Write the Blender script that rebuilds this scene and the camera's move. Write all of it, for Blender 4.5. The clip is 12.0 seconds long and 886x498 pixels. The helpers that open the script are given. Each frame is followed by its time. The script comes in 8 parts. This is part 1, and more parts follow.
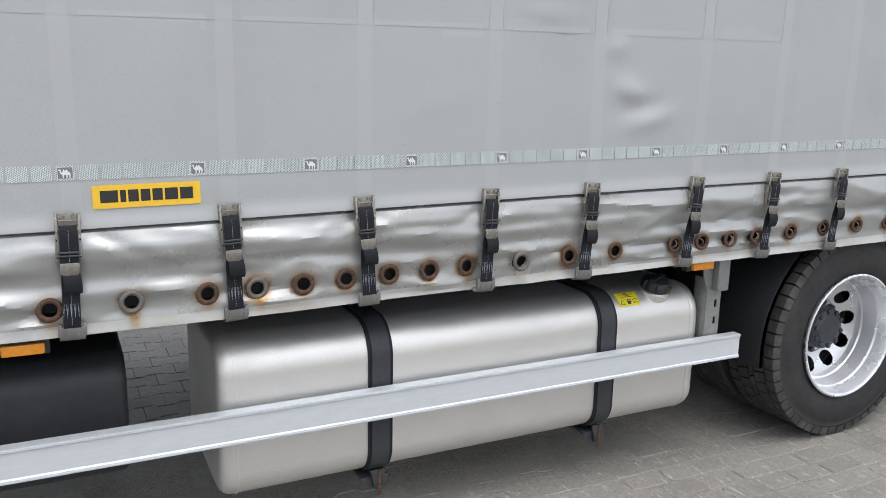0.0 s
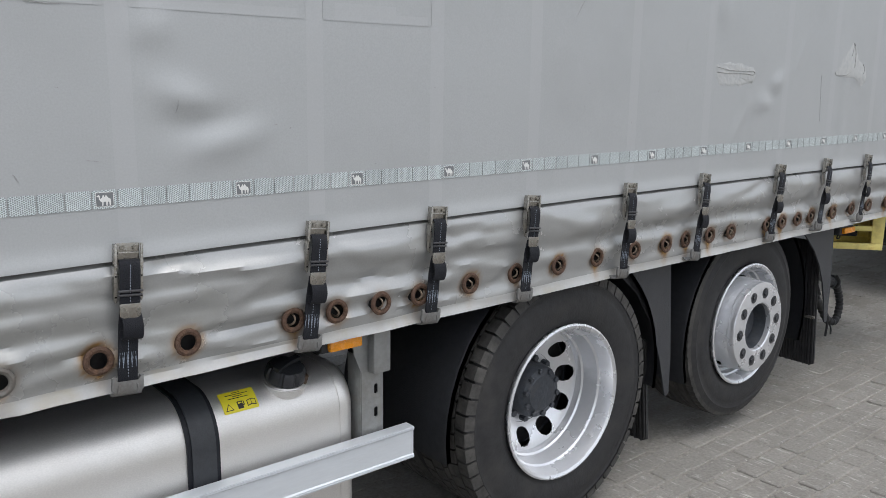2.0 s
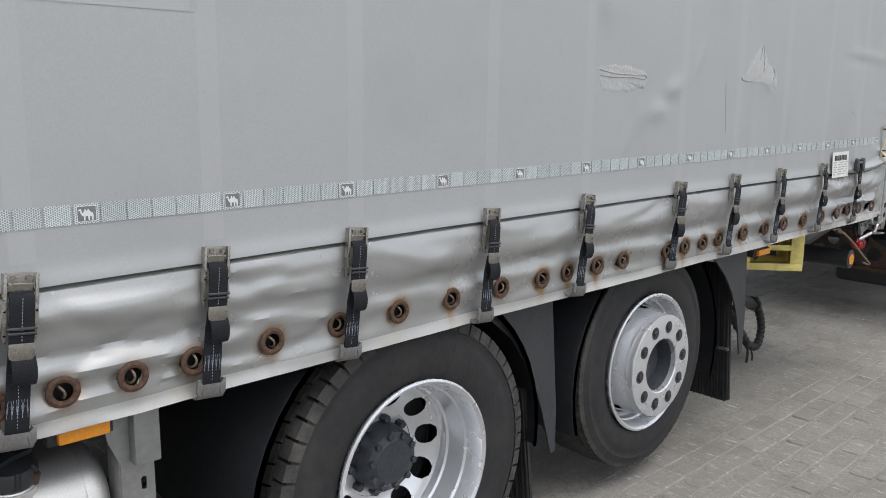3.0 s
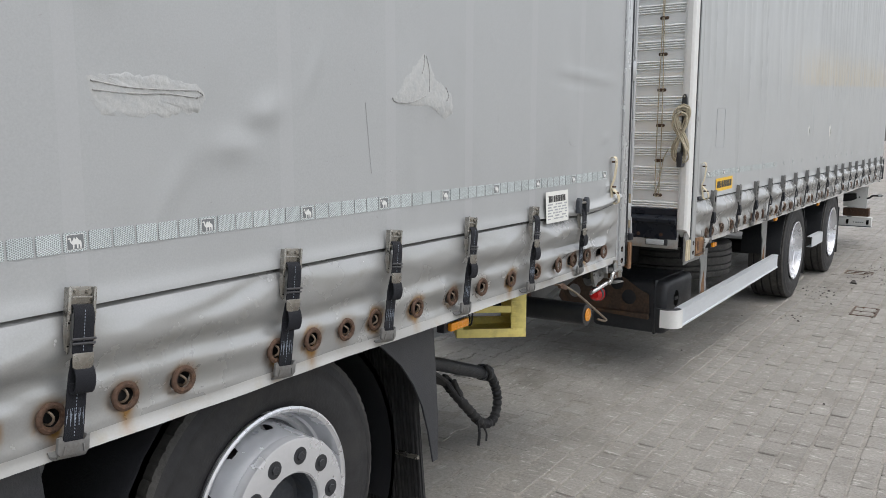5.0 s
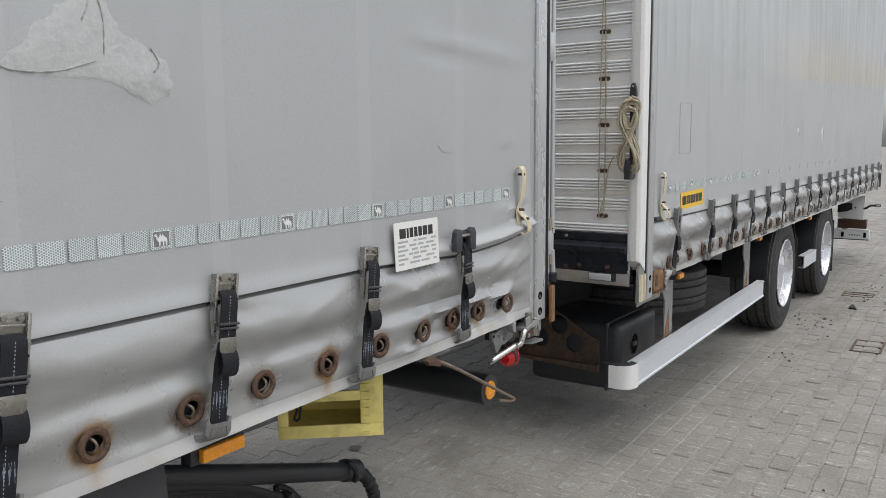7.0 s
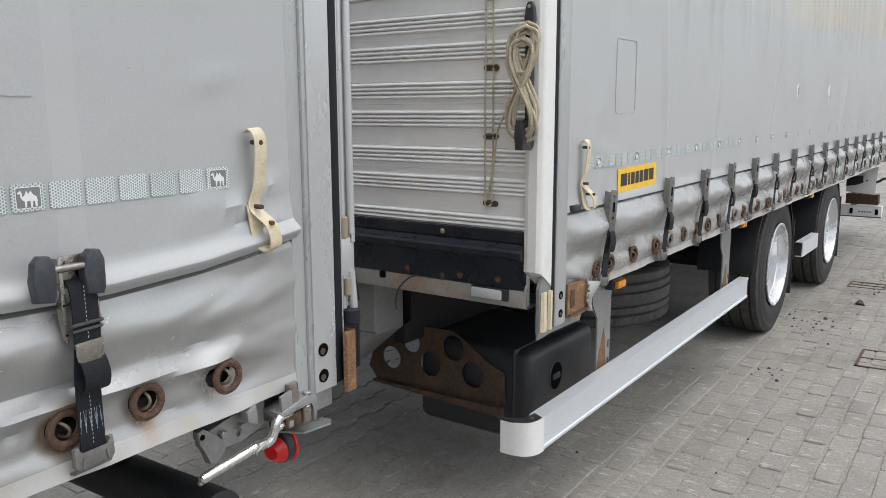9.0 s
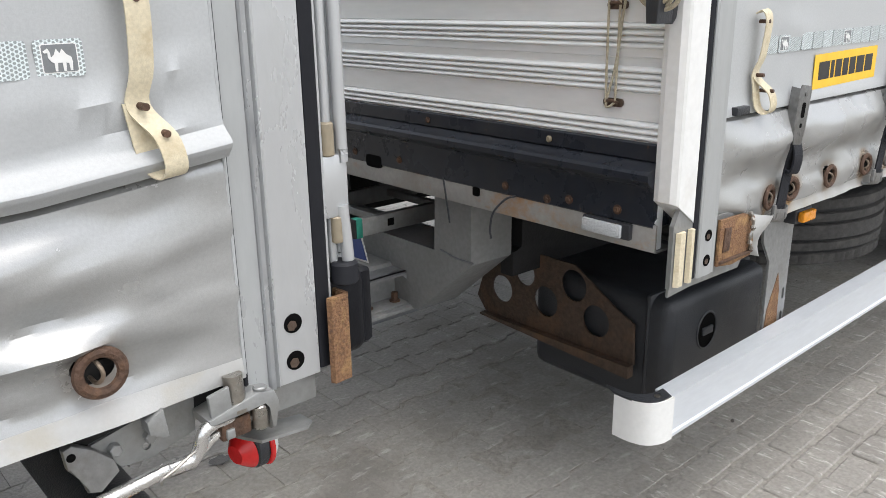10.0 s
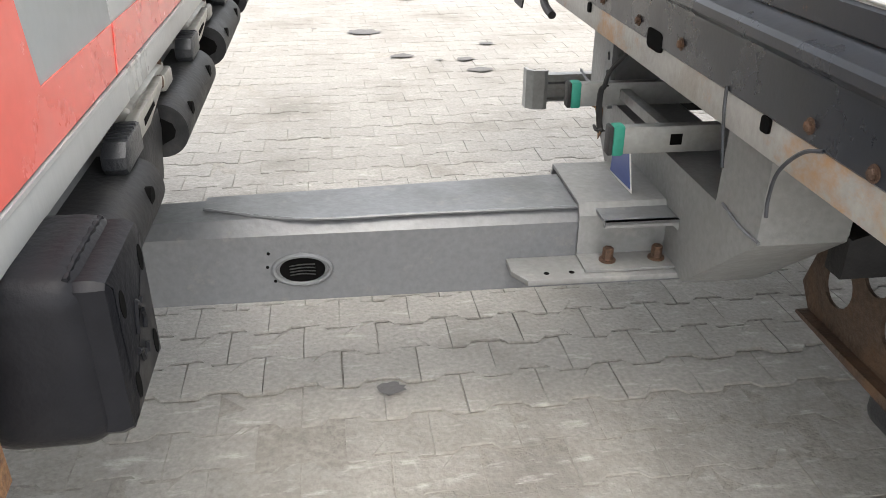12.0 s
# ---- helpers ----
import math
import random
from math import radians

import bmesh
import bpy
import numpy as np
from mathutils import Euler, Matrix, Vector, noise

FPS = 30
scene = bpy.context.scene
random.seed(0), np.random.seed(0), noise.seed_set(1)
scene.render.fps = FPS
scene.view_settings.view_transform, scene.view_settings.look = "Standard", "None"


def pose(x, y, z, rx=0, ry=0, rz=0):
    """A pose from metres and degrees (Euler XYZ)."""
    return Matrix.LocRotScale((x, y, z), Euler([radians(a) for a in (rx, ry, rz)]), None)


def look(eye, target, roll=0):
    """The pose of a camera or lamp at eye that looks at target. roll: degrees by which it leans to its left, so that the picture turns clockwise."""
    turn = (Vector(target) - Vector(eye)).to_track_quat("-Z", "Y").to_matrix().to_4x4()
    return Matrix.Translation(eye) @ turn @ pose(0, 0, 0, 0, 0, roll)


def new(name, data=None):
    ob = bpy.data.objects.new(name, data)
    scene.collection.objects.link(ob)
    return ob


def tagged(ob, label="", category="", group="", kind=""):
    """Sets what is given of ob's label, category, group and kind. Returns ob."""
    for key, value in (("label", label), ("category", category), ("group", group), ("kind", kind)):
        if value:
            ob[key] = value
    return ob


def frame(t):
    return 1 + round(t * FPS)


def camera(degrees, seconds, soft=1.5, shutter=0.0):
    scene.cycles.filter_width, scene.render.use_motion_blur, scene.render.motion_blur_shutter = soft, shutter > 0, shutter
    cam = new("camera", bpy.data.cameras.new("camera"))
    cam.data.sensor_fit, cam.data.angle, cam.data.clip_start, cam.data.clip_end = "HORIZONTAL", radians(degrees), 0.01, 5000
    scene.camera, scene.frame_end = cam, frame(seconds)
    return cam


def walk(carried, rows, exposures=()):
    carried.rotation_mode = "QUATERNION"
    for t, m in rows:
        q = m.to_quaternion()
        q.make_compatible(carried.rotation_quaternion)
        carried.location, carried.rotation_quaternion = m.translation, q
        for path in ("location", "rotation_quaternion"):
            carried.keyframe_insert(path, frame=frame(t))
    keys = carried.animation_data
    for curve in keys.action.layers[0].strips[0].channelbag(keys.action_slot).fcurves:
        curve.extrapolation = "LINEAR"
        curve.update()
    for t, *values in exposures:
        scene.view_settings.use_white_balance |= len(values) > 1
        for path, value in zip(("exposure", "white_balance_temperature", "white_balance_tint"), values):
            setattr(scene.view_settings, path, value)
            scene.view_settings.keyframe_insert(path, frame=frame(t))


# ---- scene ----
cam = camera(58.0, 12.0, soft=0.4)
PATH = [
    (0, (0.015, -2.383, 1.647), (0.876, -0.624, 1.237), 1.2),
    (0.5, (0.296, -2.169, 1.658), (1.26, -0.466, 1.249), 0.9),
    (1, (0.56, -2.07, 1.664), (1.631, -0.429, 1.261), 0.8),
    (1.5, (0.894, -1.983, 1.664), (2.027, -0.382, 1.273), 0.4),
    (2, (1.177, -1.856, 1.645), (2.435, -0.35, 1.261), 0.7),
    (2.5, (1.479, -1.713, 1.664), (2.788, -0.249, 1.282), 0.5),
    (3, (1.821, -1.697, 1.639), (3.175, -0.27, 1.281), 0.6),
    (3.5, (2.136, -1.685, 1.648), (3.641, -0.408, 1.323), 1.0),
    (3.7, (2.266, -1.661, 1.63), (3.808, -0.428, 1.315), 1.1),
    (5.3, (3.365, -1.522, 1.651), (5.011, -0.421, 1.372), -0.1),
    (5.5, (3.485, -1.467, 1.63), (5.131, -0.364, 1.357), -0.3),
    (6, (3.78, -1.368, 1.653), (5.426, -0.264, 1.385), -0.2),
    (6.5, (4.145, -1.388, 1.629), (5.793, -0.285, 1.366), -0.3),
    (7, (4.499, -1.36, 1.619), (6.152, -0.263, 1.362), -0.5),
    (7.5, (4.865, -1.292, 1.622), (6.524, -0.204, 1.368), -0.5),
    (7.7, (4.985, -1.292, 1.633), (6.651, -0.216, 1.376), -0.3),
    (9.3, (6.139, -1.146, 1.561), (7.735, -0.009, 1.16), -0.3),
    (9.5, (6.265, -1.106, 1.552), (7.768, 0.124, 1.074), -0.5),
    (10, (6.639, -0.982, 1.508), (7.919, 0.434, 0.911), -0.9),
    (10.5, (6.94, -0.821, 1.475), (7.967, 0.754, 0.792), -1.0),
    (11, (7.204, -0.676, 1.478), (7.947, 1.0, 0.678), -1.0),
    (11.5, (7.453, -0.611, 1.427), (7.97, 1.107, 0.543), -0.2),
    (12, (7.569, -0.478, 1.363), (7.819, 1.286, 0.453), 0.2),
]
EXPOSURES = [(0.0, 0.84, 6380, 10), (1.5, 0.60, 6300, 10), (2.5, 0.58, 6380, 10), (3.5, 0.76, 6450, 10), (5.5, 0.70, 6500, 10), (7.5, 0.60, 6500, 10), (9.5, 1.02, 6480, 10), (10.0, 1.21, 6510, 10), (10.5, 1.32, 6550, 10), (11.5, 1.92, 6800, 10), (12.0, 2.10, 6850, 10)]
walk(cam, [(t, look(eye, target, roll)) for t, eye, target, roll in PATH], EXPOSURES)

# ---------------------------------------------------------------- light
world = bpy.data.worlds.new("overcast_sky")
scene.world = world
world.use_nodes = True
wn, wl = world.node_tree.nodes, world.node_tree.links
sky = wn.new("ShaderNodeTexSky")
sky.sky_type = "NISHITA"
sky.sun_disc = False
sky.sun_elevation, sky.sun_rotation = radians(70), radians(180)
sky.dust_density, sky.air_density = 3.0, 1.0
hsv = wn.new("ShaderNodeHueSaturation")
hsv.inputs["Saturation"].default_value = 0.30
wl.new(sky.outputs[0], hsv.inputs["Color"])
wl.new(hsv.outputs[0], wn["Background"].inputs["Color"])
wn["Background"].inputs["Strength"].default_value = 0.15

sun_data = bpy.data.lights.new("sun", "SUN")
sun_data.energy, sun_data.angle, sun_data.color = 0.5, radians(75), (1.0, 0.99, 0.97)
sun = new("sun", sun_data)
sun.matrix_world = look((7.5, -3.6, 16), (7.5, 1, 0))

# ---------------------------------------------------------------- materials


def shader(name, colour, rough=0.5, metal=0.0, spread=0.12, grain=40.0, stain=None, stain_amount=0.5, stain_scale=3.0, bump=0.1,
           bump_scale=60.0, rough_spread=0.12, stretch=(1, 1, 1), per_object=0.0, per_island=0.0, stain_low=0.5, spec=0.5, second=None, second_scale=9.0, second_amount=0.5, second_low=0.58, placed=False, second_stretch=None):
    """A worn surface: base colour with fine grain, stains in patches, uneven gloss and fine relief, in metres."""
    m = bpy.data.materials.new(name)
    m.use_nodes = True
    n, l = m.node_tree.nodes, m.node_tree.links
    b = n["Principled BSDF"]
    tc = n.new("ShaderNodeTexCoord")
    mp = n.new("ShaderNodeMapping")
    mp.inputs["Scale"].default_value = stretch
    where = n.new("ShaderNodeNewGeometry").outputs["Position"] if placed else tc.outputs["Object"]
    l.new(where, mp.inputs["Vector"])
    fine = n.new("ShaderNodeTexNoise")
    fine.inputs["Scale"].default_value, fine.inputs["Detail"].default_value = grain, 6
    l.new(mp.outputs[0], fine.inputs["Vector"])
    big = n.new("ShaderNodeTexNoise")
    big.inputs["Scale"].default_value, big.inputs["Detail"].default_value, big.inputs["Roughness"].default_value = stain_scale, 8, 0.62
    l.new(mp.outputs[0], big.inputs["Vector"])
    vary = n.new("ShaderNodeMapRange")
    vary.inputs["From Min"].default_value, vary.inputs["From Max"].default_value = 0.25, 0.75
    vary.inputs["To Min"].default_value, vary.inputs["To Max"].default_value = 1 - spread, 1 + spread
    l.new(fine.outputs["Fac"], vary.inputs["Value"])
    base = n.new("ShaderNodeVectorMath")
    base.operation = "SCALE"
    base.inputs[0].default_value = colour
    l.new(vary.outputs[0], base.inputs["Scale"])
    out = base.outputs[0]
    if stain:
        ramp = n.new("ShaderNodeMapRange")
        ramp.inputs["From Min"].default_value, ramp.inputs["From Max"].default_value = stain_low, stain_low + 0.22
        ramp.inputs["To Max"].default_value = stain_amount
        l.new(big.outputs["Fac"], ramp.inputs["Value"])
        mix = n.new("ShaderNodeMix")
        mix.data_type = "RGBA"
        l.new(ramp.outputs[0], mix.inputs["Factor"])
        l.new(out, mix.inputs["A"])
        mix.inputs["B"].default_value = (*stain, 1)
        out = mix.outputs["Result"]
    if second:
        more = n.new("ShaderNodeTexNoise")
        more.inputs["Scale"].default_value, more.inputs["Detail"].default_value, more.inputs["Roughness"].default_value = second_scale, 9, 0.7
        mp2 = n.new("ShaderNodeMapping")
        mp2.inputs["Scale"].default_value = second_stretch or stretch
        l.new(where, mp2.inputs["Vector"])
        l.new(mp2.outputs[0], more.inputs["Vector"])
        ramp2 = n.new("ShaderNodeMapRange")
        ramp2.inputs["From Min"].default_value, ramp2.inputs["From Max"].default_value = second_low, second_low + 0.12
        ramp2.inputs["To Max"].default_value = second_amount
        l.new(more.outputs["Fac"], ramp2.inputs["Value"])
        mix2 = n.new("ShaderNodeMix")
        mix2.data_type = "RGBA"
        l.new(ramp2.outputs[0], mix2.inputs["Factor"])
        l.new(out, mix2.inputs["A"])
        mix2.inputs["B"].default_value = (*second, 1)
        out = mix2.outputs["Result"]
    if per_object or per_island:
        src = n.new("ShaderNodeObjectInfo") if per_object else n.new("ShaderNodeNewGeometry")
        amount = per_object or per_island
        rnd = n.new("ShaderNodeMapRange")
        rnd.inputs["To Min"].default_value, rnd.inputs["To Max"].default_value = 1 - amount, 1 + amount
        l.new(src.outputs["Random" if per_object else "Random Per Island"], rnd.inputs["Value"])
        sc = n.new("ShaderNodeVectorMath")
        sc.operation = "SCALE"
        l.new(out, sc.inputs[0])
        l.new(rnd.outputs[0], sc.inputs["Scale"])
        out = sc.outputs[0]
    l.new(out, b.inputs["Base Color"])
    rg = n.new("ShaderNodeMapRange")
    rg.inputs["From Min"].default_value, rg.inputs["From Max"].default_value = 0.3, 0.7
    rg.inputs["To Min"].default_value, rg.inputs["To Max"].default_value = max(0.03, rough - rough_spread), min(1, rough + rough_spread)
    l.new(big.outputs["Fac"], rg.inputs["Value"])
    l.new(rg.outputs[0], b.inputs["Roughness"])
    b.inputs["Metallic"].default_value = metal
    b.inputs["Specular IOR Level"].default_value = spec
    if bump:
        bt = n.new("ShaderNodeTexNoise")
        bt.inputs["Scale"].default_value, bt.inputs["Detail"].default_value = bump_scale, 5
        l.new(mp.outputs[0], bt.inputs["Vector"])
        bn = n.new("ShaderNodeBump")
        bn.inputs["Strength"].default_value, bn.inputs["Distance"].default_value = bump, 0.01
        l.new(bt.outputs["Fac"], bn.inputs["Height"])
        l.new(bn.outputs[0], b.inputs["Normal"])
    return m


TARP = shader("silver_tarpaulin", (0.412, 0.422, 0.424), 0.47, 0.20, 0.05, 220, (0.348, 0.354, 0.352), 0.55, 1.3, 0.06, 500, 0.06, spec=0.14, second=(0.320, 0.320, 0.308), second_scale=10, second_amount=0.30, second_low=0.62, second_stretch=(1.3, 1, 0.45))
TARP_PALE = shader("pale_silver_tarpaulin", (0.440, 0.452, 0.454), 0.40, 0.15, 0.05, 220, (0.395, 0.404, 0.402), 0.55, 1.3, 0.06, 500, 0.06, spec=0.28, second=(0.46, 0.42, 0.33), second_scale=10, second_amount=0.30, second_low=0.62, second_stretch=(1.3, 1, 0.45))
TARP_LOW = shader("soiled_tarpaulin", (0.380, 0.384, 0.378), 0.26, 0.42, 0.055, 220, (0.312, 0.308, 0.284), 0.6, 2.5, 0.06, 500, 0.06, spec=0.4, second=(0.288, 0.272, 0.224), second_scale=16, second_amount=0.35, second_low=0.62, second_stretch=(0.6, 1, 1))
TARP_BAND = shader("welded_tarpaulin_band", (0.428, 0.437, 0.440), 0.48, 0.18, 0.035, 220, (0.408, 0.412, 0.410), 0.55, 1.3, 0.06, 500, 0.06, spec=0.14, second=(0.344, 0.344, 0.332), second_scale=10, second_amount=0.30, second_low=0.62, second_stretch=(1.3, 1, 0.45))
TARP_HEM = shader("dirty_tarpaulin_hem", (0.424, 0.424, 0.412), 0.42, 0.10, 0.04, 160, (0.368, 0.328, 0.248), 0.7, 9, 0.06, 400, 0.08)


def rust_stained(m):
    """Lets the mesh's own stain layer tint the cloth brown below its eyelets."""
    n, l = m.node_tree.nodes, m.node_tree.links
    b = n["Principled BSDF"]
    was = b.inputs["Base Color"].links[0].from_socket
    at = n.new("ShaderNodeAttribute")
    at.attribute_name = "stain"
    mix = n.new("ShaderNodeMix")
    mix.data_type = "RGBA"
    l.new(at.outputs["Fac"], mix.inputs["Factor"])
    l.new(was, mix.inputs["A"])
    mix.inputs["B"].default_value = (0.30, 0.165, 0.05, 1)
    l.new(mix.outputs["Result"], b.inputs["Base Color"])


rust_stained(TARP_LOW), rust_stained(TARP_HEM)
PATCH = shader("pale_glue_film", (0.452, 0.457, 0.446), 0.46, 0.12, 0.08, 160, (0.408, 0.418, 0.420), 1.0, 34, 0.22, 70, 0.10, stain_low=0.44)
TEAR = shader("dark_tear_lip", (0.335, 0.335, 0.325), 0.6, 0.0, 0.3, 120, (0.40, 0.39, 0.36), 0.7, 40, 0.2, 200)
SEAMLINE = shader("faint_weld_line", (0.372, 0.379, 0.377), 0.5, 0.1, 0.2, 60, (0.400, 0.410, 0.412), 0.95, 5, bump=0, stain_low=0.36)


def dusty_band(m, low, tall, start):
    """A tan dusty band with upright streaks, high on a long curtain."""
    n, l = m.node_tree.nodes, m.node_tree.links
    b = n["Principled BSDF"]
    was = b.inputs["Base Color"].links[0].from_socket
    sep = n.new("ShaderNodeSeparateXYZ")
    l.new(n["Texture Coordinate"].outputs["Object"], sep.inputs[0])

    def ramp(src, a, c, smooth="SMOOTHSTEP"):
        r = n.new("ShaderNodeMapRange")
        r.interpolation_type = smooth
        r.inputs["From Min"].default_value, r.inputs["From Max"].default_value = a, c
        l.new(src, r.inputs["Value"])
        return r.outputs[0]

    def times(p, q):
        r = n.new("ShaderNodeMath")
        r.operation = "MULTIPLY"
        l.new(p, r.inputs[0]), l.new(q, r.inputs[1])
        return r.outputs[0]
    rise = n.new("ShaderNodeMath")
    rise.operation = "MULTIPLY_ADD"
    rise.inputs[1].default_value = -0.045
    l.new(sep.outputs["X"], rise.inputs[0]), l.new(sep.outputs["Z"], rise.inputs[2])
    mp = n.new("ShaderNodeMapping")
    mp.inputs["Scale"].default_value = (16, 1, 0.5)
    l.new(n["Texture Coordinate"].outputs["Object"], mp.inputs["Vector"])
    streak = n.new("ShaderNodeTexNoise")
    streak.inputs["Scale"].default_value, streak.inputs["Detail"].default_value = 1.6, 5
    l.new(mp.outputs[0], streak.inputs["Vector"])
    f = times(times(ramp(rise.outputs[0], low, low + 0.05), ramp(rise.outputs[0], low + tall, low + 0.12)), times(ramp(sep.outputs["X"], start, start + 2.0), ramp(streak.outputs["Fac"], 0.30, 0.68)))
    mix = n.new("ShaderNodeMix")
    mix.data_type = "RGBA"
    l.new(f, mix.inputs["Factor"])
    l.new(was, mix.inputs["A"])
    mix.inputs["B"].default_value = (0.50, 0.45, 0.36, 1)
    l.new(mix.outputs["Result"], b.inputs["Base Color"])


dusty_band(TARP_PALE, 1.95, 0.50, 2.2)
RUST = shader("rust", (0.085, 0.048, 0.031), 0.70, 0.2, 0.35, 90, (0.18, 0.098, 0.052), 0.7, 30, 0.5, 120)
RUST_DARK = shader("rusty_plate", (0.085, 0.058, 0.042), 0.7, 0.3, 0.3, 60, (0.20, 0.115, 0.065), 0.6, 9, 0.4, 120)
RUSTWIRE = shader("brown_wire", (0.20, 0.155, 0.115), 0.5, 0.4, 0.25, 60, (0.11, 0.07, 0.045), 0.7, 40, 0.2, 120)
CHROME = shader("bright_steel", (0.66, 0.655, 0.64), 0.24, 0.9, 0.10, 80, (0.40, 0.37, 0.33), 0.6, 30, 0.12, 150)
POST_WHITE = shader("bright_aluminium_post", (0.47, 0.48, 0.485), 0.30, 0.45, 0.03, 60, (0.42, 0.42, 0.41), 0.5, 3, 0.04, 120, stretch=(1, 1, 0.3))
RUST_BRIGHT = shader("scaly_rust", (0.19, 0.10, 0.05), 0.85, 0.1, 0.5, 220, (0.40, 0.25, 0.11), 0.8, 26, 0.5, 260, second=(0.10, 0.055, 0.04), second_scale=60, second_amount=0.8, second_low=0.58)
ZINC = shader("dull_zinc_ring", (0.17, 0.16, 0.145), 0.45, 0.5, 0.2, 60, (0.12, 0.075, 0.05), 0.8, 22, 0.25, 90)
STEEL = shader("worn_stainless", (0.34, 0.325, 0.295), 0.28, 0.92, 0.15, 80, (0.22, 0.18, 0.14), 0.6, 30, 0.15, 150)
BUCKLE = shader("dull_buckle_steel", (0.20, 0.20, 0.195), 0.38, 0.75, 0.15, 80, (0.12, 0.105, 0.09), 0.6, 30, 0.15, 150)
HOOK = shader("dull_hook_steel", (0.20, 0.20, 0.195), 0.5, 0.45, 0.15, 80, (0.14, 0.12, 0.10), 0.6, 24, 0.15, 120)
DARKSTEEL = shader("dark_steel", (0.075, 0.075, 0.08), 0.4, 0.5, 0.15, 80, (0.15, 0.14, 0.13), 0.5, 40, 0.12, 150)
GALV = shader("galvanised_steel", (0.30, 0.305, 0.30), 0.52, 0.6, 0.12, 50, (0.22, 0.20, 0.17), 0.6, 7, 0.12, 90)
ALU = shader("brushed_aluminium_tank", (0.74, 0.725, 0.70), 0.46, 0.80, 0.08, 320, (0.62, 0.60, 0.57), 0.5, 4, 0.10, 420, 0.05, stretch=(0.6, 1, 1), second=(0.44, 0.435, 0.42), second_scale=11, second_amount=0.55, second_low=0.635)
STRAPRUBBER = shader("dark_grey_strap_rubber", (0.036, 0.039, 0.044), 0.55, 0.0, 0.12, 60, (0.055, 0.055, 0.055), 0.5, 6, 0.1, 200, spec=0.4)
ALU_RAIL = shader("anodised_rail", (0.62, 0.65, 0.68), 0.42, 0.3, 0.04, 80, (0.54, 0.555, 0.56), 0.4, 6, 0.04, 200, 0.06, stretch=(0.2, 1, 1))
RIM = shader("silver_wheel_paint", (0.70, 0.71, 0.73), 0.27, 0.62, 0.03, 60, (0.58, 0.58, 0.58), 0.2, 3, 0.02, 200, 0.04)
HUB = shader("dark_hub", (0.052, 0.058, 0.068), 0.5, 0.4, 0.2, 60, (0.10, 0.095, 0.09), 0.5, 20, 0.2, 80)
RUBBER = shader("tyre_rubber", (0.030, 0.030, 0.031), 0.58, 0.0, 0.2, 30, (0.060, 0.057, 0.053), 0.6, 6, 0.15, 120, spec=0.25)
TREAD = shader("dusty_tread", (0.055, 0.053, 0.050), 0.75, 0.0, 0.25, 50, (0.12, 0.115, 0.105), 0.7, 12, 0.3, 120, spec=0.25)
PLASTIC = shader("black_plastic", (0.027, 0.029, 0.033), 0.42, 0.0, 0.15, 40, (0.042, 0.042, 0.044), 0.5, 5, 0.22, 250, spec=0.45)
# black plastic made lighter in colour to stand for light bounced off the ground
LIGHTENED_BLACK = shader("bounce_lightened_black", (0.040, 0.042, 0.047), 0.46, 0.0, 0.15, 40, (0.062, 0.060, 0.058), 0.5, 5, 0.2, 200, spec=0.4)
BLACK = shader("chassis_black", (0.018, 0.018, 0.019), 0.6, 0.0, 0.2, 40, (0.05, 0.045, 0.04), 0.6, 5, 0.2, 100, spec=0.25)
NAVY = shader("dark_blue_grey_paint", (0.019, 0.022, 0.029), 0.30, 0.0, 0.08, 60, (0.045, 0.043, 0.040), 0.45, 6, 0.02, 120, second=(0.26, 0.11, 0.04), second_scale=24, second_amount=0.8, second_low=0.66, spec=0.34)
WEB = shader("black_webbing", (0.011, 0.012, 0.016), 0.75, 0.0, 0.3, 300, (0.030, 0.030, 0.034), 0.4, 20, 0.4, 400, spec=0.3)
WEB_LINE = shader("blue_grey_stitch", (0.26, 0.30, 0.36), 0.8, 0.0, 0.4, 200, None, bump=0)
CREAM = shader("cream_webbing", (0.60, 0.53, 0.38), 0.7, 0.0, 0.12, 200, (0.42, 0.32, 0.18), 0.6, 30, 0.12, 500)
GREYPAINT = shader("grey_chassis_paint", (0.154, 0.161, 0.170), 0.42, 0.10, 0.12, 60, (0.112, 0.113, 0.113), 0.55, 4, 0.12, 60, second=(0.26, 0.25, 0.225), second_amount=0.45, second_scale=14)
# lighter copy of the grey chassis paint: the yoke's brightness is put in the colour
LIT_GREYPAINT = shader("lit_grey_paint", (0.215, 0.218, 0.218), 0.55, 0.05, 0.12, 60, (0.185, 0.182, 0.175), 0.6, 5, 0.15, 80, second=(0.31, 0.30, 0.28), second_amount=0.5, second_scale=12)
CHANNEL = shader("rust_stained_channel", (0.34, 0.335, 0.32), 0.5, 0.3, 0.10, 60, (0.26, 0.225, 0.18), 0.6, 5, 0.12, 90, second=(0.38, 0.20, 0.075), second_scale=3.2, second_amount=0.8, second_low=0.52, second_stretch=(1, 1, 1.6))
POST = shader("pale_aluminium_post", (0.38, 0.392, 0.392), 0.32, 0.2, 0.04, 60, (0.30, 0.295, 0.27), 0.5, 3, 0.05, 120, stretch=(1, 1, 0.3))
WHITE = shader("white_paint", (0.70, 0.70, 0.68), 0.42, 0.0, 0.04, 60, (0.48, 0.45, 0.40), 0.4, 8, 0.06, 80, stain_low=0.56)
PLANK = shader("pale_grey_profile", (0.86, 0.87, 0.865), 0.38, 0.28, 0.03, 60, (0.60, 0.59, 0.56), 0.5, 3, 0.05, 120, stretch=(1, 0.2, 1))
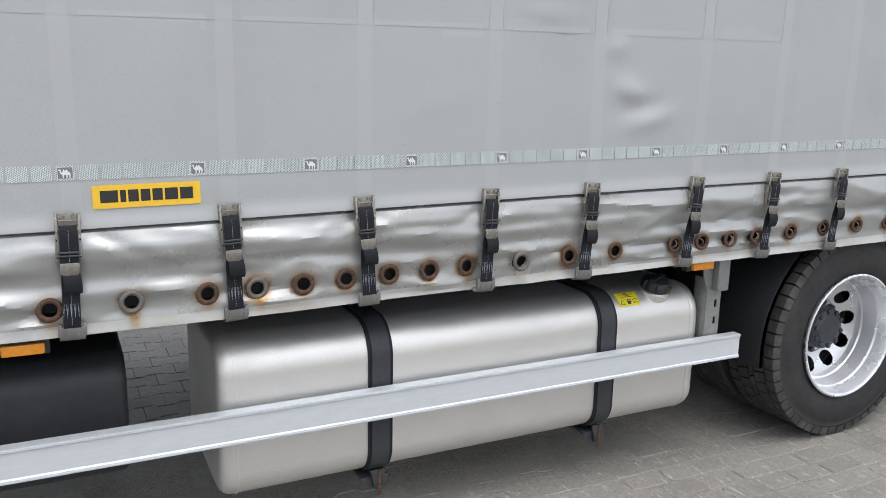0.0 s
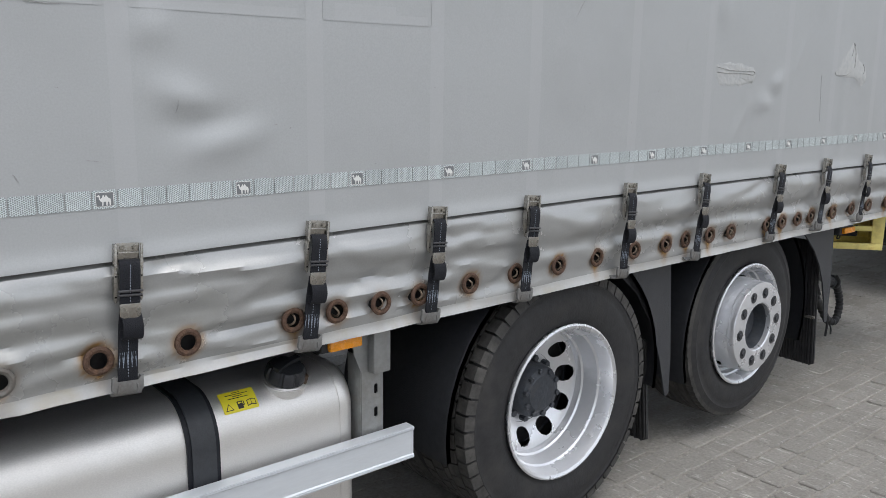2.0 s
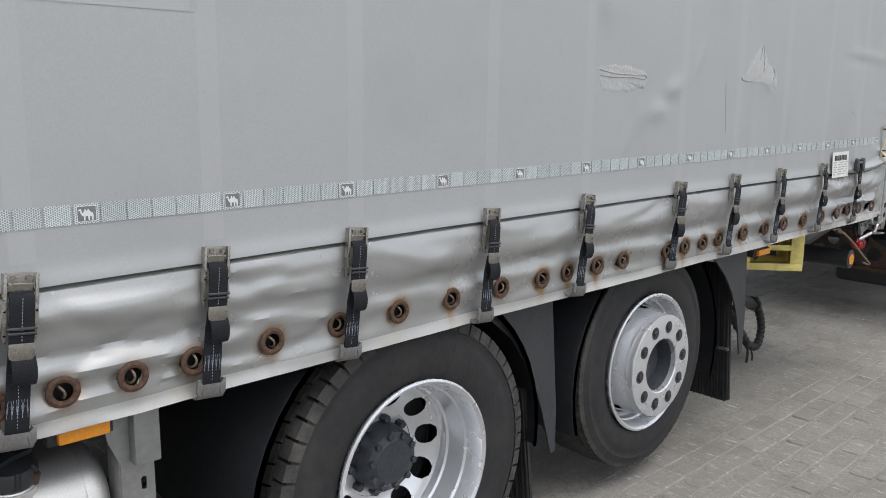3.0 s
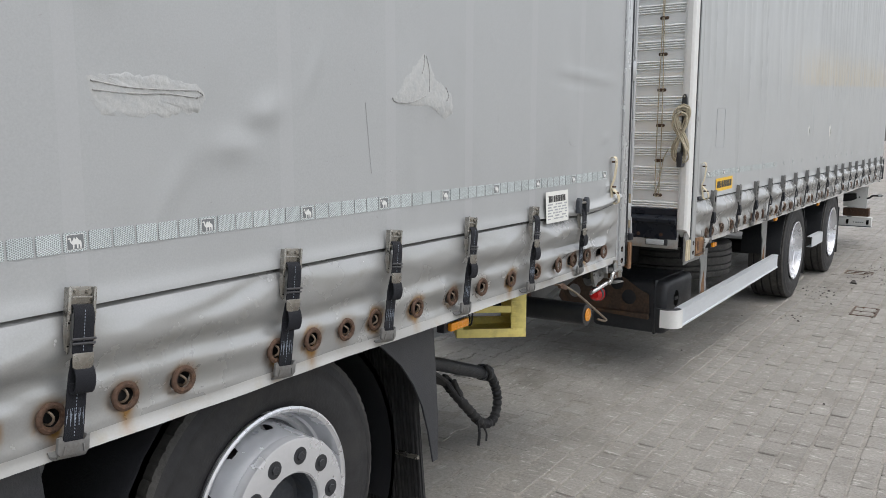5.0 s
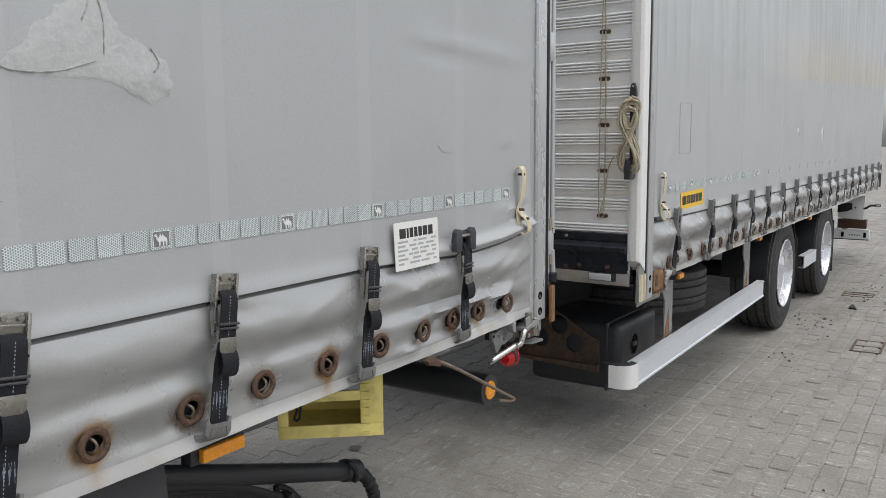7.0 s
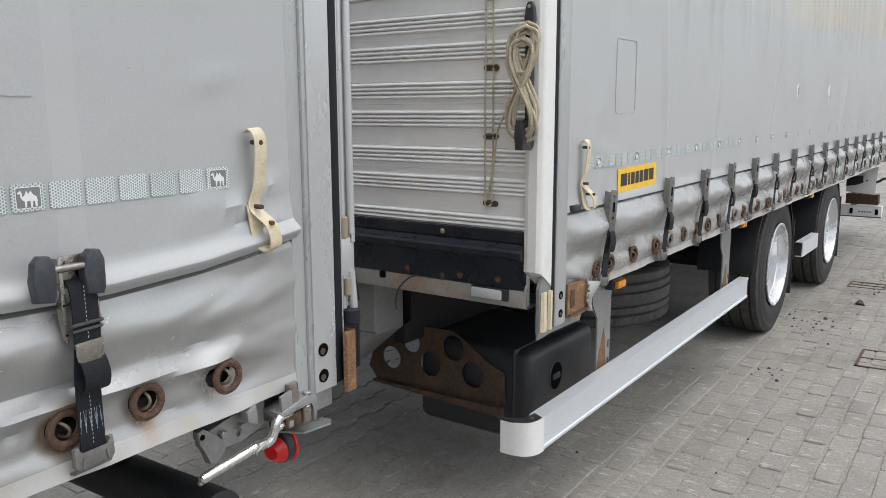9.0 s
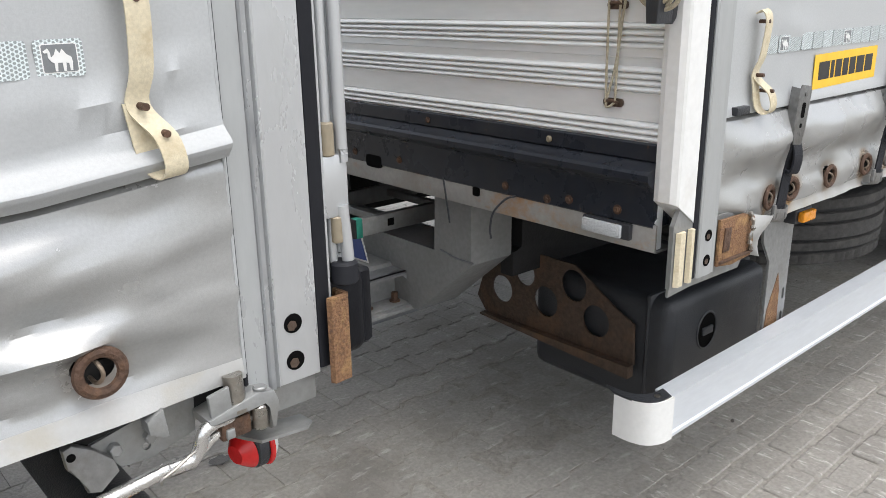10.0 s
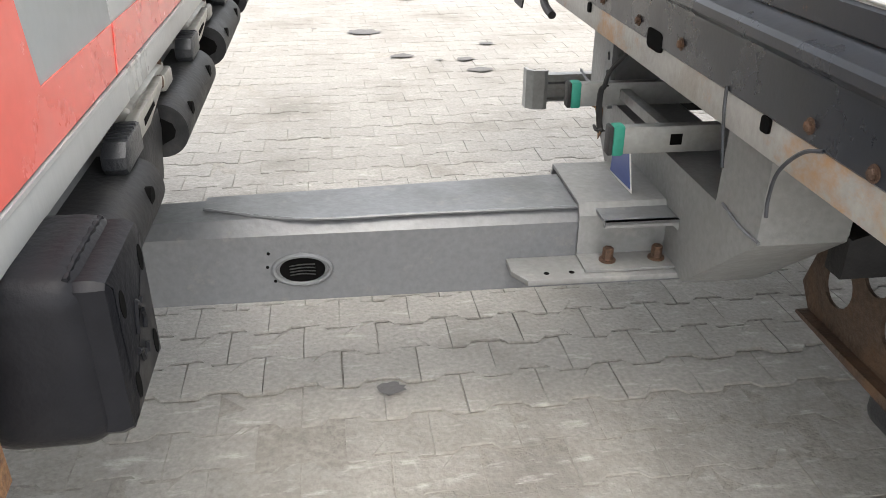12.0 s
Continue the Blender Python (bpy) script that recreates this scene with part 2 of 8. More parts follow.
WORN = shader("worn_buffer_rubber", (0.020, 0.0205, 0.022), 0.55, 0.0, 0.2, 40, (0.062, 0.060, 0.058), 0.6, 14, 0.12, 120, spec=0.16)
BUFFER = shader("black_moulded_rubber", (0.0085, 0.009, 0.0110), 0.40, 0.0, 0.15, 40, (0.015, 0.015, 0.017), 0.5, 12, 0.10, 140, spec=0.12)
ALLOY = shader("cast_alloy", (0.40, 0.39, 0.36), 0.45, 0.5, 0.12, 60, (0.24, 0.22, 0.19), 0.6, 20, 0.15, 90)
GREYPALE = shader("pale_grey_film", (0.42, 0.445, 0.455), 0.4, 0.1, 0.04, 60, (0.36, 0.37, 0.37), 0.5, 4, 0.04)
SCRATCH = shader("dark_scratch", (0.335, 0.335, 0.33), 0.6, 0.0, 0.3, 200, None, bump=0)
SPOT = shader("damp_spot", (0.085, 0.08, 0.075), 0.6, 0.0, 0.25, 30, (0.18, 0.17, 0.16), 0.6, 12, 0.3, 120)
# near-black for solid plates that paint the shade inside holes, slots and recesses
HOLE_SHADE = shader("painted_hole_shade", (0.004, 0.004, 0.004), 0.95, 0.0, 0.1, 60, None, bump=0, spec=0.05)
SEAL = shader("rubber_seal", (0.013, 0.014, 0.018), 0.55, 0.0, 0.1, 60, (0.022, 0.022, 0.024), 0.5, 8, bump=0.03, spec=0.25)
YELLOW = shader("yellow_sticker", (0.82, 0.50, 0.03), 0.45, 0.0, 0.03, 60, (0.60, 0.40, 0.08), 0.3, 20, 0.02)
LEMON = shader("lemon_label", (0.78, 0.68, 0.03), 0.45, 0.0, 0.03, 60, None, bump=0.02)
CRATE = shader("yellow_plastic", (0.86, 0.73, 0.24), 0.5, 0.0, 0.06, 50, (0.45, 0.36, 0.12), 0.6, 14, 0.05, 80)
INK = shader("black_print", (0.02, 0.02, 0.02), 0.5, 0.0, 0.05, 60, None, bump=0)
PAPER = shader("white_label", (0.72, 0.72, 0.68), 0.5, 0.0, 0.03, 60, (0.55, 0.54, 0.50), 0.4, 16, 0.02)
GREYINK = shader("faded_print", (0.36, 0.37, 0.38), 0.5, 0.0, 0.05, 60, None, bump=0)
REFLEX = shader("reflective_square", (0.425, 0.468, 0.468), 0.35, 0.0, 0.25, 420, (0.53, 0.57, 0.57), 0.5, 12, 0.1, 500, per_object=0.08)
rn, rl = REFLEX.node_tree.nodes, REFLEX.node_tree.links
comb_sum = None
for k in range(3):
    ray = rn.new("ShaderNodeVectorMath")
    ray.operation = "DOT_PRODUCT"
    turn = math.radians(60 * k)
    ray.inputs[1].default_value = (1480 * math.cos(turn), 0, 1480 * math.sin(turn))
    rl.new(rn["Texture Coordinate"].outputs["Object"], ray.inputs[0])
    swing = rn.new("ShaderNodeMath")
    swing.operation = "COSINE"
    rl.new(ray.outputs["Value"], swing.inputs[0])
    if comb_sum is None:
        comb_sum = swing.outputs[0]
    else:
        total = rn.new("ShaderNodeMath")
        rl.new(comb_sum, total.inputs[0])
        rl.new(swing.outputs[0], total.inputs[1])
        comb_sum = total.outputs[0]
gate = rn.new("ShaderNodeMapRange")
gate.inputs["From Min"].default_value, gate.inputs["From Max"].default_value = -0.75, 0.2
gate.inputs["To Min"].default_value, gate.inputs["To Max"].default_value = 1.32, 0.55
comb_mul = rn.new("ShaderNodeVectorMath")
comb_mul.operation = "SCALE"
was = rn["Principled BSDF"].inputs["Base Color"].links[0].from_socket
rl.new(comb_sum, gate.inputs["Value"])
rl.new(gate.outputs[0], comb_mul.inputs["Scale"])
rl.new(was, comb_mul.inputs[0])
rl.new(comb_mul.outputs[0], rn["Principled BSDF"].inputs["Base Color"])
REFLEX_DARK = shader("grey_emblem_square", (0.17, 0.18, 0.185), 0.4, 0.0, 0.1, 200, None, bump=0)
AMBER = shader("amber_lens", (0.80, 0.30, 0.02), 0.25, 0.0, 0.12, 120, (0.55, 0.20, 0.03), 0.4, 40, 0.2, 300)
REDLENS = shader("red_lens", (0.62, 0.02, 0.02), 0.25, 0.0, 0.1, 120, None, bump=0.1)
CLEAR = shader("clear_lens", (0.46, 0.48, 0.49), 0.15, 0.0, 0.15, 200, None, bump=0.3, bump_scale=200)
REDFILM = shader("red_film", (0.68, 0.05, 0.035), 0.3, 0.0, 0.05, 60, (0.52, 0.045, 0.04), 0.4, 8, 0.02)
# red film with its glossy sheen mixed into the colour as paler blotches
PINKFILM = shader("sheen_red_film", (0.66, 0.105, 0.08), 0.26, 0.0, 0.05, 60, (0.66, 0.24, 0.21), 0.6, 6, 0.02, second=(0.45, 0.06, 0.05), second_scale=14, second_amount=0.5, second_low=0.64)
YELLOWFILM = shader("yellow_film", (0.85, 0.48, 0.04), 0.35, 0.0, 0.05, 60, None, bump=0.02)
GREYFILM = shader("grey_door_paint", (0.38, 0.405, 0.415), 0.45, 0.1, 0.04, 60, (0.32, 0.33, 0.33), 0.5, 4, 0.04)
ROPE = shader("beige_rope", (0.47, 0.42, 0.31), 0.8, 0.0, 0.25, 200, (0.30, 0.26, 0.18), 0.5, 20, 0.6, 300)
GREEN = shader("green_rubber", (0.02, 0.22, 0.16), 0.6, 0.0, 0.1, 60, None, bump=0.1)
BLUE = shader("blue_label", (0.03, 0.06, 0.22), 0.4, 0.0, 0.05, 60, None, bump=0)
BRASS = shader("yellowed_plastic", (0.26, 0.22, 0.155), 0.5, 0.1, 0.15, 60, (0.26, 0.20, 0.12), 0.6, 20, 0.1)
STONE = dict(rough=0.72, spread=0.20, grain=75, stain=(0.165, 0.153, 0.135), stain_amount=0.85, stain_scale=1.6, bump=0.5, bump_scale=70, second=(0.46, 0.445, 0.41), second_scale=9.0, second_amount=0.75, second_low=0.565, placed=True, second_stretch=(0.8, 2.6, 1))
PAVER = shader("grey_paver", (0.285, 0.270, 0.245), per_object=0.06, **STONE)
# same stone as PAVER, its colour darkened to offset the strong light out there
PAVERS_DARKENED = shader("darkened_grey_pavers", (0.252, 0.239, 0.217), per_island=0.06, **dict(STONE, second=(0.37, 0.357, 0.33)))
SETTS = shader("worn_yard_blocks", (0.240, 0.226, 0.204), per_island=0.08, **dict(STONE, second=(0.56, 0.54, 0.50), second_scale=8.0, second_stretch=(5.0, 1.1, 1), second_amount=0.75, second_low=0.56, bump=0.6))
SAND = shader("joint_sand", (0.262, 0.246, 0.220), 0.95, 0.0, 0.28, 60, (0.175, 0.162, 0.142), 0.8, 1.6, 0.6, 90, placed=True, second=(0.32, 0.305, 0.275), second_scale=7, second_amount=0.55, second_stretch=(0.8, 3.0, 1))
SOIL = shader("dark_crumbs", (0.05, 0.045, 0.04), 0.9, 0.0, 0.3, 60, None)

# ---------------------------------------------------------------- mesh helpers


def mesh_of(bm, name, material, smooth=True):
    me = bpy.data.meshes.new(name)
    bm.normal_update()
    bm.to_mesh(me)
    bm.free()
    for m in material if isinstance(material, (list, tuple)) else [material]:
        me.materials.append(m)
    if smooth:
        me.polygons.foreach_set("use_smooth", [True] * len(me.polygons))
        me.set_sharp_from_angle(angle=radians(32))
    return me


def part(name, bm, material, parent, label="", smooth=True):
    """Links a bmesh (or a mesh) as one mesh object under a thing or a part."""
    me = bm if isinstance(bm, bpy.types.Mesh) else mesh_of(bm, name, material, smooth)
    ob = new(name, me)
    ob.parent = parent
    return tagged(ob, label)


def thing(name, label, category, m=None, group="", kind=""):
    ob = new(name)
    ob.empty_display_size = 0.1
    if m is not None:
        ob.matrix_world = m
    return tagged(ob, label, category, group, kind)


def box(x0, x1, y0, y1, z0, z1, bevel=0.0, bm=None, seg=2):
    bm = bm or bmesh.new()
    r = bmesh.ops.create_cube(bm, size=1)
    for v in r["verts"]:
        v.co = ((x0 + x1) / 2 + v.co.x * (x1 - x0), (y0 + y1) / 2 + v.co.y * (y1 - y0), (z0 + z1) / 2 + v.co.z * (z1 - z0))
    if bevel:
        es = {e for v in r["verts"] for e in v.link_edges}
        bmesh.ops.bevel(bm, geom=list(es), offset=bevel, segments=seg, affect="EDGES", profile=0.5)
    return bm


def frame_of(direction):
    d = Vector(direction).normalized()
    a = d.orthogonal().normalized()
    return a, d.cross(a), d


def rod(p, q, r, n=12, bm=None, r2=None, bevel=0.0):
    """A round bar from p to q."""
    bm = bm or bmesh.new()
    p, q = Vector(p), Vector(q)
    a, b, d = frame_of(q - p)
    r2 = r if r2 is None else r2
    rings = [(p, r), (q, r2)] if not bevel else [(p, r - bevel), (p + d * bevel, r), (q - d * bevel, r2), (q, r2 - bevel)]
    loops = [[bm.verts.new(c + (a * math.cos(k * math.tau / n) + b * math.sin(k * math.tau / n)) * rr) for k in range(n)] for c, rr in rings]
    for u, w in zip(loops, loops[1:]):
        for k in range(n):
            bm.faces.new((u[k], u[(k + 1) % n], w[(k + 1) % n], w[k]))
    bm.faces.new(loops[0][::-1]), bm.faces.new(loops[-1])
    return bm


def smooth_path(points, steps=6):
    """A smooth curve through the points."""
    P = [Vector(p) for p in points]
    P = [2 * P[0] - P[1]] + P + [2 * P[-1] - P[-2]]
    out = []
    for i in range(1, len(P) - 2):
        for k in range(steps):
            t = k / steps
            a, b, c, d = P[i - 1:i + 3]
            out.append(0.5 * (2 * b + (c - a) * t + (2 * a - 5 * b + 4 * c - d) * t * t + (3 * b - a - 3 * c + d) * t ** 3))
    return out + [P[-2]]


def hose(points, r, n=8, steps=6, bm=None, wobble=0.0):
    """A tube along a smooth path."""
    bm = bm or bmesh.new()
    pts = smooth_path(points, steps)
    loops, a = [], None
    for i, p in enumerate(pts):
        d = (pts[min(i + 1, len(pts) - 1)] - pts[max(i - 1, 0)]).normalized()
        a = (a - d * a.dot(d)).normalized() if a is not None else d.orthogonal().normalized()
        b = d.cross(a)
        rr = r * (1 + wobble * math.sin(i * 2.4))
        loops.append([bm.verts.new(p + (a * math.cos(k * math.tau / n) + b * math.sin(k * math.tau / n)) * rr) for k in range(n)])
    for u, w in zip(loops, loops[1:]):
        for k in range(n):
            bm.faces.new((u[k], u[(k + 1) % n], w[(k + 1) % n], w[k]))
    bm.faces.new(loops[0][::-1]), bm.faces.new(loops[-1])
    return bm


def ribbon(points, width, thick, across, steps=6, bm=None, smooth=True):
    """A flat band along a path, width metres across the given direction."""
    bm = bm or bmesh.new()
    pts = smooth_path(points, steps) if smooth else [Vector(p) for p in points]
    w = Vector(across).normalized() * width / 2
    loops = []
    for i, p in enumerate(pts):
        d = (pts[min(i + 1, len(pts) - 1)] - pts[max(i - 1, 0)]).normalized()
        nrm = d.cross(w).normalized() * thick / 2
        loops.append([bm.verts.new(q) for q in (p - w - nrm, p + w - nrm, p + w + nrm, p - w + nrm)])
    for u, v in zip(loops, loops[1:]):
        for k in range(4):
            bm.faces.new((u[k], u[(k + 1) % 4], v[(k + 1) % 4], v[k]))
    bm.faces.new(loops[0][::-1]), bm.faces.new(loops[-1])
    return bm


def prism(outline, axis, a, b, bm=None, bevel=0.0):
    """An outline of 2D points pushed along axis from a to b. axis x: points are (y, z); y: (x, z); z: (x, y)."""
    bm = bm or bmesh.new()

    def at(u, v, w):
        return {"x": (w, u, v), "y": (u, w, v), "z": (u, v, w)}[axis]
    lo = [bm.verts.new(at(u, v, a)) for u, v in outline]
    hi = [bm.verts.new(at(u, v, b)) for u, v in outline]
    fs = [bm.faces.new(lo), bm.faces.new(hi[::-1])]
    n = len(lo)
    for k in range(n):
        fs.append(bm.faces.new((lo[(k + 1) % n], lo[k], hi[k], hi[(k + 1) % n])))
    if bevel:
        es = {e for f in fs[:2] for e in f.edges}
        bmesh.ops.bevel(bm, geom=list(es), offset=bevel, segments=2, affect="EDGES", profile=0.5)
    bmesh.ops.recalc_face_normals(bm, faces=bm.faces)
    return bm


def lathe(profile, n=64, bm=None, closed=False, centre=(0, 0, 0), skip=None, shape=None):
    """Turns a profile of (y, r) about the y axis. skip(r, y, angle): faces to leave out; shape(i, k, r): another radius."""
    bm = bm or bmesh.new()
    rings = []
    for i, (y, r) in enumerate(profile):
        rings.append([bm.verts.new((centre[0] + (shape(i, k, r) if shape else r) * math.cos(k * math.tau / n), centre[1] + y,
                                    centre[2] + (shape(i, k, r) if shape else r) * math.sin(k * math.tau / n))) for k in range(n)])
    pairs = list(zip(range(len(rings)), range(1, len(rings)))) + ([(len(rings) - 1, 0)] if closed else [])
    for i, j in pairs:
        for k in range(n):
            if skip and skip((profile[i][1] + profile[j][1]) / 2, (profile[i][0] + profile[j][0]) / 2, (k + 0.5) * math.tau / n):
                continue
            bm.faces.new((rings[i][k], rings[j][k], rings[j][(k + 1) % n], rings[i][(k + 1) % n]))
    return bm


def torus(centre, normal, R, r, n=24, m=8, bm=None, flat=1.0):
    """A ring; flat squeezes it along its axis."""
    bm = bm or bmesh.new()
    a, b, d = frame_of(normal)
    loops = []
    for i in range(n):
        c, s = math.cos(i * math.tau / n), math.sin(i * math.tau / n)
        out = a * c + b * s
        loops.append([bm.verts.new(Vector(centre) + out * (R + r * math.cos(k * math.tau / m)) + d * (r * flat * math.sin(k * math.tau / m))) for k in range(m)])
    for i in range(n):
        u, w = loops[i], loops[(i + 1) % n]
        for k in range(m):
            bm.faces.new((u[k], w[k], w[(k + 1) % m], u[(k + 1) % m]))
    bmesh.ops.recalc_face_normals(bm, faces=bm.faces)
    return bm


def quad(bm, pts):
    return bm.faces.new([bm.verts.new(p) for p in pts])


def disc_plate(cx, cz, w, h, r, y0, y1, n=5, bm=None):
    """A plate in the xz plane with rounded corners."""
    out = []
    for sx, sz, a0 in ((1, 1, 0), (-1, 1, 90), (-1, -1, 180), (1, -1, 270)):
        for k in range(n + 1):
            a = radians(a0 + 90 * k / n)
            out.append((cx + sx * (w / 2 - r) + r * math.cos(a), cz + sz * (h / 2 - r) + r * math.sin(a)))
    return prism(out, "y", y0, y1, bm)


def holed_plate(outline, holes, axis, a, b, parent, name, material, label="", seg=20):
    """A plate with holes cut through it: round (u, v, r), or long (u, v, r, half, along u, along v)."""
    ob = new(name, mesh_of(prism(outline, axis, a, b), name, material, False))
    cut = bmesh.new()
    for u, v, r, *long in holes:
        if long:
            ring = [(u + (long[0] if math.cos(k * math.tau / seg) > 0 else -long[0]) * long[1] + r * math.cos(k * math.tau / seg),
                     v + (long[0] if math.sin(k * math.tau / seg) > 0 else -long[0]) * long[2] + r * math.sin(k * math.tau / seg)) for k in range(seg)]
            prism(ring, axis, a - 0.02, b + 0.02, cut)
            continue
        p = {"x": ((a - 0.02, u, v), (b + 0.02, u, v)), "y": ((u, a - 0.02, v), (u, b + 0.02, v)), "z": ((u, v, a - 0.02), (u, v, b + 0.02))}[axis]
        rod(*p, r, seg, cut)
    bmesh.ops.recalc_face_normals(cut, faces=cut.faces)
    cutter = new("cutter", mesh_of(cut, "cutter", material, False))
    mod = ob.modifiers.new("holes", "BOOLEAN")
    mod.object, mod.solver = cutter, "EXACT"
    bpy.context.view_layer.update()
    me = bpy.data.meshes.new_from_object(ob.evaluated_get(bpy.context.evaluated_depsgraph_get()))
    ob.modifiers.clear()
    ob.data = me
    bpy.data.objects.remove(cutter)
    ob.parent = parent
    return tagged(ob, label)

# ---------------------------------------------------------------- ground
BX, BY = 0.222, 0.1525


def paver_outline(inset):
    """A dog-bone paving block: waved long edges, straight ends."""
    a, h, d = BX / 2 - 0.0004 - inset * 0.3, BY / 2 - inset, 0.0115
    low = [(-a, -h - d), (-a * 0.55, -h - d), (-a * 0.36, -h + d), (a * 0.36, -h + d), (a * 0.55, -h - d), (a, -h - d)]
    return low + [(x, -y) for x, y in reversed(low)]


def paver_rows(x0, x1, y0, y1):
    for r in range(math.floor(y0 / BY), math.ceil(y1 / BY)):
        off = (r % 2) * BX / 2
        for c in range(math.floor((x0 - off) / BX), math.ceil((x1 - off) / BX)):
            yield c * BX + off, r * BY + BY / 2


NEAR = (6.9, 9.5, 0.35, 3.05)


def in_near(x, y):
    return NEAR[0] <= x <= NEAR[1] and NEAR[2] <= y <= NEAR[3]


ground = tagged(new("ground", mesh_of(box(-300, 300, -300, 300, -0.3, -0.0085), "ground", SAND, False)), "sandy joints under grey paving yard", "ground", kind="structure")
paving = thing("pavement", "grey interlocking concrete paving with sandy joints", "pavement", kind="structure")


def sunk(x, y):
    """How far the sand has covered the blocks where the wheels don't sweep it away."""
    far = 0.0060 * min(1.0, max(0.0, (y - 2.2) / 0.8))
    drift = min(1.0, max(0.0, (1.40 - y + 0.10 * noise.noise(Vector((x * 1.7, y, 5)))) / 0.20))
    front = min(1.0, max(0.0, (y + 0.1) / 0.4))
    return (0.0080 * drift * (0.30 + 0.70 * front) + far) * (0.92 + 0.20 * noise.noise(Vector((x * 2.1, y * 2.1, 3))))


def laid(spots, outer, inner, seed, material, label, jitter):
    n, verts, faces = len(outer), [], []
    rng = random.Random(seed)
    for x, y in spots:
        z, tx, ty, b = rng.gauss(0, jitter) - sunk(x, y), rng.gauss(0, 0.004), rng.gauss(0, 0.004), len(verts)
        dx, dy, c, s = rng.gauss(0, 0.0012), rng.gauss(0, 0.0012), rng.gauss(0, 0.006), 1 + rng.gauss(0, 0.008)
        for ring, dz in ((outer, -0.02), (outer, -0.004), (inner, 0.0)):
            verts += [(x + dx + u * s - c * v, y + dy + v + c * u, z + dz + tx * u + ty * v + (rng.gauss(0, 0.0006) if dz == 0 else 0)) for u, v in ring]
        for k in range(n):
            j = (k + 1) % n
            faces += [(b + k, b + j, b + n + j, b + n + k), (b + n + k, b + n + j, b + 2 * n + j, b + 2 * n + k)]
        faces.append(tuple(b + 2 * n + k for k in range(n)))
    me = bpy.data.meshes.new("paving_blocks")
    me.from_pydata(verts, [], faces)
    me.materials.append(material)
    ob = new("paving_blocks", me)
    ob.parent = paving
    return tagged(ob, label, kind="stuff")


YARD = 0.30
SX, SY = 0.190, 0.1143


def joined_pavers():
    outer, inner = paver_outline(0.0020), paver_outline(0.0060)
    spots = {(round(x, 3), round(y, 3)) for area in ((-2, 14, YARD, 11.5), (14, 30, YARD, 4.5)) for x, y in paver_rows(*area)}
    laid([p for p in sorted(spots) if p[1] > YARD and not in_near(*p)], outer, inner, 4, PAVERS_DARKENED, "worn grey interlocking paving blocks", 0.0010)

    def sett(a, b, r):
        return [(-a, -b + r), (-a + r, -b), (-a * 0.2, -b - r * 0.15), (a - r, -b), (a, -b + r), (a + r * 0.1, b * 0.1), (a, b - r), (a - r, b), (a * 0.3, b + r * 0.12), (-a + r, b), (-a, b - r)]
    rng = random.Random(14)
    rows = []
    for r in range(60):
        y = YARD - 0.03 - r * SY
        if y < -5.2:
            break
        span = (-2, 30) if y > -2.8 else (10, 30)
        x = span[0] + rng.uniform(0, SX)
        while x < span[1]:
            rows.append((x + rng.gauss(0, 0.006), y + 0.010 * math.sin(x * 0.9) + rng.gauss(0, 0.0022)))
            x += SX
    laid(rows, sett(SX / 2 - 0.0020, SY / 2 - 0.0088, 0.010), sett(SX / 2 - 0.0060, SY / 2 - 0.0135, 0.013), 6, SETTS, "scuffed rectangular yard blocks in sandy rows", 0.0018)


joined_pavers()

# ---------------------------------------------------------------- curtain sides


def lerp(table, x):
    """Straight lines through a table of (x, value)."""
    if x <= table[0][0]:
        return table[0][1]
    for (a, u), (b, v) in zip(table, table[1:]):
        if x <= b:
            return u + (v - u) * (x - a) / (b - a)
    return table[-1][1]


def bump2(x, z, cx, cz, sx, sz, tilt=0.0):
    c, s = math.cos(tilt), math.sin(tilt)
    u, v = (x - cx) * c + (z - cz) * s, -(x - cx) * s + (z - cz) * c
    return math.exp(-(u / sx) ** 2 - (v / sz) ** 2)


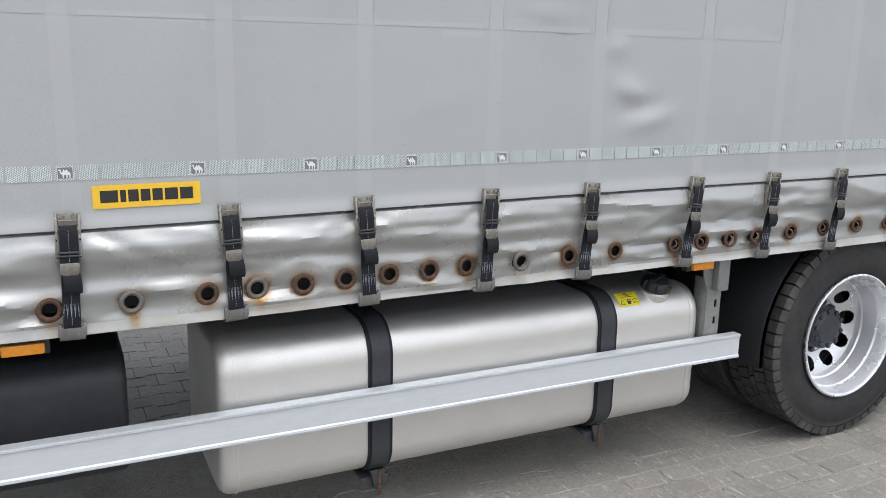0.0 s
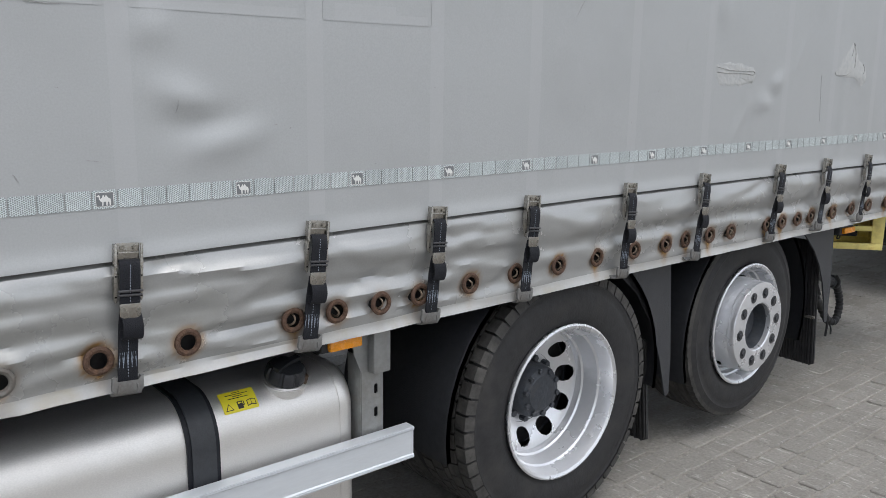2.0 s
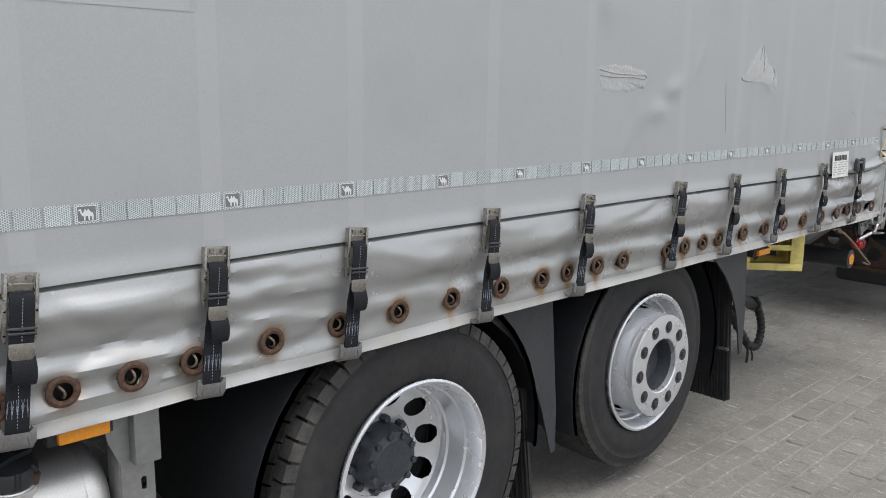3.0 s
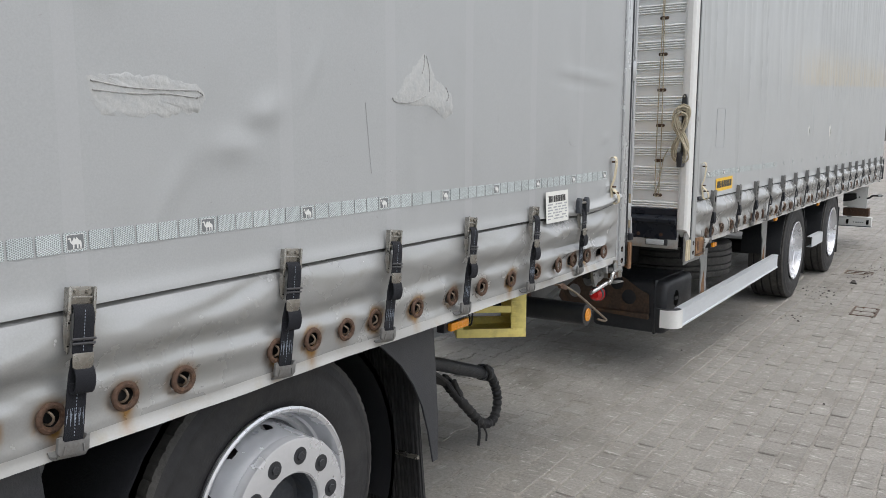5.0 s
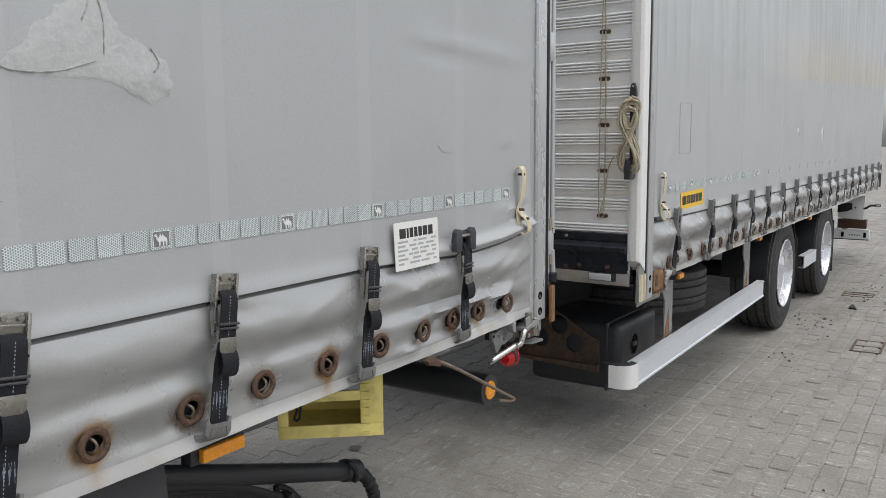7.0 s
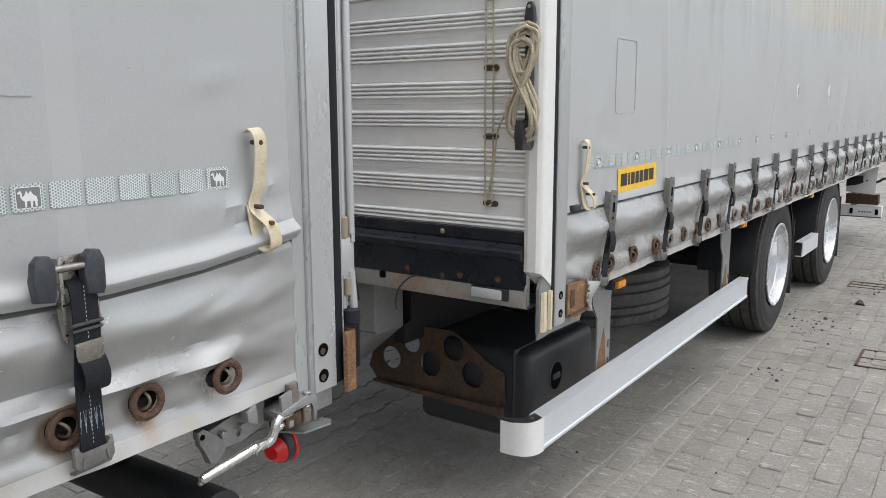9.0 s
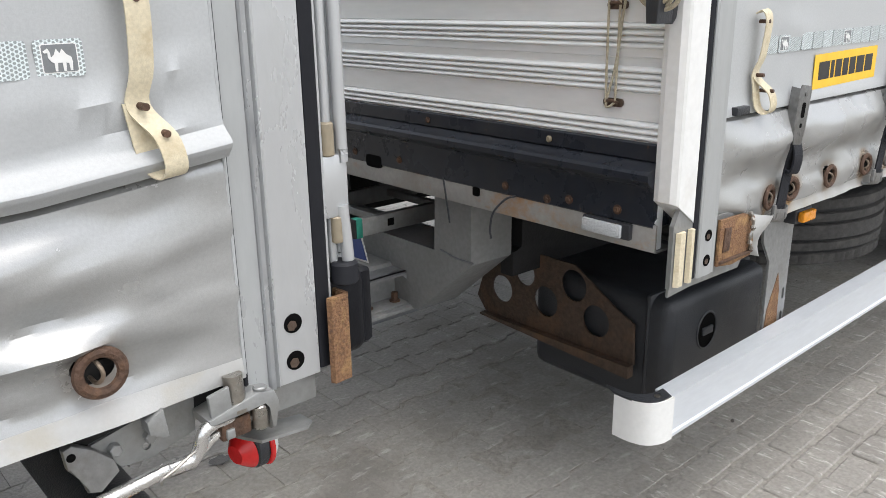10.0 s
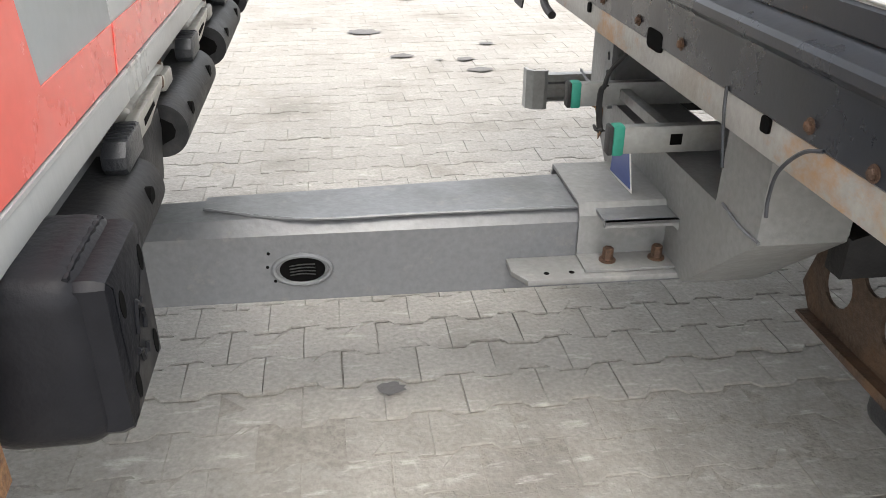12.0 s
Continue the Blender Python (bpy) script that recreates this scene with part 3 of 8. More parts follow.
def curtain(root, x0, x1, top, bottom_of, crease_of, straps, holes, dents, sag, label, seed, step=0.0125, fold_at=lambda x: 0.0, bands=(), strips=(), lumpy=0.5, cloth=None, ripple=None):
    """A tensioned tarpaulin with a fold above the straps' foot and eyelets along the hem, y = 0 outwards to -y."""
    rng = random.Random(seed)
    kinks = [(rng.uniform(x0, x1), rng.uniform(0.05, 0.30), rng.uniform(0.05, 0.16), rng.uniform(0.012, 0.035), rng.uniform(-0.5, 0.5), rng.uniform(-1, 1))
             for _ in range(int((x1 - x0) * 5))]
    folds = []
    if lumpy < 1:
        posts = [x0] + sorted(straps) + [x1]
        for a, b in zip(posts, posts[1:]):
            for _ in range(6):
                left = rng.random() < 0.5
                u0 = rng.uniform(0.02, 0.2) if left else rng.uniform(0.8, 0.98)
                u1 = u0 + (rng.uniform(0.25, 0.75) if left else -rng.uniform(0.25, 0.75))
                s0 = rng.choice((0.06, 0.10, 0.62, 0.74, 0.86))
                s1 = min(0.92, max(0.10, s0 + rng.choice((-1, 1)) * rng.uniform(0.10, 0.32)))
                folds.append((a + (b - a) * u0, s0, a + (b - a) * u1, s1, rng.uniform(0.045, 0.075), rng.choice((-1, 1, 1)) * rng.uniform(0.0035, 0.0075), rng.uniform(-0.06, 0.06)))

    def folded(x, s):
        y = 0.0
        for fx, fs, gx, gs, wide, high, bow in folds:
            lo, hi = min(fx, gx) - 0.03, max(fx, gx) + 0.03
            if lo < x < hi:
                t = (x - fx) / (gx - fx)
                c = min(1.0, max(0.0, t))
                d = s - (fs + (gs - fs) * c + bow * math.sin(math.pi * c))
                y += high * math.exp(-(d / wide) ** 2) * math.exp(-max(0.0, abs(t - 0.4) - 0.35) ** 2 * 18)
        return y

    nx = max(8, round((x1 - x0) / step))
    low = [k / 30 for k in range(30)] + [0.985, 1.0]
    edges = sorted(straps)
    bm = bmesh.new()
    layer = bm.verts.layers.float.new("stain")
    leak = {h: (rng.uniform(0.15, 1.0), rng.choice((0, 0.2, 0.4, 0.7, 1.1))) for h in sorted(holes)}
    rows = []

    def stain(x, z):
        t = 0.0
        for h in holes:
            if abs(x - h) < 0.09:
                d = math.hypot(x - h, z - holes[h])
                n = 0.6 + 0.8 * abs(noise.noise(Vector((x * 60, z * 40, seed))))
                t += leak[h][0] * n * math.exp(-((d - 0.036) / 0.010) ** 2)
                if z < holes[h]:
                    t += leak[h][1] * n * 1.3 * math.exp(-((x - h - 0.006) / 0.015) ** 2) * math.exp(-max(0.0, holes[h] - z - 0.04) / 0.035)
        return min(1.0, 1.25 * t)

    def side(x, z):
        b, c = bottom_of(x), crease_of(x)
        big = noise.noise(Vector((x * 0.55, z * 0.5, seed)))
        if z > c:
            y = 0.006 * big + 0.0016 * noise.noise(Vector((x * 3, z * 2.2, seed + 5)))
            y += -0.008 * math.exp(-((z - c) / 0.030) ** 2)
            y += -fold_at(x) * math.exp(-((z - c - 0.022) / 0.016) ** 2)
            for cx, cz, sx, sz, depth, tilt in dents:
                if abs(x - cx) < 4 * max(sx, sz):
                    y += 0.55 * depth * bump2(x, z, cx, cz, sx, sz, tilt)
            if ripple:
                a = min(1.0, max(0.0, (z - ripple(x)) / 0.35))
                ridge = 1 - 2.4 * abs(noise.noise(Vector((x * 5.2 + z * 0.5, z * 0.28, seed + 7))))
                y -= a * (0.013 * max(0.0, ridge) ** 3 + 0.008 * noise.noise(Vector((x * 2.6 - z * 0.3, z * 0.22, seed + 12))))
            return y
        s = (c - z) / (c - b)
        left = max([e for e in edges if e <= x], default=x0)
        right = min([e for e in edges if e > x], default=x1)
        u = (x - left) / max(right - left, 0.05)
        belly = max(0.0, math.sin(math.pi * min(1, max(0, u)))) ** 0.7
        y = 0.022 * math.exp(-(s / 0.020) ** 2) - sag * (0.45 + 0.55 * belly) * math.exp(-((s - 0.25) / 0.17) ** 2)
        if lumpy < 1:
            drift = s + 0.05 * noise.noise(Vector((x * 1.3, 0, seed + 4))) + 0.02 * noise.noise(Vector((x * 4.5, 0, seed + 6)))
            y += 0.009 * belly * math.exp(-((drift - 0.44) / 0.075) ** 2) - 0.0085 * math.exp(-((drift - 0.60) / 0.070) ** 2) + 0.0075 * math.exp(-((drift - 0.80) / 0.085) ** 2)
        else:
            y += 0.010 * belly * math.exp(-((s - 0.52) / 0.09) ** 2) - 0.012 * math.exp(-((s - 0.74) / 0.15) ** 2)
        y += 0.010 * (1 - belly) * math.exp(-((s - 0.5) / 0.3) ** 2)
        y += 0.006 * math.exp(-((s - 0.93) / 0.05) ** 2)
        rough = lumpy + (1.0 - lumpy) * min(1, max(0, (x - x1 + 0.95) / 0.4, 0.85 * min(1, (3.4 - x) / 0.9))) if lumpy < 1 else lumpy
        y += (rough - lumpy) * (0.030 * noise.noise(Vector((x * 1.6 + z * 2, z * 21, seed + 8))) + 0.014 * noise.noise(Vector((x * 3.5 - z * 6, z * 34, seed + 2)))) * min(1, s * 5)
        if rough > lumpy:
            y -= (rough - lumpy) * 0.026 * max(0.0, 1 - 3.4 * abs(noise.noise(Vector((x * 1.3 + z * 3, z * 9, seed + 15))))) ** 2 * min(1, s * 6)
        for cx, cs, sx, ss, tilt, k in kinks:
            if abs(x - cx) < 0.5:
                y += 0.011 * rough * k * bump2(x, (1 - s) * 0.34, cx, cs, sx, max(ss, 0.022), tilt)
        if folds:
            y += (0.55 + 0.9 * (rough - lumpy)) * folded(x, s)
        for hx in holes:
            if abs(x - hx) < 0.1:
                y += 0.008 * math.exp(-((x - hx) / 0.034) ** 2 - ((s - 0.72) / 0.13) ** 2)
        y += 0.005 * lumpy * noise.noise(Vector((x * 7, z * 9, seed + 9))) + 0.0115 * noise.noise(Vector((x * 1.8 + z * 3, z * 13, seed + 3))) * min(1, s * 5) + 0.0034 * lumpy * noise.noise(Vector((x * 14 + z * 9, z * 30, seed + 1)))
        return y * (0.3 + 0.7 * min(1, max(0, (x1 - x - 0.03) / 0.22))) * (0.2 + 0.8 * min(1, max(0, (x - x0) / 0.12)))

    for i in range(nx + 1):
        x = x0 + (x1 - x0) * i / nx
        b, c = bottom_of(x), crease_of(x)
        zs = [b + (c - b) * t for t in low] + [c + h for h in (0.0012, 0.005, 0.009, 0.013, 0.017, 0.021, 0.025, 0.030, 0.036, 0.043, 0.052, 0.064)] + [c + 0.08 + 0.022 * k for k in range(1, 42)] + [c + 1.02 + (top - c - 1.02) * k / 16 for k in range(17)]
        rows.append([bm.verts.new((x, side(x, z), z)) for z in zs])
        for v in rows[-1][:32]:
            v[layer] = stain(x, v.co.z)
    cut = set()
    for u, v in zip(rows, rows[1:]):
        for k in range(len(u) - 1):
            mx, mz = (u[k].co.x + v[k].co.x) / 2, (u[k].co.z + u[k + 1].co.z) / 2
            if k < 30:
                if any((mx - hx) ** 2 + (mz - holes[hx]) ** 2 < 0.0268 ** 2 for hx in holes if abs(mx - hx) < 0.05):
                    cut.update((u[k], v[k], v[k + 1], u[k + 1]))
                    continue
            f = bm.faces.new((u[k], v[k], v[k + 1], u[k + 1]))
            f.material_index = 1 if k < 3 else 2 if k < 32 else 0
            if k > 41 and (any(a < mx < b for a, b in bands) or any(a < mx < b and abs(mz - c) < h / 2 for a, b, c, h in strips)):
                f.material_index = 3
    for v in cut:
        hx = min(holes, key=lambda h: abs(h - v.co.x))
        dx, dz = v.co.x - hx, v.co.z - holes[hx]
        r = math.hypot(dx, dz)
        if v.link_faces and r > 0.004:
            v.co.x, v.co.z = hx + dx * 0.0285 / r, holes[hx] + dz * 0.0285 / r
        elif not v.link_faces:
            bm.verts.remove(v)
    ob = part("curtain", bm, [cloth or TARP, TARP_HEM, TARP_LOW, cloth or TARP_BAND], root, label)
    return ob, side


def eyelets(cover, side, holes, rusty, name="eyelet", staples_from=-9.0):
    """Rings round the holes of the hem, each with the staple that shows inside."""
    ring = {}
    for rust in (0, 1):
        bm = torus((0, 0, 0), (0, 1, 0), 0.0276, 0.0079, 30, 8, flat=0.72)
        ring[rust] = mesh_of(bm, "eyelet", RUST if rust else ZINC)
    staple = mesh_of(hose([(-0.004, 0.03, -0.017), (-0.004, 0.004, -0.0155), (-0.001, -0.008, -0.009), (0.001, -0.011, 0.0), (-0.001, -0.008, 0.009), (-0.004, 0.004, 0.0155), (-0.004, 0.03, 0.017)], 0.0030, 6, 3), "staple", RUSTWIRE)
    for i, (hx, hz) in enumerate(sorted(holes.items())):
        e = part(name, ring[1 if rusty(hx) else 0], None, cover, "rusty steel eyelet" if rusty(hx) else "dull zinc eyelet")
        slope = (side(hx + 0.04, hz) - side(hx - 0.04, hz)) / 0.08
        e.matrix_local = pose(hx, min(side(hx - 0.03, hz), side(hx + 0.03, hz), side(hx, hz + 0.03)) - 0.001, hz, 0, 0, math.degrees(math.atan(slope)))
        if hx < staples_from:
            continue
        s = part("staple", staple, None, e)
        s.matrix_local = pose(0, 0.004, 0, 0, 20 * math.sin(i * 2.3), 0)


def strap_meshes(closed=False):
    """Overcentre buckle with its webbing; the origin is at the buckle's top, hanging 0.35 m down."""
    w = 0.031
    frame_bm = bmesh.new()
    for sx in (-1, 1):
        low = -0.143 if sx < 0 else -0.138
        prism([(sx * 0.0325, -0.006), (sx * 0.029, -0.001), (sx * 0.0255, -0.003), (sx * 0.0250, -0.110), (sx * 0.026, low + 0.006), (sx * 0.0285, low), (sx * 0.0315, low + 0.006), (sx * 0.0325, -0.120)],
              "y", -0.0255, -0.0215, frame_bm, 0.0008)
        prism([(-0.009, -0.004), (-0.0225, -0.004), (-0.0235, -0.132), (-0.019, -0.136), (-0.012, -0.10), (-0.009, -0.04)], "x", sx * w - 0.0015, sx * w + 0.0015, frame_bm)
        rod((sx * 0.0145, -0.018, -0.0125), (sx * 0.0145, -0.0255, -0.0125), 0.0055, 12, frame_bm)
        rod((sx * 0.0292, -0.022, -0.056), (sx * 0.0292, -0.0285, -0.056), 0.0034, 10, frame_bm)
        rod((sx * 0.0292, -0.022, -0.108), (sx * 0.0292, -0.0285, -0.108), 0.0030, 10, frame_bm)
    box(-0.0250, 0.0250, -0.0200, -0.0170, -0.042, -0.002, 0.001, frame_bm)
    box(-0.0240, 0.0240, -0.0240, -0.0195, -0.0275, -0.0225, 0.001, frame_bm)
    rod((-w - 0.003, -0.018, -0.048), (w + 0.003, -0.018, -0.048), 0.005, 10, frame_bm)
    slots = bmesh.new()
    for z, r in ((-0.078, 0.0024), (-0.126, 0.0022)):
        for sx in (-1, 1):
            rod((sx * 0.0292, -0.0245, z), (sx * 0.0292, -0.0258, z), r, 10, slots)
    lever = bmesh.new()
    plate = [(-0.0240, -0.140), (0.0240, -0.140), (0.0245, -0.160), (0.0225, -0.170), (0.015, -0.1745), (-0.015, -0.1745), (-0.0225, -0.170), (-0.0245, -0.160)]
    prism(plate, "y", -0.0385, -0.0355, lever, 0.001)
    bars = box(-0.0285, 0.0285, -0.0405, -0.036, -0.1135, -0.1075, 0.002)
    box(-0.0270, 0.0270, -0.0400, -0.035, -0.1230, -0.1175, 0.002, bars)
    loop = ribbon([(0, -0.014, -0.040), (0, -0.027, -0.044), (0, -0.034, -0.062), (0, -0.0345, -0.095), (0, -0.0335, -0.142)], 0.046, 0.003, (1, 0, 0), 4)
    web = ribbon([(0, -0.030, -0.150), (0, -0.026, -0.175), (0, -0.022, -0.20), (0, -0.020, -0.26), (0, -0.018, -0.325), (0, -0.010, -0.340)], 0.045, 0.003, (1, 0, 0), 4)
    tail = ribbon([(0.003, -0.030, -0.165), (0.004, -0.039, -0.178), (0.006, -0.0425, -0.200), (0.006, -0.037, -0.221), (0.004, -0.0265, -0.225), (0.002, -0.0245, -0.205)], 0.046, 0.003, (1, 0, 0), 5)
    thread = bmesh.new()
    for k in range(26):
        z = -0.050 - k * 0.0068 if k < 13 else -0.228 - (k - 13) * 0.0072
        y = -0.0365 if k < 13 else -0.0232 + (z + 0.228) * -0.022
        quad(thread, [(-0.0008, y, z), (0.0008, y, z), (0.0008, y, z - 0.0038), (-0.0008, y, z - 0.0038)])
    for k in range(8):
        x = -0.0185 + 0.0049 * k
        for z0 in (-0.258, -0.270):
            quad(thread, [(x, -0.0222, z0), (x + 0.0008, -0.0222, z0), (x + (0.0038 if k % 2 else -0.0022), -0.0218, z0 - 0.026), (x + (0.0030 if k % 2 else -0.0030), -0.0218, z0 - 0.026)])
    hook = bmesh.new()
    prism([(-0.037, -0.349), (-0.036, -0.318), (-0.027, -0.316), (-0.0255, -0.330), (0.0255, -0.330), (0.027, -0.316), (0.036, -0.318), (0.037, -0.349), (0.031, -0.357), (-0.031, -0.357)],
          "y", -0.0235, -0.0125, hook, 0.003)
    for sx in (-1, 1):
        prism([(sx * 0.026, -0.354), (sx * 0.022, -0.354), (sx * 0.0185, -0.336), (sx * 0.0225, -0.336)], "y", -0.0262, -0.0225, hook, 0.001)
    ribbon([(0, -0.017, -0.350), (0, -0.014, -0.362), (0, 0.006, -0.366), (0, 0.02, -0.356)], 0.066, 0.004, (1, 0, 0), 3, hook)
    if closed:
        shut = prism([(-0.023, 0.0), (0.023, 0.0), (0.0285, -0.012), (0.0285, -0.110), (0.021, -0.152), (0.013, -0.162), (-0.013, -0.162), (-0.021, -0.152), (-0.0285, -0.110), (-0.0285, -0.012)], "y", -0.0340, -0.0300, bevel=0.0012)
        for sx in (-1, 1):
            prism([(-0.033, -0.010), (-0.008, -0.006), (-0.008, -0.11), (-0.033, -0.125)], "x", sx * 0.0292 - 0.001, sx * 0.0292 + 0.001, shut)
        rod((0, -0.033, -0.022), (0, -0.037, -0.022), 0.006, 12, shut)
        rod((0.004, -0.033, -0.126), (0.004, -0.0355, -0.126), 0.004, 10, shut)
        dark = disc_plate(0, -0.064, 0.018, 0.040, 0.006, -0.0346, -0.0335, 4)
        disc_plate(0, -0.104, 0.011, 0.012, 0.004, -0.0346, -0.0335, 4, dark)
        hang = ribbon([(0, -0.024, -0.135), (0, -0.030, -0.160), (0, -0.024, -0.20), (0, -0.020, -0.26), (0, -0.017, -0.325), (0, -0.010, -0.340)], 0.045, 0.004, (1, 0, 0), 4)
        curl = ribbon([(0.003, -0.030, -0.150), (0.004, -0.037, -0.170), (0.006, -0.040, -0.200), (0.006, -0.034, -0.228), (0.003, -0.024, -0.222)], 0.044, 0.005, (1, 0, 0), 5)
        return {"webbing": mesh_of(hang, "webbing", WEB), "lever": mesh_of(shut, "lever", BUCKLE), "frame_holes": mesh_of(dark, "frame_holes", HOLE_SHADE, False), "webbing_tail": mesh_of(curl, "webbing_tail", WEB), "hook": mesh_of(hook, "hook", HOOK)}
    return {"buckle_frame": mesh_of(frame_bm, "buckle_frame", STEEL), "lever": mesh_of(lever, "lever", STEEL), "cross_bar": mesh_of(bars, "cross_bar", DARKSTEEL), "frame_holes": mesh_of(slots, "frame_holes", HOLE_SHADE, False), "buckle_webbing": mesh_of(loop, "buckle_webbing", WEB),
            "webbing": mesh_of(web, "webbing", WEB), "webbing_tail": mesh_of(tail, "webbing_tail", WEB), "stitching": mesh_of(thread, "stitching", WEB_LINE, False),
            "hook": mesh_of(hook, "hook", HOOK)}


STRAP, STRAP_CLOSED = strap_meshes(), strap_meshes(True)


def strap(root, x, z, dx, y=-0.004, seed=0, kit=STRAP):
    s = part("curtain_strap", kit["webbing"], None, root, "black webbing strap with steel overcentre buckle")
    rng = random.Random(seed)
    s.matrix_local = pose(x, y, z, rng.uniform(-1.5, 1.0), math.degrees(math.atan2(-dx, 0.34)), rng.uniform(-4, 4))
    for key, label in (("buckle_frame", "worn stainless steel buckle frame"), ("lever", "worn steel release plate"), ("cross_bar", "dark steel cross bars"), ("frame_holes", "punched hole shade as near-black plates"), ("buckle_webbing", ""), ("webbing_tail", ""), ("stitching", "pale stitching"), ("hook", "grey steel rave hook")):
        if key not in kit:
            continue
        p = part(key, kit[key], None, s, label)
        if key in ("stitching", "frame_holes"):
            tagged(p, label, kind="stuff")
    return s


def reflective_band(root, side, xs, z_of, size, pitch, emblem_every, emblem_at, name="reflective_square", drift=lambda k: 0.0):
    """A row of reflective squares; every few carries a pale emblem on grey."""
    sq = mesh_of(disc_plate(0, 0, size * 1.07, size * 0.84, 0.004, -0.0006, 0.0004, 2), "reflective_square", REFLEX, False)
    dk = bmesh.new()
    disc_plate(0, 0, size * 0.75, size * 0.61, 0.002, -0.0012, 0.0, 2, dk)
    dark = mesh_of(dk, "emblem_field", REFLEX_DARK, False)
    rim = mesh_of(disc_plate(0, 0, size * 0.80, size * 0.655, 0.003, -0.0009, 0.0, 2), "emblem_border", WHITE, False)
    em = bmesh.new()
    s = 1.02 * size / 0.05
    prism([(u * s, v * s) for u, v in ((-0.017, 0.008), (-0.012, 0.011), (-0.010, 0.007), (-0.0095, 0.001), (-0.006, 0.004), (-0.003, 0.0105), (0.0, 0.005), (0.003, 0.010), (0.007, 0.004), (0.012, 0.001), (0.013, -0.004),
                                       (0.012, -0.014), (0.0095, -0.014), (0.009, -0.006), (0.006, -0.005), (0.005, -0.014), (0.0025, -0.014), (0.002, -0.005), (-0.003, -0.005), (-0.004, -0.014), (-0.0065, -0.014), (-0.0065, -0.005),
                                       (-0.009, -0.004), (-0.0125, 0.001), (-0.0125, 0.006), (-0.016, 0.006))], "y", -0.002, -0.0012, em)
    emblem = mesh_of(em, "emblem", WHITE, False)
    i0, i1 = math.ceil((xs[0] - emblem_at) / pitch), math.floor((xs[1] - emblem_at) / pitch)
    for i in range(i0, i1 + 1):
        x = emblem_at + i * pitch + drift(i / emblem_every)
        z = z_of(x)
        q = part(name, sq, None, root, "pale reflective tape square")
        slope = (side(x + 0.02, z) - side(x - 0.02, z)) / 0.04
        q.matrix_local = pose(x, side(x, z) - 0.0012, z, 0, -0.5, math.degrees(math.atan(slope)))
        if i % emblem_every == 0:
            part("emblem_border", rim, None, q, "pale border")
            part("emblem_field", dark, None, q, "grey field")
            part("emblem", emblem, None, q, "pale emblem")


def name_plate(root, side, x0, x1, z0, z1, tilt, label, ink=True):
    """A yellow sticker with a dark block mark."""
    cx, cz, w, h = (x0 + x1) / 2, (z0 + z1) / 2, x1 - x0, z1 - z0
    p = part("sticker", disc_plate(0, 0, w, h, 0.002, -0.001, 0.0005, 1), YELLOW, root, label, False)
    p.matrix_local = pose(cx, side(cx, cz) - 0.002, cz, 0, -tilt, 0)
    bm = bmesh.new()
    for k, u in enumerate((1.25, 0.5, 0.8, 0.75, 0.8, 1.0, 1.0)):
        a = -0.44 + sum((1.25, 0.5, 0.8, 0.75, 0.8, 1.0, 1.0)[:k]) * 0.88 / 6.1
        prism([((a + 0.008) * w, -0.25 * h), ((a + u * 0.88 / 6.1 - 0.012) * w, -0.25 * h), ((a + u * 0.88 / 6.1 - 0.012) * w, 0.27 * h), ((a + 0.008) * w, 0.27 * h)], "y", -0.0016, -0.001, bm)
    tagged(part("mark", bm, INK, p, "", False), "black block mark", kind="stuff")


# ---------------------------------------------------------------- wheels


def tyre_mesh(R, rim, width, blocks, chunky):
    """Outer wall at y = 0, tread towards +y."""
    n = blocks * (8 if chunky else 5)
    prof = [(0.045, rim - 0.012), (0.018, rim), (0.006, rim + 0.03), (0.0, rim + (R - rim) * 0.45), (0.006, R - 0.075), (0.010, R - 0.06), (0.006, R - 0.045), (0.016, R - 0.018)]
    inset = len(prof)
    ribs = [(0.024, 0.0), (0.060, 0.002), (0.064, -0.014), (0.074, -0.014), (0.078, 0.003), (width * 0.36, 0.004), (width * 0.37, -0.014), (width * 0.40, -0.014), (width * 0.41, 0.005),
            (width * 0.59, 0.005), (width * 0.60, -0.014), (width * 0.63, -0.014), (width * 0.64, 0.004), (width - 0.078, 0.003), (width - 0.074, -0.014), (width - 0.064, -0.014), (width - 0.06, 0.002), (width - 0.024, 0.0)]
    prof += [(y, R + d) for y, d in ribs]
    prof += [(width - 0.016, R - 0.018), (width - 0.004, R - 0.06), (width, rim + (R - rim) * 0.45), (width - 0.018, rim), (width - 0.045, rim - 0.012)]

    def shape(i, k, r):
        if not chunky and inset <= i <= inset + 1 and k % 5 == 0:
            return r - 0.004
        return r
    if chunky:
        prof = [(y, min(r, R - 0.017)) for y, r in prof]
    bm = lathe(prof, n, shape=shape)
    me = mesh_of(bm, "tyre", [RUBBER, TREAD])
    for p in me.polygons:
        if math.hypot(p.center.x, p.center.z) > R - 0.012:
            p.material_index = 1
    return me


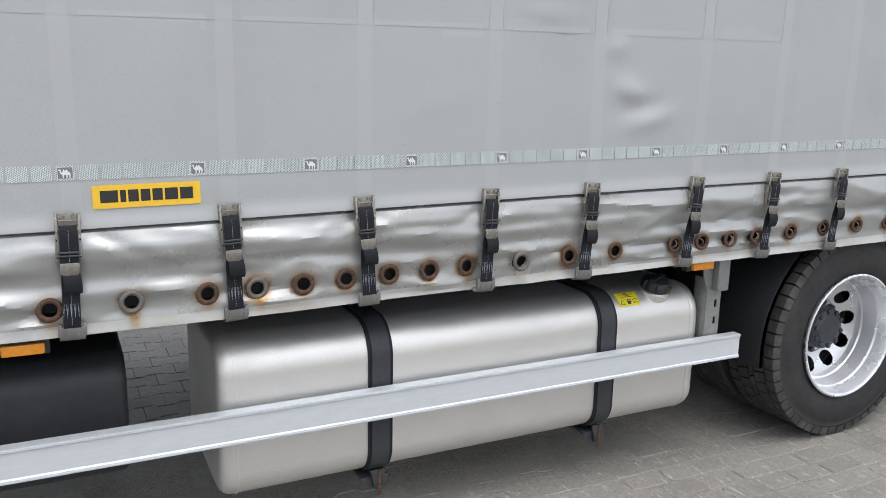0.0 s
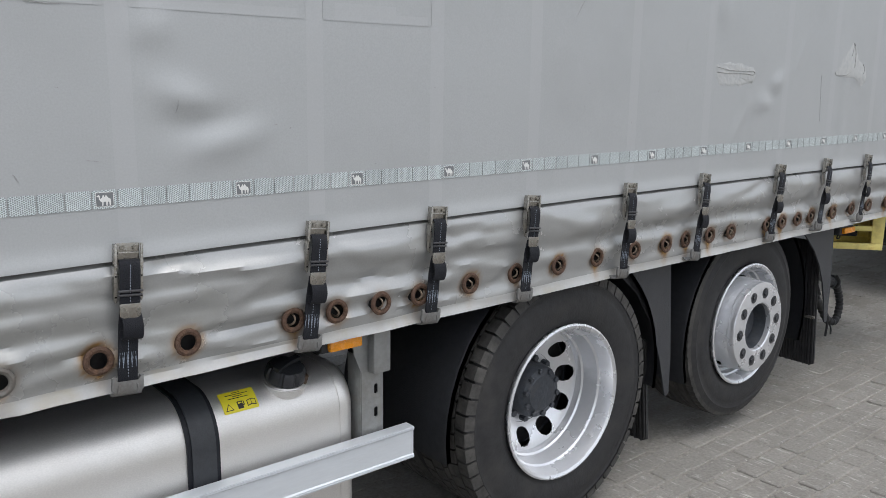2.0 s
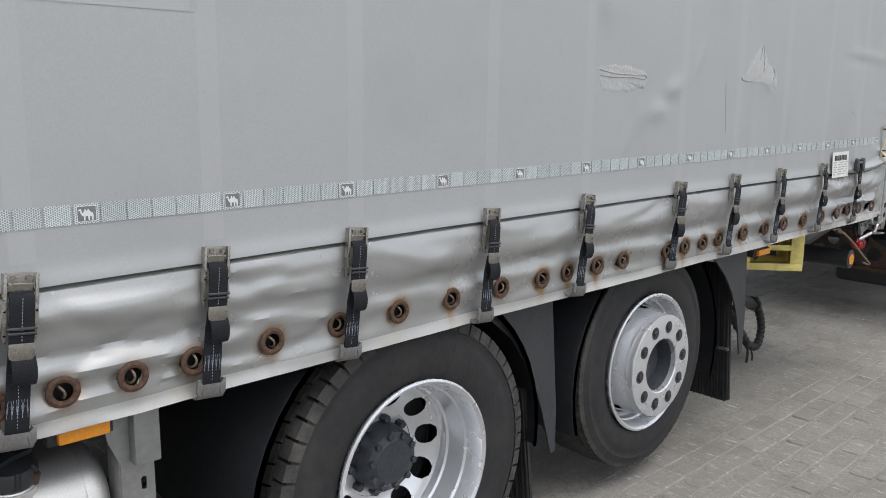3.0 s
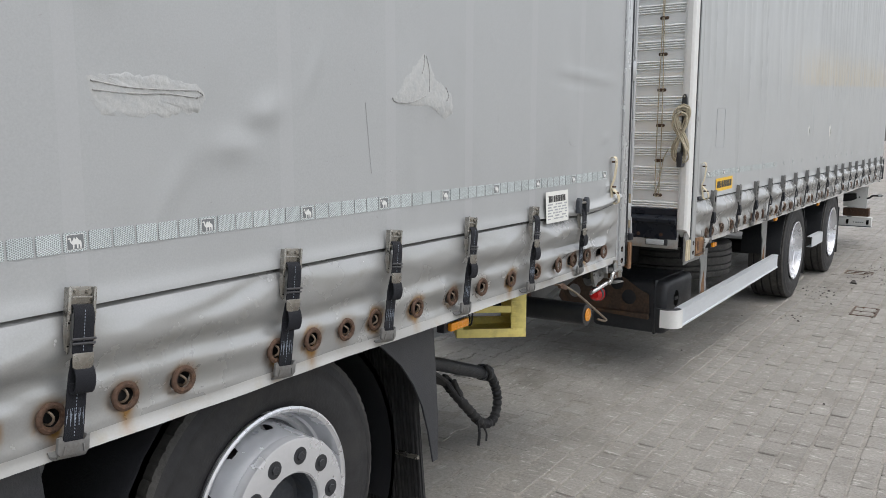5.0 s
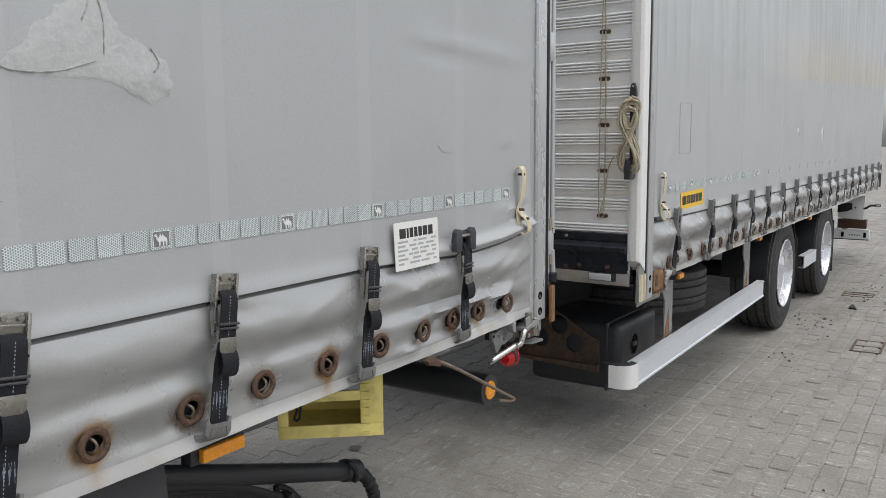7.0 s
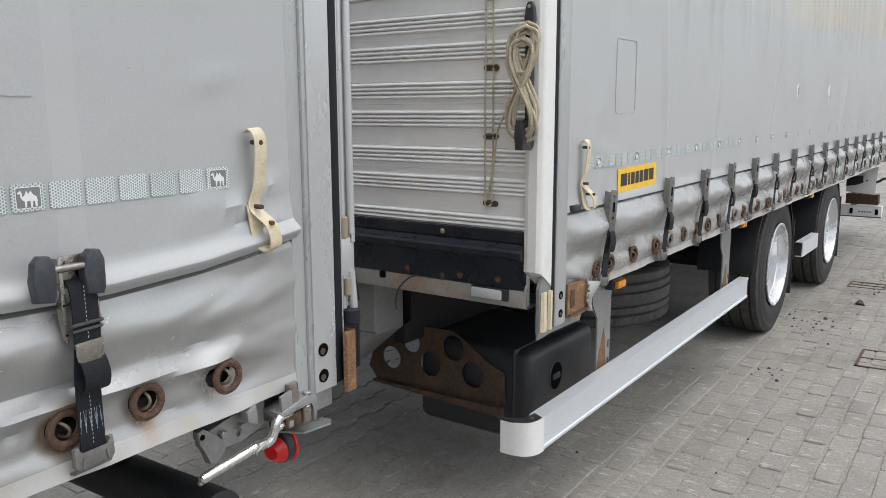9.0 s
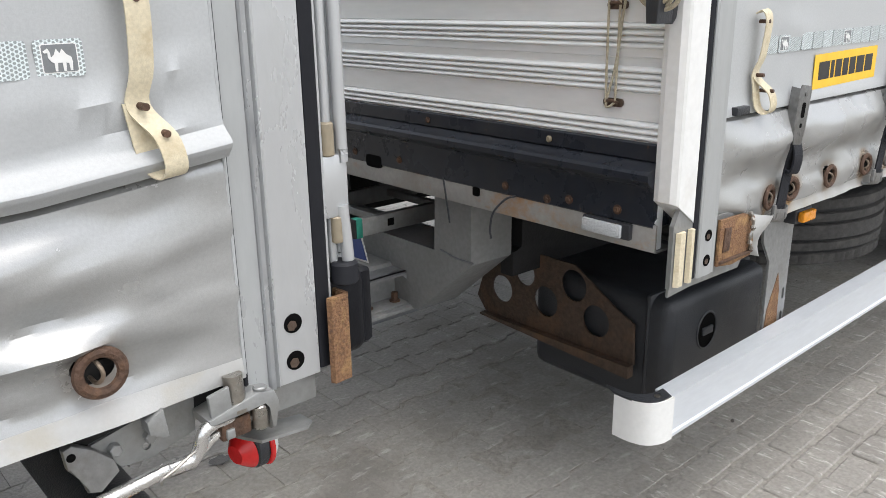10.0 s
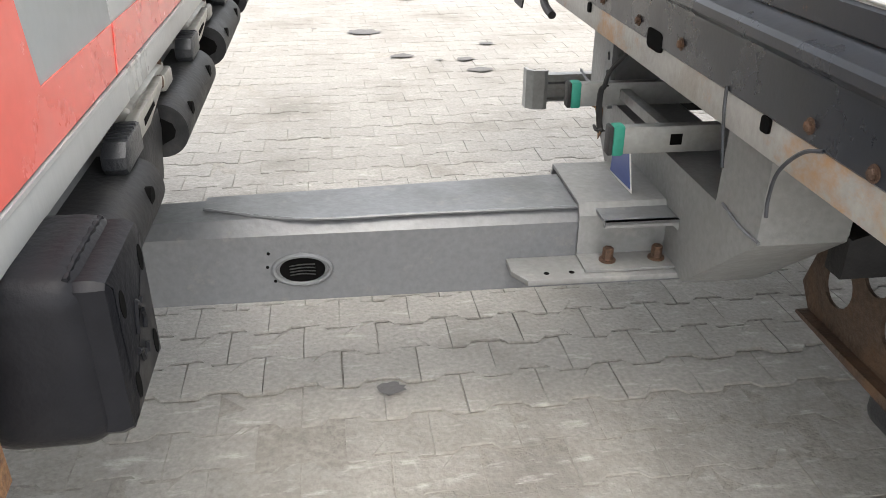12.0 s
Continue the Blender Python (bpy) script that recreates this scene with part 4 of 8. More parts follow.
def tread_mesh(R, width, blocks):
    """Separate rubber blocks of a drive tread."""
    bm = bmesh.new()
    pitch = math.tau / blocks
    edges = [(0.004, 0.062, 0.86, 0.0), (0.070, 0.128, 0.90, 0.5), (0.136, width - 0.136, 0.92, 0.2), (width - 0.128, width - 0.070, 0.90, 0.7), (width - 0.062, width - 0.004, 0.86, 0.3)]
    for y0, y1, fill, shift in edges:
        for k in range(blocks):
            a = (k + shift) * pitch
            ring = []
            for q, (rr, sh) in enumerate(((R - 0.040 if y0 < 0.01 or y1 > width - 0.01 else R - 0.02, 1.0), (R - 0.002, 0.96))):
                for y, b in ((y0, -1), (y0, 1), (y1, 1), (y1, -1)):
                    yy = y + (0.008 if y == 0.004 else -0.008 if y == width - 0.004 else 0) * q
                    t = a + b * pitch * fill / 2 * sh + (0.10 * pitch if y == y1 else -0.10 * pitch) * (0 if y0 < 0.01 or y1 > width - 0.01 else 1)
                    ring.append(bm.verts.new((rr * math.cos(t), yy, rr * math.sin(t))))
            bm.faces.new(ring[4:])
            for j in range(4):
                bm.faces.new((ring[j], ring[(j + 1) % 4], ring[4 + (j + 1) % 4], ring[4 + j]))
    bmesh.ops.recalc_face_normals(bm, faces=bm.faces)
    return mesh_of(bm, "tread_blocks", TREAD, False)


def rim_dish(R, depth, disc_r, hub_r, holes, hole_at, hole_r, flange, start=0.080, axial=None):
    """Rim barrel, dish and disc with round hand holes; axial: the holes' depth on a steep cone."""
    bm = bmesh.new()
    barrel = [(0.030, R - 0.012), (0.012, R - 0.004), (0.004, R + 0.004), (-0.002, R + 0.004), (-0.005, R - 0.003), (0.001, R - 0.013), (0.016, R - 0.018), (0.042, R - 0.022), (0.060, R - 0.026), (0.066, R - 0.033), (0.072, R - 0.034),
              (0.096, R - 0.038), (depth - 0.036, R - 0.045), (depth - 0.030, R - 0.052), (depth - 0.014, R - 0.053)]
    lathe([p for k, p in enumerate(barrel) if k < 11 or depth > 0.11], 96, bm)
    prof = [(depth - 0.016, R - 0.052)]
    for k in range(25):
        t = k / 24
        r = R - start + (disc_r - R + start) * t
        prof.append((depth - 0.004 + (flange - depth) * (t * t * (3 - 2 * t)), r))
    step = math.tau / holes

    def skip(r, y, a):
        if not (disc_r < r < R - start + 0.002):
            return False
        d = (a % step) - step / 2
        return (r * d) ** 2 + ((y - axial) if axial is not None else (r - hole_at)) ** 2 < (hole_r + 0.002) ** 2
    known = set(bm.verts)
    lathe(prof, 300, bm, skip=skip)
    for v in bm.verts:
        r = math.hypot(v.co.x, v.co.z)
        if v in known or not disc_r < r < R - start + 0.002:
            continue
        a = math.atan2(v.co.z, v.co.x) % math.tau
        d = (a % step) - step / 2
        across, along = r * d, (v.co.y - axial) if axial is not None else (r - hole_at)
        e = math.hypot(across, along)
        if 0.3 * hole_r < e and abs(e - hole_r) < 0.0042:
            k = hole_r / e
            a2 = a - d + d * k
            r2 = r if axial is not None else hole_at + along * k
            v.co = (r2 * math.cos(a2), axial + along * k if axial is not None else v.co.y, r2 * math.sin(a2))
    lathe([(flange, disc_r), (flange + 0.002, hub_r)], 64, bm)
    return bm


def wheel(root, m, kind, R, rim, width, label):
    w = part("wheel", lathe([(0.22, rim - 0.058), (width - 0.03, rim - 0.058)], 48), HUB, root, label)
    w.matrix_local = m
    part("tyre", tyre_mesh(R, rim, width, 52 if kind == "drive" else 72, kind == "drive"), None, w, "black tyre with coarse drive tread" if kind == "drive" else "black tyre with ribbed tread")
    if kind == "drive":
        tagged(part("tread", tread_mesh(R, width, 52), None, w), "dusty drive tread blocks", kind="stuff")
        part("rim", rim_dish(rim, 0.165, 0.142, 0.100, 10, 0.196, 0.036, 0.205, 0.056), RIM, w, "silver deep-dish steel rim")
        hub = lathe([(0.205, 0.112), (0.165, 0.108), (0.140, 0.104), (0.128, 0.096), (0.122, 0.074), (0.118, 0.070), (0.116, 0.025), (0.114, 0.001)], 48)
        part("hub", hub, HUB, w, "dusty dark grey drive hub with bolts")
        bolt_me = mesh_of(rod((0, 0.045, 0), (0, 0, 0), 0.0115, 6, bevel=0.002), "hub_bolt", HUB)
        nut_me = mesh_of(rod((0, 0.035, 0), (0, 0, 0), 0.0150, 6, r2=0.0140, bevel=0.002), "wheel_nut", HUB)
        for k in range(10):
            a = k * math.tau / 10
            part("hub_bolt", bolt_me, None, w).matrix_local = pose(0.088 * math.cos(a), 0.114, 0.088 * math.sin(a), 0, k * 17)
            a += math.tau / 20
            part("wheel_nut", nut_me, None, w).matrix_local = pose(0.122 * math.cos(a), 0.176, 0.122 * math.sin(a), 0, k * 23)
        # black drum added behind the disc so its hand holes read as shaded
        part("brake_drum", lathe([(0.40, 0.246), (0.232, 0.246), (0.228, 0.24), (0.226, 0.03), (0.27, 0.02)], 32), BLACK, w)
    elif kind == "tag":
        part("rim", rim_dish(rim, 0.130, 0.2185, 0.205, 10, 0.241, 0.020, -0.026, 0.052, 0.058), RIM, w, "silver outset steel rim")
        fl = lathe([(-0.020, 0.2190), (-0.026, 0.2235), (-0.052, 0.2235), (-0.058, 0.221), (-0.060, 0.214), (-0.060, 0.121), (-0.056, 0.116), (-0.03, 0.116)], 80)
        part("flange", fl, RIM, w, "silver wheel flange")
        nut = rod((0, 0.002, 0), (0, -0.0015, 0), 0.0265, 18)
        rod((0, 0.0, 0), (0, -0.0075, 0), 0.0135, 6, nut, bevel=0.002)
        nut_me = mesh_of(nut, "wheel_nut", PLASTIC)
        for k in range(10):
            a = (k + 0.25) * math.tau / 10
            part("wheel_nut", nut_me, None, w).matrix_local = pose(0.168 * math.cos(a), -0.0595, 0.168 * math.sin(a), 0, k * 19)
        # black cylinder added inside the cone to darken the hand holes
        part("brake_drum", lathe([(-0.012, 0.206), (0.30, 0.206)], 40), BLACK, w, "black drum added behind the hand holes")
        part("hub_cap", lathe([(-0.034, 0.1158), (0.0, 0.109), (0.022, 0.103), (0.026, 0.085), (0.012, 0.080), (0.010, 0.03), (0.014, 0.001)], 48), HUB, w, "recessed dark blue-grey hub")
    else:
        part("rim", rim_dish(rim, 0.165, 0.142, 0.100, 10, 0.190, 0.020, 0.205, 0.056), RIM, w, "silver deep-dish steel rim")
        part("hub_cap", lathe([(0.205, 0.105), (0.120, 0.100), (0.100, 0.090), (0.095, 0.001)], 40), HUB, w, "dark hub cap")
        nut_me = mesh_of(rod((0, 0.032, 0), (0, 0, 0), 0.016, 6, bevel=0.002), "wheel_nut", STEEL)
        for k in range(10):
            a = k * math.tau / 10
            part("wheel_nut", nut_me, None, w).matrix_local = pose(0.124 * math.cos(a), 0.178, 0.124 * math.sin(a), 0, k * 19)
    return w

# ---------------------------------------------------------------- truck
truck = thing("truck", "grey curtain-sided rigid truck with aluminium fuel tank", "truck")
TB = [(-3, 0.908), (0, 0.926), (1.0, 0.934), (2.2, 0.948), (3.5, 0.962), (6.0, 0.976), (7.14, 0.984)]
TC = [(-3, 1.205), (-0.1, 1.225), (0.35, 1.231), (1.1, 1.246), (2.0, 1.261), (3.4, 1.279), (5.0, 1.288), (6.2, 1.291), (6.6, 1.276), (6.7, 1.275), (6.89, 1.284), (7.14, 1.312)]
T_STRAPS = [(-2.2, 0), (-1.75, 0.01), (-1.3, 0), (-0.85, -0.01), (-0.42, 0.01), (0.036, -0.008), (0.468, 0.012), (0.89, 0.018), (1.348, -0.014), (1.773, -0.022), (2.274, -0.034), (2.69, -0.03),
            (3.097, -0.03), (3.620, -0.03), (4.115, -0.048), (4.737, -0.034), (5.198, -0.045), (5.663, -0.045), (6.162, -0.036), (6.632, 0.008)]
T_HOLES_X = [-2.05, -1.85, -1.6, -1.4, -1.1, -0.95, -0.62, -0.3, -0.025, 0.187, 0.40, 0.549, 0.693, 0.836, 0.986, 1.132, 1.275, 1.486, 1.695, 1.909, 2.203, 2.340, 2.484, 2.630, 2.841, 3.051, 3.258, 3.472,
             3.692, 3.896, 4.046, 4.22, 4.375, 4.685, 4.830, 4.976, 5.124, 5.342, 5.574, 5.786, 6.006, 6.222, 6.429, 6.610, 6.76, 6.93]
T_HOLES = {x: lerp([(-3, 0.995), (0, 1.008), (1, 1.021), (2, 1.033), (3, 1.050), (4, 1.058), (7, 1.068)], x) for x in T_HOLES_X}
T_DENTS = [(1.86, 1.78, 0.05, 0.035, -0.012, 0.2), (1.93, 1.625, 0.07, 0.035, -0.022, -0.3), (2.035, 1.52, 0.10, 0.035, -0.020, 0.25), (1.98, 1.57, 0.09, 0.03, 0.016, 0.1),
           (1.56, 1.88, 0.10, 0.02, -0.008, 0.0), (2.785, 1.67, 0.018, 0.07, -0.006, 0.1), (4.67, 1.70, 0.06, 0.035, -0.020, 0.5), (4.56, 1.62, 0.07, 0.035, -0.018, 0.1), (4.63, 1.66, 0.05, 0.03, 0.014, 0.3),
           (4.38, 1.53, 0.03, 0.12, -0.008, -0.6), (4.86, 1.83, 0.02, 0.08, -0.008, -0.5), (5.36, 1.80, 0.12, 0.10, -0.010, 0.0), (5.48, 1.75, 0.05, 0.03, -0.010, 0.3), (4.2, 2.0, 0.05, 0.08, -0.014, 0.2),
           (6.98, 1.40, 0.07, 0.012, -0.020, 0.25), (7.05, 1.355, 0.07, 0.010, -0.020, 0.15), (7.06, 1.42, 0.05, 0.012, -0.016, 0.35), (6.9, 1.40, 0.05, 0.02, -0.012, 0.6), (7.06, 1.385, 0.05, 0.010, 0.012, 0.2), (0.4, 1.33, 0.3, 0.02, -0.003, 0.0),
           (6.56, 1.893, 0.15, 0.014, 0.010, 0.0), (6.86, 1.918, 0.17, 0.022, -0.008, 0.0), (6.60, 1.925, 0.20, 0.020, -0.007, 0.0), (6.94, 1.63, 0.06, 0.012, -0.008, 0.2), (6.95, 1.60, 0.04, 0.010, 0.006, 0.2)]
for k in range(24):
    T_DENTS.append((random.uniform(-2, 7), random.uniform(1.4, 2.4), random.uniform(0.03, 0.14), random.uniform(0.03, 0.3), random.uniform(-0.006, 0.006), random.uniform(-0.4, 0.4)))
t_curtain, t_side = curtain(truck, -2.6, 7.135, 3.75, lambda x: lerp(TB, x), lambda x: lerp(TC, x), [s[0] for s in T_STRAPS], T_HOLES, T_DENTS, 0.024, "silver-grey tarpaulin side curtain with wrinkled hem", 11, fold_at=lambda x: 0.022 * min(1, max(0, (x - 6.3) * 3)), bands=[(x - 0.013, x + 0.037) for x, dx in T_STRAPS],
                           strips=[(a, b, z, 0.03) for a, b, z in ((0.10, 0.42, 1.80), (0.52, 1.31, 1.815), (1.40, 1.74, 1.835), (1.84, 2.24, 1.84), (2.35, 2.66, 1.85))])
tagged(t_curtain, "silver-grey tarpaulin side curtain with wrinkled hem")
eyelets(t_curtain, t_side, T_HOLES, lambda x: not (0.1 < x < 0.25 or 0.5 < x < 0.6 or -0.5 < x < -0.2 or 1.4 < x < 1.6 or x < -0.9), staples_from=2.2)
for k, (x, dx) in enumerate(T_STRAPS):
    strap(truck, x, lerp([(-3, 1.262), (0, 1.283), (3.1, 1.317), (4.2, 1.335), (5.2, 1.349), (6.6, 1.356)], x), dx, seed=k)
# the last strap's release lever stands open: two dark ears on a short axle
ears = part("release_lever", rod((6.585, -0.040, 1.338), (6.642, -0.040, 1.338), 0.006, 12), STEEL, truck, "open release lever with dark plastic ears")
for x in (6.572, 6.654):
    o = [(x - 0.017, 1.292), (x + 0.012, 1.288), (x + 0.017, 1.300), (x + 0.017, 1.345), (x + 0.010, 1.360), (x - 0.006, 1.362), (x - 0.016, 1.352), (x - 0.019, 1.325)]
    part("lever_ear", prism(o, "y", -0.048, -0.028, bevel=0.004), HUB, ears, "dark grey plastic ear")


TAPE_DRIFT = [(0, 0.0), (1, 0.002), (3, -0.016), (5, -0.033), (6, -0.041), (7, -0.044), (8, -0.056), (9, -0.069), (10, -0.066), (11, -0.071), (12, -0.064), (14, -0.054), (15, -0.051), (16, -0.048), (17, -0.040), (18, -0.037), (19, -0.024), (20, -0.006)]
reflective_band(t_curtain, t_side, (-2.5, 6.985), lambda x: 1.384 + 0.0096 * x, 0.050, 0.05758, 6, 0.040, drift=lambda k: lerp(TAPE_DRIFT, k))
name_plate(t_curtain, t_side, 0.103, 0.392, 1.284, 1.349, 0.9, "yellow sticker with black block lettering shapes")


def glued_patch(outline, seed, seams):
    """A ragged film of pale glue over a tear, with the tear's dark lips showing through."""
    rng = random.Random(seed)
    edge = []
    for p, q in zip(outline, outline[1:] + outline[:1]):
        n = max(2, round(math.hypot(q[0] - p[0], q[1] - p[1]) / 0.012))
        edge += [(p[0] + (q[0] - p[0]) * k / n + rng.uniform(-0.006, 0.006), p[1] + (q[1] - p[1]) * k / n + rng.uniform(-0.005, 0.005)) for k in range(n)]
    cx, cz = sum(p[0] for p in edge) / len(edge), sum(p[1] for p in edge) / len(edge)
    bm = bmesh.new()
    rings = []
    for t in (1.0, 0.95, 0.75, 0.5, 0.25):
        rings.append([])
        for x, z in edge:
            u, v = cx + (x - cx) * t, cz + (z - cz) * t
            rings[-1].append(bm.verts.new((u, t_side(u, v) - (0.0002 if t == 1.0 else 0.0005 + 0.0006 * rng.random()), v)))
    n = len(edge)
    for a, b in zip(rings, rings[1:]):
        for k in range(n):
            bm.faces.new((a[k], a[(k + 1) % n], b[(k + 1) % n], b[k]))
    bm.faces.new(rings[-1])
    part("repair_patch", bm, PATCH, t_curtain, "ragged pale glue film over a tear")
    for pts in seams:
        part("tear_lip", hose([(x, t_side(x, z) - 0.0018, z) for x, z in pts], 0.0014, 6, 6, wobble=0.7), TEAR, t_curtain, "dark lip of the tear")


glued_patch([(4.172, 1.770), (4.25, 1.782), (4.38, 1.778), (4.452, 1.764), (4.478, 1.735), (4.455, 1.702), (4.36, 1.690), (4.20, 1.688), (4.176, 1.72)], 3,
            [[(4.178, 1.762), (4.26, 1.752), (4.35, 1.750), (4.455, 1.752)], [(4.182, 1.742), (4.28, 1.738), (4.37, 1.741), (4.45, 1.735)], [(4.455, 1.752), (4.47, 1.742), (4.45, 1.735)]])
glued_patch([(5.213, 1.753), (5.25, 1.790), (5.30, 1.845), (5.37, 1.895), (5.392, 1.913), (5.425, 1.895), (5.45, 1.84), (5.51, 1.815), (5.56, 1.78), (5.57, 1.722), (5.52, 1.705), (5.42, 1.742), (5.32, 1.742)], 5,
            [[(5.392, 1.913), (5.386, 1.875), (5.372, 1.848)], [(5.402, 1.910), (5.416, 1.86), (5.414, 1.792)], [(5.215, 1.765), (5.236, 1.752), (5.316, 1.754), (5.395, 1.778)], [(5.518, 1.813), (5.535, 1.785), (5.52, 1.765)]])


def scuff(points, width):
    """A thin dark scratch on the curtain."""
    part("scuff", ribbon([(x, t_side(x, z) - 0.0012, z) for x, z in points], width, 0.0008, (1, 0, 0.3) if abs(points[0][0] - points[-1][0]) < abs(points[0][1] - points[-1][1]) else (0, 0, 1), 5), SCRATCH, t_curtain, "thin dark scratch")


for pts, w in (([(5.086, 1.746), (5.098, 1.645), (5.112, 1.530)], 0.0011), ([(4.931, 1.585), (4.957, 1.584), (4.986, 1.588)], 0.0008),
               ([(1.70, 1.49), (1.73, 1.485)], 0.0016), ([(2.06, 1.425), (2.10, 1.423)], 0.0016), ([(6.52, 1.62), (6.55, 1.60), (6.60, 1.598)], 0.0012), ([(3.3, 1.9), (3.34, 1.96)], 0.0012),
               ([(1.370, 1.581), (1.376, 1.580), (1.392, 1.578)], 0.0020), ([(1.648, 1.647), (1.656, 1.645)], 0.0018), ([(1.553, 1.466), (1.558, 1.460), (1.564, 1.449)], 0.0014), ([(1.912, 1.622), (1.911, 1.606), (1.907, 1.592)], 0.0009),
               ([(1.600, 1.819), (1.64, 1.818), (1.673, 1.819)], 0.0018)):
    scuff(pts, w)
WELD = [(-2.6, 1.775), (0.0, 1.798), (1.2, 1.818), (2.2, 1.826), (3.2, 1.838), (6.5, 1.893), (7.1, 1.912)]
ends = [x for x, dx in T_STRAPS if x < 2.8]
for x0, x1 in zip(ends, ends[1:]):
    a, b = x0 + 0.042, x1 - 0.018
    bm = ribbon([(x, t_side(x, lerp(WELD, x)) - 0.0008, lerp(WELD, x)) for x in (a + (b - a) * k / 5 for k in range(6))], 0.0016, 0.0006, (0, 0, 1), 3)
    part("weld_line", bm, SEAMLINE, t_curtain, "faint welded seam line")
    for x in (a - 0.004, b + 0.004):
        z = lerp(WELD, x)
        part("weld_line", ribbon([(x, t_side(x, z + h) - 0.0008, z + h) for h in (0.004, 0.12, 0.26, 0.45)], 0.0013, 0.0006, (1, 0, 0), 3), SEAMLINE, t_curtain, "faint welded seam line")
rng = random.Random(77)
specks = bmesh.new()
for k in range(150):
    x, z, r = rng.uniform(-1.5, 7.0), rng.uniform(1.35, 2.4), rng.uniform(0.0008, 0.0022)
    y, a = t_side(x, z) - 0.0009, rng.uniform(0, math.pi)
    u, v = r * rng.uniform(1, 4) * math.cos(a), r * rng.uniform(1, 4) * math.sin(a)
    quad(specks, [(x - u, y, z - v), (x + r * math.sin(a), y, z - r * math.cos(a)), (x + u, y, z + v), (x - r * math.sin(a), y, z + r * math.cos(a))])
tagged(part("specks", specks, SCRATCH, t_curtain, "tiny dark specks on the curtain", False), kind="stuff")

# white data label near the curtain's end
lab = part("label_sheet", disc_plate(0, 0, 0.220, 0.137, 0.002, -0.001, 0.0005, 1), PAPER, t_curtain, "white data label with dark printing", False)
lab.matrix_local = pose(6.386, -0.0175, 1.3355, -2.5, -0.4, 0)
bm = bmesh.new()
for k, u in enumerate((1.25, 0.5, 0.8, 0.75, 0.8, 1.0, 1.0)):
    a = -0.085 + sum((1.25, 0.5, 0.8, 0.75, 0.8, 1.0, 1.0)[:k]) * 0.028
    prism([(a, 0.022), (a + u * 0.028 - 0.005, 0.022), (a + u * 0.028 - 0.005, 0.050), (a, 0.050)], "y", -0.0016, -0.001, bm)
tagged(part("mark", bm, INK, lab, "", False), kind="stuff")
bm = bmesh.new()
rr = random.Random(2)
for k in range(6):
    z = 0.012 - k * 0.0125
    x = -0.095
    while x < 0.085:
        w = rr.uniform(0.012, 0.05)
        prism([(x, z - 0.003), (min(x + w, 0.095), z - 0.003), (min(x + w, 0.095), z + 0.003), (x, z + 0.003)], "y", -0.0016, -0.001, bm)
        x += w + rr.uniform(0.004, 0.03)
part("small_print", bm, GREYINK, lab, "", False)

# body: floor, sill rail behind the hem, roof, front wall, far side
part("floor", box(-2.6, 7.24, 0.03, 2.52, 1.06, 1.14, 0.004), BLACK, truck, "dark load floor")
part("side_rail", box(-2.6, 7.14, 0.030, 0.075, 0.99, 1.14, 0.004), BLACK, truck, "dark steel side rail")
part("roof", box(-2.6, 7.28, 0.0, 2.55, 3.76, 3.84, 0.02), POST, truck)
part("front_wall", box(-2.66, -2.60, 0.0, 2.55, 0.95, 3.76, 0.01), POST, truck)
part("far_curtain", box(-2.6, 7.2, 2.53, 2.55, 0.98, 3.76, 0.004), TARP, truck, "silver-grey tarpaulin curtain of the other side")
for y in (0.84, 1.64):
    part("chassis_beam", box(-2.6, 6.6, y, y + 0.08, 0.72, 0.98, 0.008), BLACK, truck, "dark chassis beam")
for x in (-1.8, -0.2, 1.4, 2.9, 3.9, 5.0, 6.2, 7.0):
    part("cross_member", box(x, x + 0.07, 0.08, 2.48, 0.98, 1.06, 0.004), BLACK, truck)

# fuel tank with straps
TX0, TX1, TY0, TY1, TZ0, TZ1, TR = 0.430, 2.475, 0.10, 0.76, 0.248, 0.815, 0.125


def rounded_box_section(y0, y1, z0, z1, r, n=8, low=None):
    out = []
    top, low = r, low or r
    for cy, cz, a0, r in ((y1 - top, z1 - top, 0, top), (y0 + top, z1 - top, 90, top), (y0 + low, z0 + low, 180, low), (y1 - low, z0 + low, 270, low)):
        for k in range(n + 1):
            a = radians(a0 + 90 * k / n)
            out.append((cy + r * math.cos(a), cz + r * math.sin(a)))
    return out


tank_bm = prism(rounded_box_section(TY0, TY1, TZ0, TZ1, TR, 12, 0.11), "x", TX0 + 0.004, TX1 - 0.004)
bmesh.ops.bevel(tank_bm, geom=[e for f in tank_bm.faces if len(f.verts) > 6 for e in f.edges], offset=0.045, segments=5, affect="EDGES", profile=0.5)
tank = part("fuel_tank", tank_bm, ALU, truck, "brushed aluminium diesel tank")
for x in (TX0 + 0.062, TX1 - 0.062):
    a = rounded_box_section(TY0 - 0.0025, TY1, TZ0 - 0.0025, TZ1 + 0.0025, TR + 0.001, 12, 0.111)
    part("tank_seam", prism(a, "x", x - 0.004, x + 0.004), ALU, tank, "raised weld seam")
